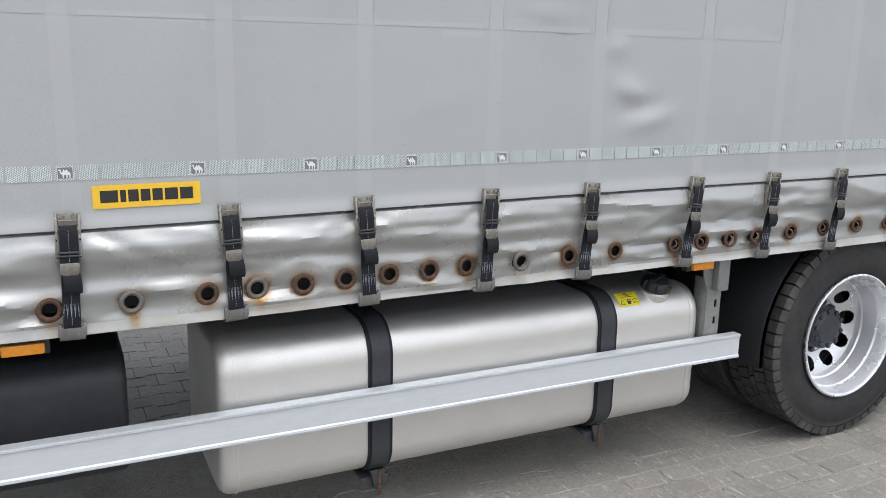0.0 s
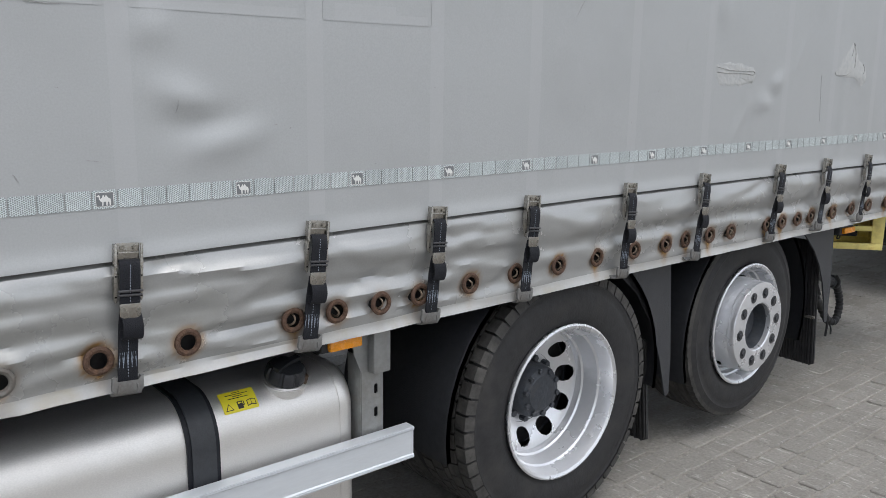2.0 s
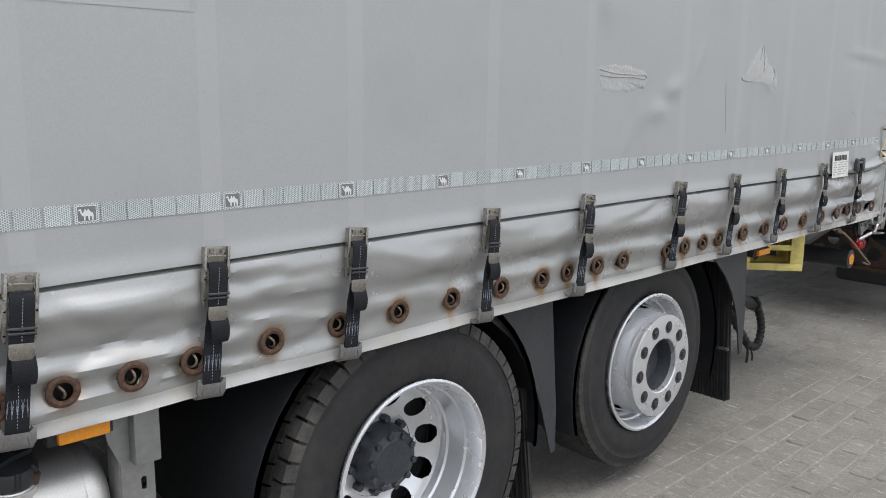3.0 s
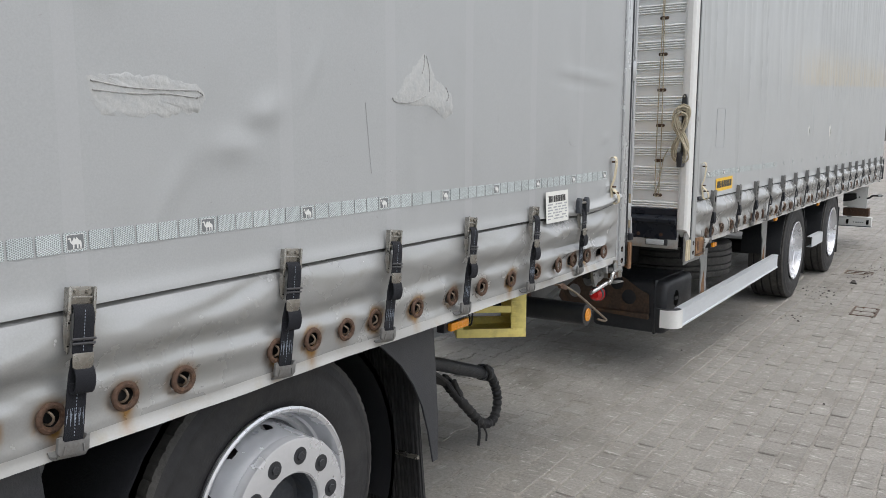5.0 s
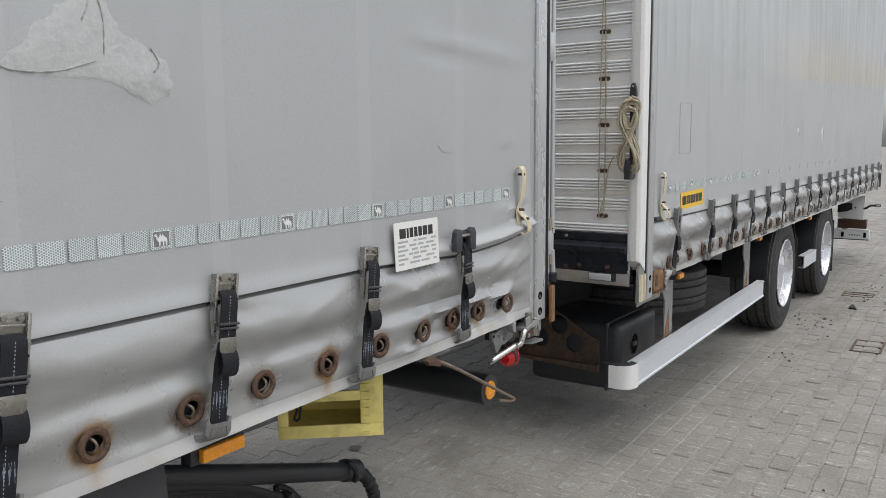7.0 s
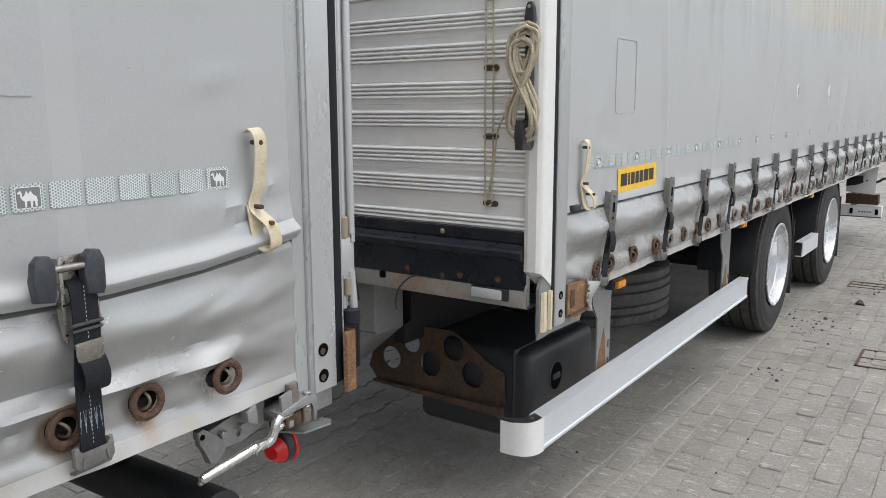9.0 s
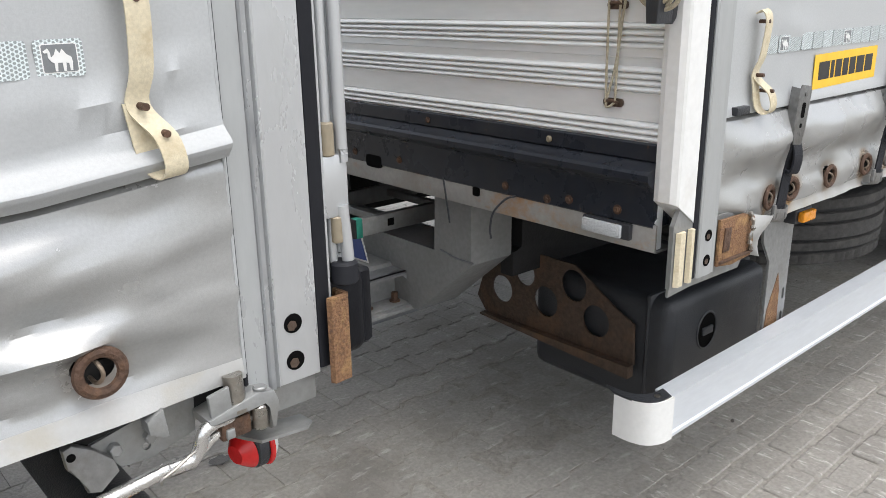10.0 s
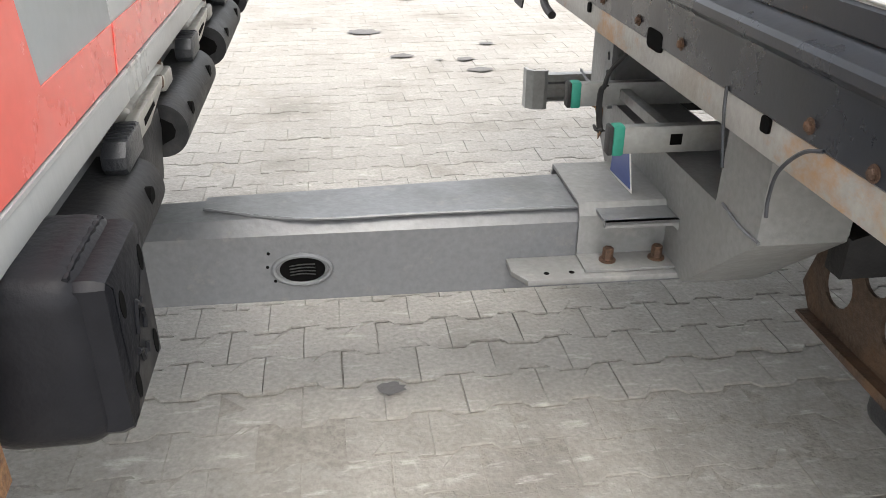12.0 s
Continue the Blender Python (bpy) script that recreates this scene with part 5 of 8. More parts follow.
for x in (0.995, 1.975):
    t = rounded_box_section(TY0 - 0.010, TY1, TZ0 - 0.010, TZ1 + 0.010, TR + 0.006, 12, 0.116)
    part("tank_strap", prism(t, "x", x - 0.034, x + 0.034, bevel=0.003), STRAPRUBBER, tank, "dark grey rubber-lined tank strap")
    t = rounded_box_section(TY0 - 0.006, TY1, TZ0 - 0.006, TZ1 + 0.006, TR + 0.004, 12, 0.114)
    part("strap_liner", prism(t, "x", x - 0.046, x + 0.046), SEAL, tank)
    bm = prism([(x - 0.060, 0.222), (x + 0.046, 0.222), (x + 0.044, 0.196), (x + 0.02, 0.178), (x - 0.01, 0.180), (x - 0.045, 0.206)], "y", TY0 + 0.035, TY0 + 0.041)
    box(x - 0.060, x + 0.046, TY0 + 0.035, 0.76, 0.222, 0.230, 0.001, bm)
    prism([(TY0 + 0.04, 0.224), (TY0 + 0.04, 0.182), (TY0 + 0.16, 0.182), (0.60, 0.120), (0.76, 0.120), (0.76, 0.224)], "x", x - 0.004, x + 0.004, bm)
    part("tank_bracket", bm, HUB, tank, "dark grey folded steel tank bracket", False)
    part("strap_tongue", prism([(x - 0.030, 0.262), (x + 0.030, 0.262), (x + 0.020, 0.215), (x + 0.016, 0.188), (x - 0.012, 0.188), (x - 0.018, 0.215)], "y", TY0 + 0.018, TY0 + 0.026, bevel=0.002), STRAPRUBBER, tank, "tapered lower end of the strap")
    part("strap_bolt", rod((x + 0.005, TY0 + 0.018, 0.165), (x + 0.005, TY0 + 0.018, 0.262), 0.007, 8), RUST, tank)
    part("strap_nut", rod((x + 0.005, TY0 + 0.018, 0.188), (x + 0.005, TY0 + 0.018, 0.202), 0.013, 6), RUST, tank)
# filler
cap_way = Vector((0.04, -0.27, 0.96)).normalized()
neck = Vector((2.262, 0.172, 0.796))
bm = rod(neck - cap_way * 0.02, neck + cap_way * 0.014, 0.064, 40, bevel=0.004)
torus(neck + cap_way * 0.008, cap_way, 0.063, 0.0035, 40, 8, bm)
part("filler_neck", bm, ALU, tank, "aluminium filler neck")
cap_bm = bmesh.new()
a_, b_, _d = frame_of(cap_way)
cap_rings = []
for h_, r_, dent in ((0.014, 0.055, 1.0), (0.016, 0.059, 0.97), (0.024, 0.062, 0.90), (0.048, 0.059, 0.90), (0.057, 0.052, 0.92), (0.061, 0.040, 1.0), (0.062, 0.002, 1.0)):
    cap_rings.append([cap_bm.verts.new(neck + cap_way * h_ + (a_ * math.cos(k * math.tau / 72) + b_ * math.sin(k * math.tau / 72)) * (r_ * (dent if k % 9 in (0, 1) else 1.0))) for k in range(72)])
for u_, v_ in zip(cap_rings, cap_rings[1:]):
    for k in range(72):
        cap_bm.faces.new((u_[k], u_[(k + 1) % 72], v_[(k + 1) % 72], v_[k]))
cap_bm.faces.new(cap_rings[-1])
bar_way = (Vector((1, 0, 0)) * 0.92 + cap_way.cross(Vector((1, 0, 0))) * 0.39).normalized()
ribbon([neck + cap_way * 0.064 - bar_way * 0.05, neck + cap_way * 0.069, neck + cap_way * 0.064 + bar_way * 0.05], 0.020, 0.012, cap_way.cross(bar_way), 5, cap_bm)
cap = part("filler_cap", cap_bm, PLASTIC, tank, "black ribbed filler cap")
part("cap_flap", rod(neck + Vector((0.042, -0.030, -0.010)), neck + Vector((0.046, -0.044, 0.026)), 0.0125, 12, bevel=0.003), RUST_DARK, cap, "dark brown lock cylinder")
fl = part("fuel_label", disc_plate(0, 0, 0.104, 0.066, 0.003, -0.001, 0.001, 2), LEMON, tank, "yellow warning label with pictograms", False)
bm = bmesh.new()
for k, w in enumerate((0.012, 0.034, 0.014, 0.030)):
    z = 0.0265 - k * 0.0062
    prism([(-w, z - 0.0009), (w, z - 0.0009), (w, z + 0.0009), (-w, z + 0.0009)], "y", -0.0018, -0.001, bm)
prism([(-0.046, -0.026), (-0.022, -0.026), (-0.034, -0.005)], "y", -0.0018, -0.001, bm)
prism([(-0.009, -0.026), (0.007, -0.026), (0.007, -0.004), (-0.009, -0.004)], "y", -0.0018, -0.001, bm)
prism([(0.007, -0.018), (0.012, -0.018), (0.012, -0.006), (0.009, -0.004), (0.010, -0.008), (0.0095, -0.015), (0.007, -0.015)], "y", -0.0018, -0.001, bm)
prism([(0.020, -0.024), (0.033, -0.021), (0.046, -0.024), (0.046, -0.006), (0.033, -0.003), (0.020, -0.006)], "y", -0.0018, -0.001, bm)
part("pictogram", bm, INK, fl, "", False)
bm = bmesh.new()
prism([(-0.0425, -0.024), (-0.0255, -0.024), (-0.034, -0.009)], "y", -0.0024, -0.0018, bm)
prism([(-0.006, -0.011), (0.004, -0.011), (0.004, -0.007), (-0.006, -0.007)], "y", -0.0024, -0.0018, bm)
prism([(0.022, -0.021), (0.032, -0.0185), (0.032, -0.006), (0.022, -0.008)], "y", -0.0024, -0.0018, bm)
prism([(0.034, -0.0185), (0.044, -0.021), (0.044, -0.008), (0.034, -0.006)], "y", -0.0024, -0.0018, bm)
part("pictogram_field", bm, LEMON, fl, "", False)


def wrap_on_tank(ob, cx, z_low, r=0.1255):
    """Bends a flat label round the shoulder of the tank."""
    bm = bmesh.new()
    bm.from_mesh(ob.data)
    bmesh.ops.subdivide_edges(bm, edges=[e for e in bm.edges if abs(e.verts[0].co.z - e.verts[1].co.z) > 0.02], cuts=6, use_grid_fill=True)
    for v in bm.verts:
        arc, off = z_low + v.co.z + 0.033 - (TZ1 - TR), v.co.y - 0.002
        x = cx + v.co.x
        if arc <= 0:
            v.co = (x, TY0 + off, TZ1 - TR + arc)
        else:
            a = arc / r
            v.co = (x, TY0 + r - (r - off) * math.cos(a), TZ1 - TR + (r - off) * math.sin(a))
    bm.to_mesh(ob.data)
    bm.free()


for ob in (fl, *fl.children):
    wrap_on_tank(ob, 2.103, 0.766)

# far-side block and boxes under the floor, unseen, added to block light
part("far_tank", prism(rounded_box_section(1.86, 2.46, 0.27, 0.93, 0.10), "x", 0.95, 2.5), BLACK, truck, "dark block added on the far side")
part("air_tank", rod((2.62, 1.0, 0.72), (2.62, 1.6, 0.72), 0.13, 24, bevel=0.04), BLACK, truck, "black air tank")
part("gearbox", box(-1.6, 0.2, 0.98, 1.6, 0.55, 0.95, 0.05), BLACK, truck)
part("prop_shaft", rod((0.2, 1.28, 0.70), (3.3, 1.28, 0.56), 0.06, 16), BLACK, truck)

# side guard rail and its bracket
sec = [(0.030, 0.497), (0.030, 0.507), (0.034, 0.511), (0.034, 0.588), (0.030, 0.592), (0.030, 0.602), (0.072, 0.602), (0.072, 0.597), (0.039, 0.595), (0.039, 0.504), (0.072, 0.502), (0.072, 0.497)]
part("side_guard", prism(sec, "x", -2.4, 2.642), ALU_RAIL, truck, "anodised aluminium side guard rail", False)
sec = [(0.0290, 0.5925), (0.0290, 0.5955), (0.034, 0.5955), (0.034, 0.5925)]
bm = prism(sec, "x", -2.4, 2.642)
prism([(0.0285, 0.5975), (0.0285, 0.600), (0.034, 0.600), (0.034, 0.5975)], "x", -2.4, 2.642, bm)
prism([(0.0285, 0.500), (0.0285, 0.5025), (0.034, 0.5025), (0.034, 0.500)], "x", -2.4, 2.642, bm)
part("guard_ribs", bm, ALU_RAIL, truck, "", False)
for x in (-1.4, 2.515):
    br = holed_plate([(x - 0.035, 0.50), (x + 0.045, 0.50), (x + 0.045, 0.80), (x + 0.055, 0.95), (x + 0.055, 1.0), (x - 0.085, 1.0), (x - 0.06, 0.86), (x - 0.035, 0.80)],
                     [(x + 0.018, 0.662, 0.007, 0.010, 0, 1), (x + 0.018, 0.738, 0.007, 0.010, 0, 1)], "y", 0.085, 0.090, truck, "guard_bracket", GALV, "galvanised guard bracket")
    part("bracket_flange", box(x - 0.037, x - 0.032, 0.09, 0.16, 0.50, 0.85, 0.001), GALV, truck)
    part("bracket_box", box(x - 0.012, x + 0.05, 0.05, 0.085, 0.80, 0.95, 0.004), GALV, truck)


def marker_lamp(root, x, y, z, w, name="marker_lamp"):
    b = part(name, box(x - w * 0.66, x + w * 0.62, y + 0.008, y + 0.045, z - 0.022, z + 0.022, 0.004), PLASTIC, root, "amber side marker lamp on black base")
    part("lens", box(x - w / 2, x + w / 2, y - 0.012, y + 0.008, z - 0.016, z + 0.016, 0.005), AMBER, b, "amber lens")
    return b


marker_lamp(truck, -0.10, 0.03, 0.893, 0.11)
marker_lamp(truck, 2.385, 0.03, 0.928, 0.11)
marker_lamp(truck, 5.70, 0.06, 0.925, 0.125)

# black box ahead of the tank
bm = prism(rounded_box_section(0.20, 0.75, 0.36, 0.78, 0.10), "x", -1.1, 0.175)
bmesh.ops.bevel(bm, geom=[e for f in bm.faces if len(f.verts) > 6 for e in f.edges], offset=0.03, segments=3, affect="EDGES", profile=0.5)
part("battery_box", bm, PLASTIC, truck, "black plastic box with rounded edges")
part("battery_bracket", box(-0.5, -0.44, 0.16, 0.8, 0.28, 0.36, 0.004), BLACK, truck)

# wheels and mudguards
wheel(truck, pose(3.372, 0.038, 0.500, 0, 11, 0), "drive", 0.500, 0.300, 0.30, "twin drive wheel, outer tyre")
wheel(truck, pose(3.372, 0.38, 0.500, 0, 0, 0), "trailer", 0.500, 0.300, 0.30, "twin drive wheel, inner tyre")
wheel(truck, pose(4.77, 0.098, 0.542, 0, 4, 0), "tag", 0.472, 0.300, 0.30, "raised rear wheel with outset flange")
for x, z in ((3.372, 0.50), (4.77, 0.542)):
    for y, kind in ((2.51, "drive" if x < 4 else "tag"),):
        w = wheel(truck, pose(x, y, z, 0, 0, 180), kind, 0.5 if x < 4 else 0.472, 0.300, 0.30, "far-side wheel")
    part("axle", rod((x, 0.4, z), (x, 2.2, z), 0.07, 16), BLACK, truck)


def arch(cx, cz, R, a0, a1, y0, y1, n=24):
    """A curved mudguard strip over a wheel."""
    bm = bmesh.new()
    prev = None
    for k in range(n + 1):
        a = radians(a0 + (a1 - a0) * k / n)
        c, s = math.cos(a), math.sin(a)
        row = [bm.verts.new((cx + r * c, y, cz + r * s)) for r, y in ((R - 0.018, y0), (R, y0), (R + 0.006, y0 + 0.012), (R + 0.006, y1), (R, y1))]
        if prev:
            for j in range(4):
                bm.faces.new((prev[j], prev[j + 1], row[j + 1], row[j]))
        prev = row
    bmesh.ops.solidify(bm, geom=bm.faces[:], thickness=0.004)
    return bm


def ribbed_flap(x, y0, y1, z0, z1, lean):
    """An anti-spray mud flap with upright ribs, facing forward."""
    n = int((y1 - y0) / 0.016)
    rng = random.Random(8)
    out = [(x + 0.012, y1), (x + 0.012, y0)]
    for k in range(n):
        y, w = y0 + k * (y1 - y0) / n, (y1 - y0) / n
        d = rng.uniform(0.006, 0.011)
        out += [(x, y), (x, y + w * 0.35), (x - d, y + w * 0.45), (x - d, y + w * 0.92)]
    bm = prism(out, "z", z0, z1)
    for v in bm.verts:
        if v.co.z < z0 + 0.01:
            v.co.z += 0.012 * math.sin(v.co.y * 190)
        v.co.x += (z1 - v.co.z) * lean
    return bm


part("mud_flap", ribbed_flap(3.94, 0.10, 0.62, 0.15, 0.62, 0.12), RUBBER, truck, "black ribbed rubber mud flap", False)
part("mud_flap", ribbed_flap(5.46, 0.10, 0.55, 0.17, 0.88, 0.11), RUBBER, truck, "black ribbed rubber mud flap", False)
part("mudguard", arch(3.372, 0.50, 0.585, -8, 188, 0.045, 0.66), LIGHTENED_BLACK, truck, "black plastic mudguard")
part("mudguard", arch(4.77, 0.53, 0.560, -18, 198, 0.085, 0.44), LIGHTENED_BLACK, truck, "black plastic mudguard")
for edge, rear in (([(3.66, 0.965), (3.722, 0.925), (3.83, 0.845), (3.935, 0.705), (4.005, 0.535), (4.066, 0.345)], [(4.092, 0.350), (4.088, 0.52), (4.045, 0.965)]),
                   ([(5.18, 0.975), (5.25, 0.925), (5.345, 0.850), (5.42, 0.760), (5.475, 0.660), (5.515, 0.545), (5.545, 0.42)], [(5.575, 0.42), (5.575, 0.60), (5.545, 0.975)])):
    part("mudguard_cheek", prism(edge + rear, "y", 0.068, 0.076, bevel=0.002), LIGHTENED_BLACK, truck, "flat black side cheek of the mudguard", False)
part("flap_strip", box(5.485, 5.50, 0.10, 0.55, 0.44, 0.455, 0.002), STEEL, truck)

# ---------------------------------------------------------------- truck: rear corner
RX = 7.28
prof = [(7.128, 0.012), (7.174, 0.010), (7.176, 0.000), (7.180, -0.006), (7.184, 0.001), (7.1855, 0.004), (7.188, -0.003), (7.191, 0.001), (7.194, 0.0), (7.262, 0.0), (7.262, 0.10), (7.128, 0.10)]
part("corner_post", prism(prof, "z", 0.950, 3.76), POST_WHITE, truck, "pale aluminium corner post with ribs", False)
part("post_foot", box(7.10, 7.262, 0.015, 0.10, 0.90, 0.952, 0.003), GALV, truck)
for z in (1.045, 0.984):
    t = part("post_hole", rod((7.219, -0.0012, z), (7.219, 0.02, z), 0.0155, 24), HOLE_SHADE, truck, "bolt recess shade as a near-black disc", False)
    part("rusty_bolt", rod((7.2165, -0.0022, z - 0.003), (7.2165, 0.01, z - 0.003), 0.0085, 6), RUST_DARK, t)
part("post_groove", box(7.1405, 7.1735, 0.0060, 0.0130, 0.952, 3.755), POST, truck, "dull grey groove of the post")
# solid black strip that paints the shade of the gap beside the curtain
part("post_gap", box(7.1352, 7.1400, 0.0050, 0.0130, 0.952, 3.755), SEAL, truck, "black strip as gap shade beside the curtain")
part("door_seal", box(7.263, 7.287, -0.001, 0.05, 0.955, 3.74, 0.003), SEAL, truck, "black rubber door seal")
part("seal_edge", box(7.287, 7.2905, 0.000, 0.02, 0.955, 3.74), POST_WHITE, truck, "pale edge strip")
RX = 7.326
door = part("rear_door", box(7.292, RX + 0.006, 0.020, 2.50, 1.128, 3.70, 0.003), GREYFILM, truck, "grey rear door with red and yellow markings")
part("door_sill", box(7.285, RX + 0.008, 0.022, 2.52, 1.090, 1.126, 0.003), POST, truck, "pale sill profile")
part("sill_lip", box(7.285, RX + 0.0095, 0.022, 2.52, 1.1235, 1.1275), POST, truck)
films = [([(0.022, 1.130), (0.060, 1.130), (0.050, 1.19), (0.040, 1.289), (0.052, 1.42), (0.022, 1.42)], REDFILM),
         ([(0.062, 1.130), (2.49, 1.130), (2.49, 1.183), (0.203, 1.183), (0.186, 1.262), (0.1885, 1.3165), (0.128, 1.258), (0.055, 1.185)], PINKFILM),
         ([(0.053, 1.188), (0.069, 1.204), (0.126, 1.2585), (0.187, 1.3175), (0.290, 1.42), (0.055, 1.42), (0.043, 1.289)], YELLOWFILM),
         
         ([(0.022, 1.423), (0.052, 1.423), (0.06, 1.9), (0.022, 1.9)], REDFILM), ([(0.056, 1.423), (0.290, 1.423), (0.75, 1.9), (0.064, 1.9)], YELLOWFILM)]
part("film_strip", prism([(0.440, 1.131), (0.447, 1.133), (0.466, 1.178), (0.458, 1.183)], "x", RX + 0.0073, RX + 0.0080), REDFILM, door, "loose red film edge", False)
part("film_crack", prism([(0.0610, 1.335), (0.0400, 1.289), (0.0490, 1.19), (0.0505, 1.19), (0.0416, 1.289), (0.0625, 1.335)], "x", RX + 0.0072, RX + 0.0082), SEAL, door, "dark crack along the film", False)
part("door_shade_panel", prism([(0.458, 1.186), (2.49, 1.186), (2.49, 1.9), (0.455, 1.9)], "x", RX + 0.006, RX + 0.0066), GREYPALE, door, "paler grey film", False)
for o, mt in films:
    part("marking_film", prism(o, "x", RX + 0.006, RX + 0.0072), mt, door, "red marking film" if mt is REDFILM else "red marking film with painted sheen" if mt is PINKFILM else "yellow marking film", False)
hinge = part("door_hinge", rod((7.306, 0.012, 1.33), (7.306, 0.012, 3.6), 0.008, 16), POST_WHITE, truck, "pale door hinge rod")
bm = box(7.288, 7.334, -0.002, 0.03, 1.192, 1.290, 0.006)
part("hinge_leaf", bm, POST_WHITE, hinge, "pale hinge leaf")
part("hinge_leaf", box(7.288, 7.334, -0.004, 0.03, 1.930, 2.040, 0.006), POST_WHITE, hinge, "pale hinge leaf")
part("hinge_bush", rod((7.302, 0.004, 1.288), (7.302, 0.004, 1.338), 0.0108, 20, bevel=0.002), BRASS, hinge, "yellowed hinge bush")
part("hinge_bush", rod((7.312, 0.004, 1.152), (7.312, 0.004, 1.194), 0.0102, 20, bevel=0.002), BRASS, hinge, "yellowed hinge bush")
bm = hose([(7.325, -0.002, 1.12), (7.324, -0.002, 1.14), (7.32, 0.0, 1.21)], 0.0098, 14, 3)
hose([(7.307, 0.012, 1.12), (7.307, 0.012, 1.21)], 0.0075, 12, 3, bm)
hose([(7.327, 0.002, 1.288), (7.326, 0.004, 1.5), (7.324, 0.006, 3.6)], 0.0095, 14, 4, bm)
part("lock_rod", bm, POST_WHITE, hinge, "pale lock rod")
part("rod_foot", rod((7.318, 0.0, 1.085), (7.318, 0.0, 1.122), 0.0215, 24, bevel=0.004), SEAL, truck, "black plastic rod foot")
an = [(7.272, -0.014), (7.276, -0.022), (7.308, -0.020), (7.314, -0.012), (7.312, 0.02), (7.306, 0.02), (7.306, -0.012), (7.278, -0.012)]
part("rusty_bracket", prism(an, "z", 0.932, 1.074), RUST_BRIGHT, truck, "heavily rusted angle bracket", False)
buf = part("buffer", box(7.287, 7.388, 0.031, 0.169, 0.938, 1.092, 0.026, seg=5), BUFFER, truck, "black square moulded rubber buffer")
part("buffer_face", prism([(0.041, 0.953), (0.047, 0.947), (0.153, 0.947), (0.159, 0.953), (0.159, 1.078), (0.153, 1.084), (0.047, 1.084), (0.041, 1.078)], "x", 7.366, 7.403, bevel=0.012), BUFFER, buf, "raised buffer face")
part("mould_seam", hose([(7.374, 0.045, 1.0858), (7.374, 0.07, 1.0882), (7.3737, 0.10, 1.0878), (7.374, 0.13, 1.0883), (7.374, 0.155, 1.0858)], 0.0024, 6, 5, wobble=0.4), BUFFER, buf, "ragged mould seam")
for y, z in ((0.066, 1.052), (0.136, 1.056), (0.066, 0.978), (0.136, 0.974)):
    slot_out = [(y + 0.0065 * math.cos(k * math.tau / 16) - 0.10 * 0.012 * math.sin(k * math.tau / 16), z + 0.0125 * math.sin(k * math.tau / 16)) for k in range(16)]
    part("buffer_slot", prism(slot_out, "x", 7.396, 7.4036), HOLE_SHADE, buf, "moulded slot shade as a near-black plate", False)
bm = bmesh.new()
for pts in ([(0.088, 1.012), (0.094, 1.030), (0.100, 1.034), (0.106, 1.028), (0.114, 1.030)], [(0.080, 1.000), (0.088, 0.996), (0.092, 0.986), (0.099, 0.990)], [(0.110, 1.004), (0.114, 1.012), (0.112, 1.020)], [(0.104, 0.984), (0.108, 0.992)]):
    hose([(7.403, y, z) for y, z in pts], 0.003, 6, 4, bm)
part("buffer_mark", bm, BUFFER, buf, "moulded relief mark")
part("rear_beam", box(7.19, 7.285, 0.09, 2.46, 0.93, 1.088, 0.006), GREYPAINT, truck, "grey rear cross beam")


def roller(y0, y1, x=7.318, z=0.986):
    """A hollow rounded rubber profile along the rear edge."""
    r0 = 0.040
    out = [(x - 0.050, z - r0), (x, z - r0)] + [(x + r0 * math.sin(radians(a)), z - r0 * math.cos(radians(a))) for a in range(10, 180, 10)] + [(x, z + r0), (x - 0.050, z + r0)]
    r = part("ramp_buffer", prism(out, "y", y0, y1), WORN, truck, "grey-worn black rubber buffer profile")
    core = [(x - 0.032, z - 0.021), (x, z - 0.021), (x + 0.018, z - 0.011), (x + 0.022, z), (x + 0.018, z + 0.011), (x, z + 0.021), (x - 0.032, z + 0.021)]
    part("buffer_hollow", prism(core, "y", y0 - 0.0012, y0 + 0.01), HOLE_SHADE, r, "hollow end shade as a near-black plate", False)
    for y in (y0 + 0.065, y1 - 0.065):
        part("buffer_bolt", rod((x + 0.030, y, z + 0.012), (x + 0.0395, y, z + 0.012), 0.012, 12), HOLE_SHADE, r, "bolt recess shade as a near-black disc", False)


for a, b in ((0.15, 0.47), (0.68, 1.03), (1.22, 1.57), (1.76, 2.10)):
    roller(a, b)


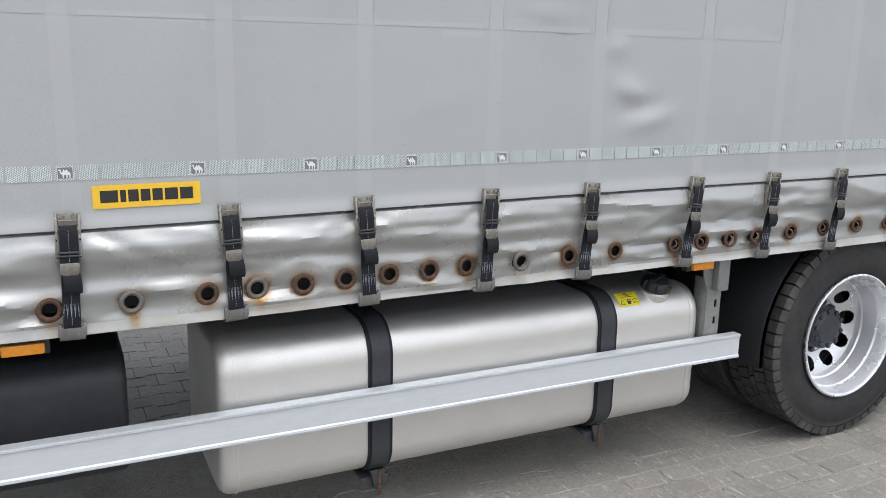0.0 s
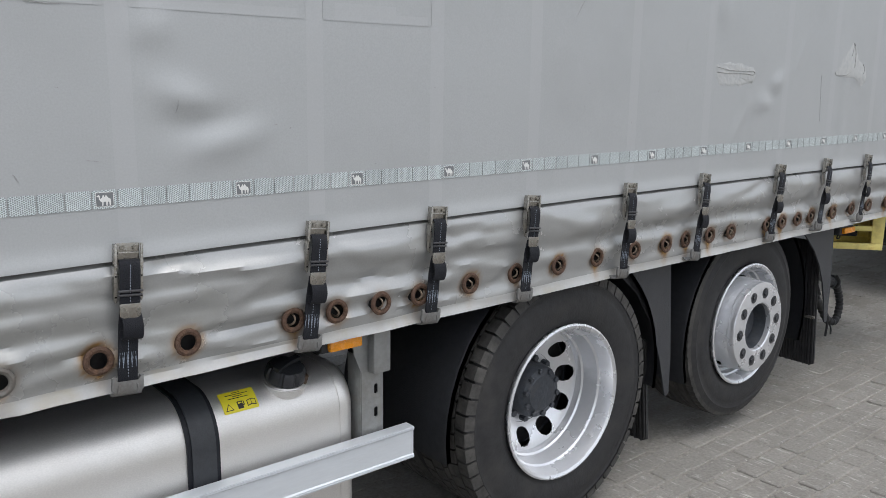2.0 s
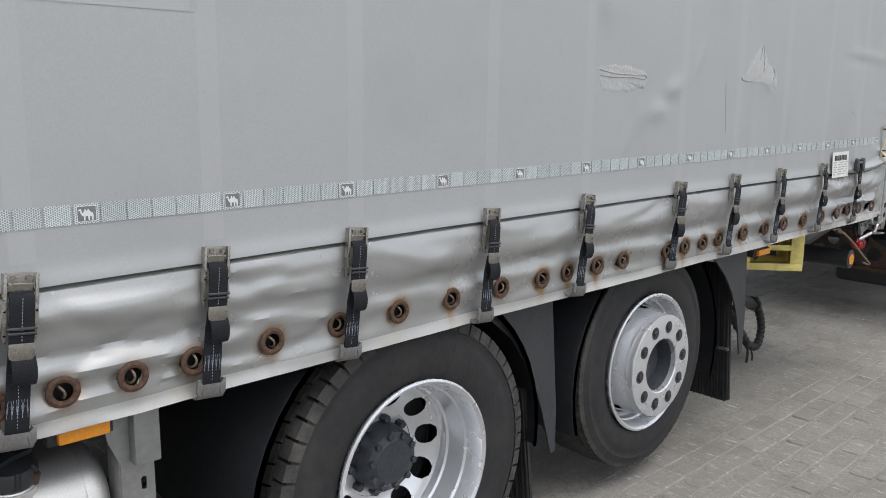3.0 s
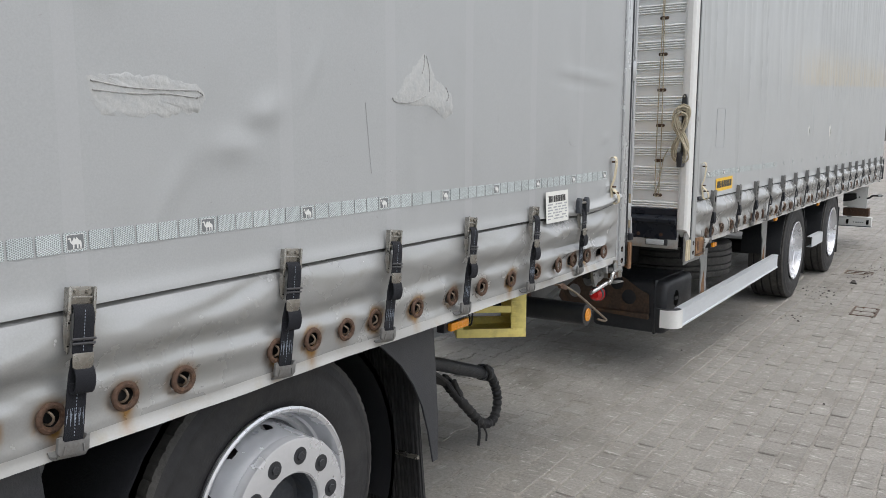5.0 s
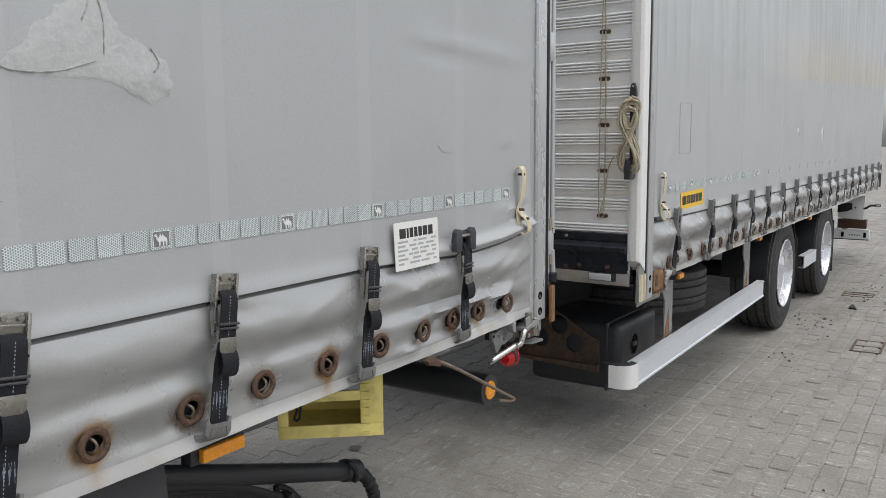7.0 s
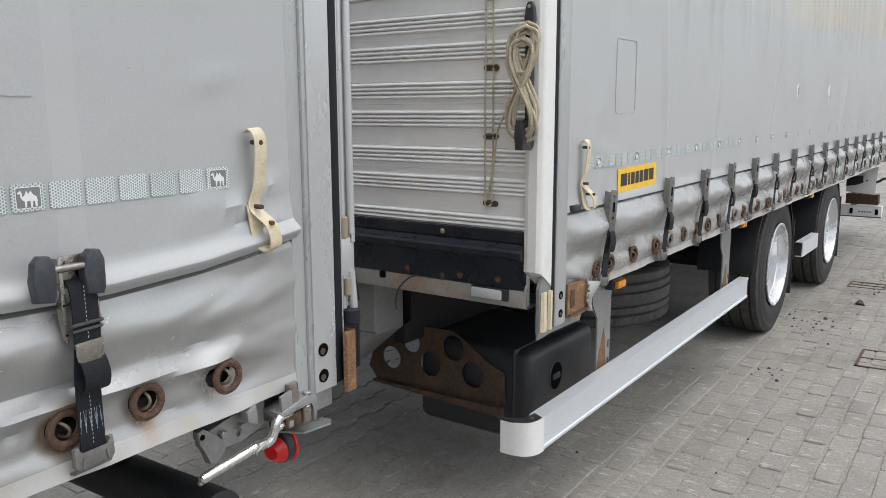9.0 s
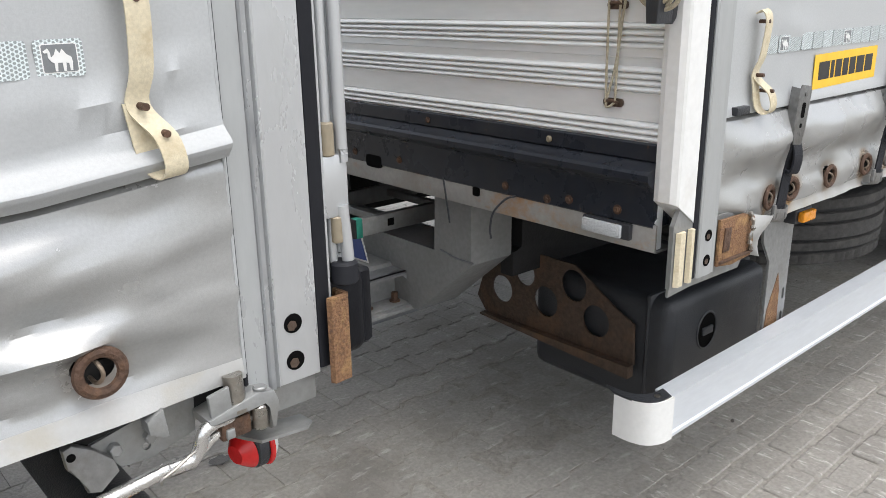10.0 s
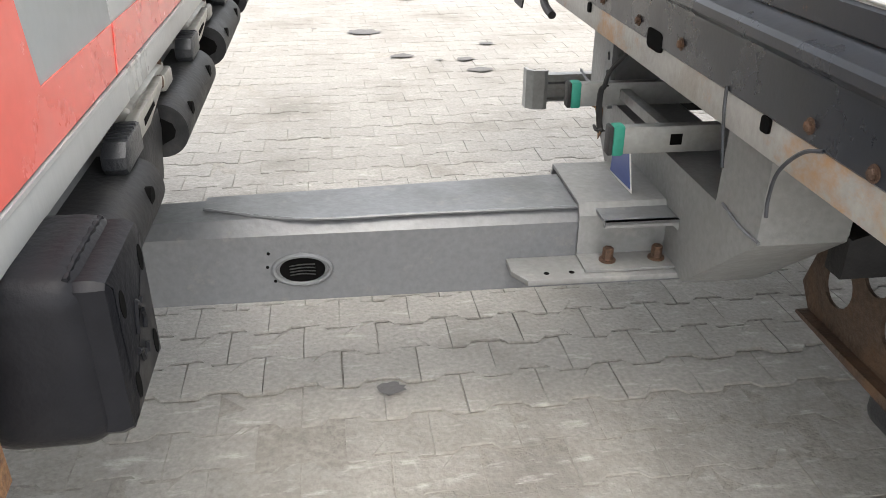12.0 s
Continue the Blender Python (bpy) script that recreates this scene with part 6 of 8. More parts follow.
def door_lock(y):
    """A folding lock handle lying along the rear sill; y is where its grip begins."""
    b = part("door_lock", prism([(7.285, 1.078), (7.3060, 1.078), (7.3200, 1.066), (7.3200, 1.044), (7.3080, 1.030), (7.285, 1.030)], "y", y + 0.12, y + 0.36, bevel=0.005), ALLOY, truck, "pale cast door lock")
    part("lock_plate", prism([(y + 0.10, 1.070), (y + 0.27, 1.072), (y + 0.30, 1.084), (y + 0.12, 1.086)], "x", 7.3000, 7.3120, bevel=0.002), GALV, b, "grey lock plate")
    part("lock_handle", prism([(y + 0.05, 1.030), (y + 0.16, 1.034), (y + 0.27, 1.052), (y + 0.28, 1.066), (y + 0.22, 1.064), (y + 0.05, 1.058)], "x", 7.3160, 7.3320, bevel=0.003), ALLOY, b, "pale cast lock handle")
    part("handle_slot", prism([(y + 0.13, 1.041), (y + 0.20, 1.047), (y + 0.20, 1.053), (y + 0.13, 1.050)], "x", 7.3315, 7.3326), HOLE_SHADE, b, "near-black plate for a slot", False)
    grip = part("lock_grip", prism([(y, 1.026), (y + 0.085, 1.026), (y + 0.085, 1.062), (y + 0.01, 1.062), (y - 0.006, 1.048), (y - 0.006, 1.034)], "x", 7.3080, 7.3380, bevel=0.006), PLASTIC, b, "black ribbed grip")
    for k in range(5):
        part("grip_rib", box(7.3100, 7.3360, y + 0.020 + 0.012 * k, y + 0.025 + 0.012 * k, 1.0615, 1.0645), PLASTIC, grip)
    part("lock_cam", rod((7.3060, y + 0.345, 1.030), (7.3060, y + 0.345, 1.084), 0.014, 16), RUST, b, "rusty cam")
    part("lock_rivet", rod((7.3160, y + 0.30, 1.052), (7.3270, y + 0.30, 1.052), 0.010, 12, bevel=0.002), RUST, b, "rusty rivet")
    part("lock_knuckle", box(7.3080, 7.3280, y + 0.315, y + 0.375, 1.032, 1.058, 0.005), ALLOY, b)


for y in (0.405, 0.93, 1.46, 1.99):
    door_lock(y)
part("flap", prism([(0.50, 1.02), (0.52, 0.945), (0.62, 0.936), (0.655, 1.0), (0.65, 1.03)], "x", 7.318, 7.326, bevel=0.002), RUBBER, truck, "black rubber flap")
# lock mechanism under the curtain's end
lm = holed_plate([(6.915, 0.948), (6.955, 0.957), (7.002, 0.967), (7.065, 0.968), (7.062, 0.915), (6.995, 0.898), (6.953, 0.901), (6.937, 0.922)], [(6.99, 0.918, 0.006)], "y", 0.030, 0.036, truck, "curtain_lock", GALV, "grey steel curtain lock with handle")
part("swing_arm", prism([(6.878, 0.962), (6.890, 0.966), (6.915, 0.950), (6.940, 0.925), (6.945, 0.905), (6.918, 0.884), (6.901, 0.890), (6.897, 0.914), (6.881, 0.932)], "y", 0.014, 0.030, bevel=0.003), HOOK, lm, "dull grey swing arm")
part("arm_hole", rod((6.887, 0.0132, 0.950), (6.887, 0.02, 0.950), 0.006, 12), HOLE_SHADE, lm, "", False)
part("lock_handle", rod((6.880, 0.020, 0.862), (7.020, -0.010, 0.897), 0.0105, 14, bevel=0.004), CHROME, lm, "bright steel handle tube")
part("handle_stay", rod((6.884, 0.030, 0.850), (6.99, 0.004, 0.882), 0.0060, 10, bevel=0.002), CHROME, lm, "bright rod beside the handle")
part("lock_lever", hose([(7.0, -0.014, 0.896), (7.034, -0.014, 0.896), (7.046, -0.016, 0.912), (7.052, -0.018, 0.932), (7.068, -0.016, 0.940), (7.10, -0.008, 0.936)], 0.010, 12, 6), CHROME, lm, "bright bent lever")
part("lock_lever", hose([(7.01, -0.004, 0.890), (7.05, -0.004, 0.897), (7.07, -0.006, 0.912), (7.11, -0.006, 0.922), (7.155, -0.006, 0.918)], 0.007, 10, 6), CHROME, lm, "second bent lever")
part("wire_clip", hose([(7.035, -0.026, 0.915), (7.02, -0.030, 0.912), (7.0, -0.034, 0.905), (6.982, -0.034, 0.898), (6.98, -0.034, 0.890)], 0.0022, 6, 6), STEEL, lm, "thin wire clip")
part("lock_yoke", prism([(7.060, 0.950), (7.14, 0.968), (7.165, 0.962), (7.172, 0.942), (7.164, 0.902), (7.155, 0.902), (7.158, 0.938), (7.150, 0.950), (7.060, 0.938)], "y", -0.026, 0.03, bevel=0.003), GALV, lm, "grey lock yoke")
part("yoke_pin", rod((7.143, -0.014, 0.905), (7.143, -0.014, 0.945), 0.013, 16, bevel=0.003), STEEL, lm, "bright pin")
part("pin_head", rod((7.146, -0.016, 0.966), (7.146, -0.016, 0.973), 0.010, 14, bevel=0.002), GALV, lm)
part("yoke_block", box(7.080, 7.128, -0.018, 0.02, 0.905, 0.936, 0.004), RUST, lm, "rusty block")
part("block_screw", box(7.086, 7.100, -0.022, -0.014, 0.908, 0.924, 0.003), GALV, lm)
part("curtain_tube", rod((7.110, -0.010, 0.946), (7.110, -0.006, 1.0), 0.0145, 20), STEEL, lm, "steel tensioner tube")
part("tube_collar", rod((7.110, -0.010, 0.946), (7.110, -0.010, 0.951), 0.018, 18), STEEL, lm)
part("lock_stop", prism([(7.064, 0.984), (7.096, 0.990), (7.098, 0.954), (7.070, 0.944), (7.066, 0.948)], "y", -0.022, -0.014, bevel=0.001), GALV, lm, "pale flat stop")
part("lock_stop", prism([(6.980, 0.975), (7.004, 0.985), (7.008, 0.944), (7.001, 0.944), (6.982, 0.955)], "y", -0.012, 0.014, bevel=0.001), GALV, lm, "pale flat stop")
for x, z in ((6.945, 0.934), (6.994, 0.934)):
    part("bolt_head", rod((x, 0.016, z), (x, 0.032, z), 0.009, 6, bevel=0.002), GALV, lm)
part("lock_rail", box(6.90, 7.16, 0.036, 0.06, 0.93, 0.99, 0.003), BLACK, lm, "dirty dark rail")
part("tab", prism([(7.12, 0.06), (7.15, 0.0), (7.225, -0.012), (7.240, 0.0), (7.238, 0.03)], "z", 0.868, 0.873), GALV, lm, "dull flat tab", False)
lamp = part("end_outline_lamp", rod((7.190, 0.130, 0.790), (7.214, 0.130, 0.790), 0.040, 24, bevel=0.004), PLASTIC, truck, "round end-outline lamp on a short arm")
part("lens", rod((7.190, 0.128, 0.790), (7.162, 0.121, 0.788), 0.035, 24, r2=0.026, bevel=0.009), REDLENS, lamp, "red lens")
part("rear_lens", rod((7.214, 0.130, 0.790), (7.232, 0.132, 0.790), 0.037, 24, r2=0.033, bevel=0.005), WHITE, lamp, "white lens")
part("lens_rim", torus((7.218, 0.130, 0.790), (1, 0, 0), 0.038, 0.005, 28, 8), REDLENS, lamp, "red rim")
part("lamp_arm", hose([(7.20, 0.145, 0.82), (7.205, 0.16, 0.88), (7.21, 0.17, 0.95)], 0.010, 8, 5), RUBBER, lamp)
ub = part("underrun_bar", rod((6.98, 0.085, 0.720), (6.98, 2.46, 0.720), 0.058, 28, bevel=0.002), PLASTIC, truck, "black round underrun bar")
part("reflector", rod((6.98, 0.086, 0.720), (6.98, 0.078, 0.720), 0.035, 28, bevel=0.003), AMBER, ub, "round amber reflector")
for y in (0.8, 1.75):
    part("underrun_bracket", box(6.95, 7.05, y, y + 0.02, 0.70, 0.98, 0.003), BLACK, ub)
part("rusty_stay", hose([(6.455, 0.020, 0.968), (6.50, -0.015, 0.955), (6.63, -0.030, 0.888), (6.80, -0.031, 0.797), (6.945, -0.030, 0.720), (6.952, -0.030, 0.712), (6.935, -0.028, 0.711), (6.860, -0.024, 0.733)], 0.0058, 8, 6), RUSTWIRE, truck, "rusty bent stay rod")
part("stay_lug", prism([(6.43, 0.972), (6.475, 0.975), (6.515, 0.952), (6.50, 0.938), (6.468, 0.952), (6.44, 0.956)], "y", -0.020, -0.004, bevel=0.003), RUST, truck, "rusty lug at the hem")


def webbing_loop(root, x, z1, z0, y, dx):
    bm = ribbon([(x, y - 0.002, z1), (x + 0.004, y - 0.016, z1 + 0.006), (x + 0.012, y - 0.024, z1 - 0.02), (x + 0.012, y - 0.016, z1 - 0.10), (x + 0.006, y - 0.006, z1 - 0.145),
                 (x + 0.015 + dx, y - 0.03, z0 + 0.05), (x + 0.022 + dx, y - 0.034, z0 + 0.012), (x + 0.016 + dx, y - 0.02, z0), (x + 0.006 + dx * 0.6, y - 0.008, z0 + 0.02), (x + 0.002, y - 0.005, z1 - 0.14)], 0.030, 0.0025, (1, 0, 0.1), 5)
    s = part("grab_loop", bm, CREAM, root, "cream webbing grab loop")
    for zz, xx in ((z1 - 0.02, x + 0.012), (z1 - 0.145, x + 0.008), (z0 + 0.055, x + 0.014 + dx)):
        part("rivet", rod((xx, y - 0.036 if zz < z1 - 0.15 else y - 0.026, zz), (xx, y, zz), 0.0048, 12), RUST, s)


webbing_loop(t_curtain, 7.016, 1.535, 1.302, -0.006, 0.012)

part("curtain_edge", rod((7.134, 0.001, 0.99), (7.134, 0.003, 3.7), 0.003, 8), TARP, t_curtain)

# hoses and arm behind the mudguard
arm = part("hose_arm", rod((5.62, 0.48, 0.780), (6.76, 0.57, 0.375), 0.034, 20, bevel=0.006), PLASTIC, truck, "black tubular arm")
part("arm_head", rod((6.70, 0.565, 0.40), (6.79, 0.573, 0.368), 0.044, 18, bevel=0.010), PLASTIC, arm)
part("arm_clip", hose([(6.70, 0.53, 0.44), (6.72, 0.515, 0.40), (6.73, 0.53, 0.36), (6.76, 0.57, 0.345)], 0.010, 8, 4, wobble=0.2), RUBBER, arm, "black clip round the arm")
bm = hose([(6.77, 0.57, 0.38), (6.86, 0.575, 0.30), (6.895, 0.57, 0.19), (6.83, 0.56, 0.095), (6.71, 0.56, 0.115), (6.56, 0.55, 0.235), (6.40, 0.55, 0.385), (6.36, 0.55, 0.43)], 0.025, 12, 10, wobble=0.16)
part("taped_hose", bm, RUBBER, arm, "taped black hose bundle")
bm = bmesh.new()
for k in range(5):
    hose([(5.62, 0.46 + 0.02 * k, 0.75 - 0.022 * k), (5.95, 0.49 + 0.014 * k, 0.635 - 0.016 * k), (6.2, 0.52 + 0.010 * k, 0.525 - 0.008 * k), (6.40, 0.54 + 0.005 * k, 0.40)], 0.012, 8, 6, bm)
hose([(6.36, 0.51, 0.45), (6.40, 0.50, 0.37), (6.45, 0.53, 0.36), (6.43, 0.58, 0.42), (6.36, 0.57, 0.46), (6.34, 0.52, 0.42), (6.42, 0.505, 0.33)], 0.012, 8, 6, bm)
part("air_hose", bm, RUBBER, arm, "loose black air hoses")
bm = hose([(6.62, 0.53, 0.17), (6.64, 0.53, 0.09), (6.63, 0.53, 0.02)], 0.008, 6, 4)
hose([(6.70, 0.54, 0.10), (6.73, 0.54, 0.05), (6.71, 0.53, 0.02)], 0.006, 6, 4, bm)
part("tape_end", bm, RUBBER, arm)

# ---------------------------------------------------------------- yellow crate under the floor
crate = thing("plastic_crate", "yellow plastic crate wired under the truck floor", "crate", pose(6.42, 0.36, 0.710, 0, 0, -50))
def crate_side(y0, y1, name):
    bm = box(-0.205, 0.205, y0, y1, 0.0, 0.042, 0.003)
    box(-0.205, -0.165, y0, y1, 0.042, 0.26, 0.002, bm)
    box(0.115, 0.205, y0, y1, 0.042, 0.26, 0.002, bm)
    box(-0.165, 0.115, y0, y1, 0.118, 0.150, 0.002, bm)
    box(-0.165, 0.115, y0, y1, 0.205, 0.26, 0.002, bm)
    for k in range(9):
        box(0.118, 0.150, y0 - 0.006, y0 + 0.002, 0.012 + k * 0.026, 0.016 + k * 0.026, 0.0, bm)
    return part(name, bm, CRATE, crate)


crate_side(-0.135, -0.123, "front_side"), crate_side(0.123, 0.135, "back_side")
part("end_side", box(-0.205, -0.195, -0.12, 0.12, 0.0, 0.26, 0.002), CRATE, crate)
part("end_side", box(0.195, 0.205, -0.12, 0.12, 0.0, 0.26, 0.002), CRATE, crate)
part("bottom", box(-0.195, 0.195, -0.12, 0.12, 0.0, 0.008), CRATE, crate)
wire = part("wire_hook", hose([(-0.20, -0.14, 0.12), (-0.15, -0.145, 0.125), (-0.13, -0.148, 0.10), (-0.14, -0.148, 0.07), (-0.12, -0.148, 0.075), (-0.115, -0.146, 0.15), (-0.13, -0.14, 0.24)], 0.005, 6, 5), BLACK, crate, "black bent wire")
for piece in crate.children:
    for v in piece.data.vertices:
        v.co.x *= 0.80

# ---------------------------------------------------------------- trailer
trailer = thing("trailer", "grey curtain-sided drawbar trailer with corrugated front wall", "trailer", pose(8.2, 0.0, 0.0, 0, 0, -1.4))
L0, L1, WIDE = 0.185, 9.25, 2.68
R_STRAPS = [0.552, 1.165, 1.662, 2.105, 2.57, 3.05, 3.56, 4.09, 4.61, 5.09, 5.54, 6.06, 6.56, 7.10, 7.66, 8.24, 8.85]
R_HOLES_X = [0.470, 0.603, 0.832, 1.072, 1.252, 1.44, 1.636, 1.80, 1.98, 2.25, 2.42, 2.72, 2.92, 3.25, 3.42, 3.75, 3.92, 4.28, 4.45, 4.78, 5.25, 5.75, 6.3, 6.8, 7.3, 7.9, 8.5]
R_HOLES = {x: 0.988 + 0.007 * x for x in R_HOLES_X}
R_DENTS = [(3.8, 1.75, 0.05, 0.08, -0.012, 0.3), (4.6, 1.80, 0.04, 0.06, -0.014, 0.0), (6.2, 1.75, 0.05, 0.07, -0.012, 0.4), (0.45, 1.55, 0.05, 0.12, -0.012, -0.5), (0.55, 1.42, 0.12, 0.03, -0.010, -0.2)]
rr = random.Random(21)
for k in range(46):
    x = rr.uniform(0.3, 9)
    R_DENTS.append((x, rr.uniform(1.5, 3.4), rr.uniform(0.02, 0.05), rr.uniform(0.15, 0.6), rr.uniform(-0.030, 0.018), rr.uniform(-0.6, 0.2)))


def r_bottom(x):
    return 0.918 + 0.004 * x - 0.02 * math.exp(-((x - 0.45) / 0.10) ** 2)


r_curtain, r_side = curtain(trailer, L0, L1, 3.75, r_bottom, lambda x: 1.225 + 0.006 * x, R_STRAPS, R_HOLES, R_DENTS, 0.042, "silver-grey tarpaulin side curtain with creased lower edge", 31, step=0.0145, lumpy=1.35, cloth=TARP_PALE, ripple=lambda x: 1.62 + 0.05 * x + 0.25 * max(0.0, 1.6 - x), bands=[(x - 0.010, x + 0.020) for x in (1.21, 2.11, 3.05, 4.09, 5.09, 6.06, 7.1, 8.24)])
eyelets(r_curtain, r_side, R_HOLES, lambda x: int(x * 7) % 7 != 1)
for k, x in enumerate(R_STRAPS):
    strap(trailer, x, 1.274 + 0.012 * min(x, 4) + 0.004 * max(0, x - 4), -0.045 if k < 2 else -0.03, seed=50 + k, kit=STRAP_CLOSED)
reflective_band(r_curtain, r_side, (0.38, 2.35), lambda x: 1.384 + 0.009 * x, 0.052, 0.0603, 6, 0.472)
reflective_band(r_curtain, r_side, (2.5, 9.0), lambda x: 1.388 + 0.0072 * x, 0.052, 0.3618, 1, 0.472)
name_plate(r_curtain, r_side, 0.652, 1.048, 1.262, 1.354, 1.1, "yellow sticker with black block lettering shapes")
bm = bmesh.new()
o = [(0.622, 1.564), (0.788, 1.564), (0.80, 1.576), (0.80, 1.824), (0.788, 1.836), (0.622, 1.836), (0.61, 1.824), (0.61, 1.576)]
for a, b in zip(o, o[1:] + o[:1]):
    rod((a[0], r_side(a[0], a[1]) - 0.001, a[1]), (b[0], r_side(b[0], b[1]) - 0.001, b[1]), 0.0013, 5, bm)
part("pocket_outline", bm, GREYINK, r_curtain, "thin welded pocket outline")
for cx, cz, w, h in ((4.64, 1.70, 0.045, 0.085), (3.61, 1.70, 0.030, 0.050)):
    bm = bmesh.new()
    edge = [(cx + w * (0.8 + 0.35 * math.sin(3 * a)) * math.cos(a), cz + h * (0.85 + 0.25 * math.cos(5 * a)) * math.sin(a)) for a in (k * math.tau / 22 for k in range(22))]
    rings = [[bm.verts.new((cx + (x - cx) * t, r_side(cx + (x - cx) * t, cz + (z - cz) * t) - d, cz + (z - cz) * t)) for x, z in edge] for t, d in ((1.0, 0.0004), (0.7, 0.0022), (0.35, 0.0040))]
    for a, b in zip(rings, rings[1:]):
        for k in range(22):
            bm.faces.new((a[k], a[(k + 1) % 22], b[(k + 1) % 22], b[k]))
    bm.faces.new(rings[-1])
    torn = part("glue_spot", bm, PAPER, r_curtain, "white glue over a torn spot")
    part("tear", hose([(cx + u * w, r_side(cx, cz) - 0.006, cz + v * h) for u, v in ((-0.1, -0.45), (0.12, -0.1), (-0.08, 0.12), (0.15, 0.4))], 0.0035, 6, 4, wobble=0.4), TEAR, torn, "dark torn slit")
webbing_loop(r_curtain, 0.322, 1.466, 1.226, -0.006, 0.03)
part("clip", box(0.245, 0.305, -0.02, 0.0, 1.23, 1.25, 0.003), PLASTIC, r_curtain, "small black clip")

# corner post
prof = [(0.002, 0.058), (-0.004, 0.042), (-0.003, 0.012), (0.006, 0.0), (0.012, -0.004), (0.078, -0.004), (0.083, 0.0), (0.083, 0.058)]
bm = prism(prof, "z", 1.03, 3.76)
for v in bm.verts:
    if v.co.z < 1.04:
        v.co.z = 1.055 - 0.7 * max(0.0, v.co.x)
part("corner_post", bm, WHITE, trailer, "off-white corner post with scuffs", False)
part("post_foot", prism([(0.004, 0.848), (0.082, 0.848), (0.082, 1.05), (0.03, 1.05), (0.004, 1.0)], "y", 0.000, 0.012), GALV, trailer, "", False)
for x, w in ((0.028, 0.016), (0.070, 0.010)):
    part("foot_rib", prism([(x - w, -0.002), (x - w * 0.6, -0.012), (x + w * 0.6, -0.012), (x + w, -0.002)], "z", 0.853, 0.985), CREAM, trailer, "cream plastic rib", False)
part("door_seal", box(0.083, 0.104, -0.003, 0.06, 0.853, 3.75, 0.003), SEAL, trailer, "black rubber seal")
part("post_panel", prism([(0.104, -0.005), (0.108, -0.009), (0.160, -0.009), (0.164, -0.004), (0.178, -0.007), (0.184, 0.004), (0.184, 0.05), (0.104, 0.05)], "z", 0.854, 3.75), POST, trailer, "pale aluminium post panel", False)
for z in (0.956, 0.893):
    h = part("post_hole", rod((0.140, -0.0102, z), (0.140, 0.0, z), 0.0145, 24), HOLE_SHADE, trailer, "bolt recess shade as a near-black disc", False)
    part("rusty_bolt", rod((0.138, -0.0112, z - 0.002), (0.138, -0.004, z - 0.002), 0.0075, 6), RUST_DARK, h)
part("sill_plate", prism([(0.008, 0.826), (0.10, 0.832), (0.322, 0.829), (0.337, 0.851), (0.34, 0.99), (0.185, 0.99), (0.185, 0.853), (0.104, 0.853), (0.104, 0.846), (0.008, 0.846)], "y", 0.006, 0.012), GALV, trailer, "dull grey sill plate", False)
rp = part("rusty_plate", prism([(0.186, 0.866), (0.25, 0.858), (0.345, 0.862), (0.352, 0.90), (0.35, 0.967), (0.30, 0.982), (0.186, 0.985)], "y", -0.014, -0.004, bevel=0.003), RUST_BRIGHT, trailer, "rusty lock plate with chain")
part("plate_ledge", box(0.19, 0.345, -0.020, -0.012, 0.872, 0.880, 0.002), RUST, rp)
part("plate_tab", prism([(0.20, 0.90), (0.23, 0.90), (0.235, 0.96), (0.205, 0.962)], "y", -0.018, -0.013, bevel=0.002), RUST, rp)
part("chain", hose([(0.315, -0.018, 0.985), (0.325, -0.024, 0.95), (0.318, -0.022, 0.91), (0.335, -0.020, 0.88)], 0.005, 6, 5, wobble=0.5), STEEL, rp, "grey chain")
bm = bmesh.new()
rows_ = []
for t in range(13):
    f = t / 12
    left = lerp([(0, 0.345), (0.45, 0.335), (1.0, 0.402)], f)
    right = lerp([(0, 0.47), (0.45, 0.436), (1.0, 0.412)], f)
    zl, zr = 0.972 - 0.126 * f, 0.950 - 0.104 * f
    rows_.append([bm.verts.new((left + (right - left) * u, -0.016 - 0.026 * math.sin(math.pi * u) * (1 - 0.5 * f) - 0.008 * math.sin(5 * f + 2 * u), zl + (zr - zl) * u)) for u in (0, 0.17, 0.33, 0.5, 0.67, 0.83, 1.0)])
for u_, v_ in zip(rows_, rows_[1:]):
    for k in range(6):
        bm.faces.new((u_[k], u_[k + 1], v_[k + 1], v_[k]))
part("torn_corner", bm, TARP_HEM, r_curtain, "torn hanging corner of the hem")

# front wall of ribbed planks
PX_ = 0.032


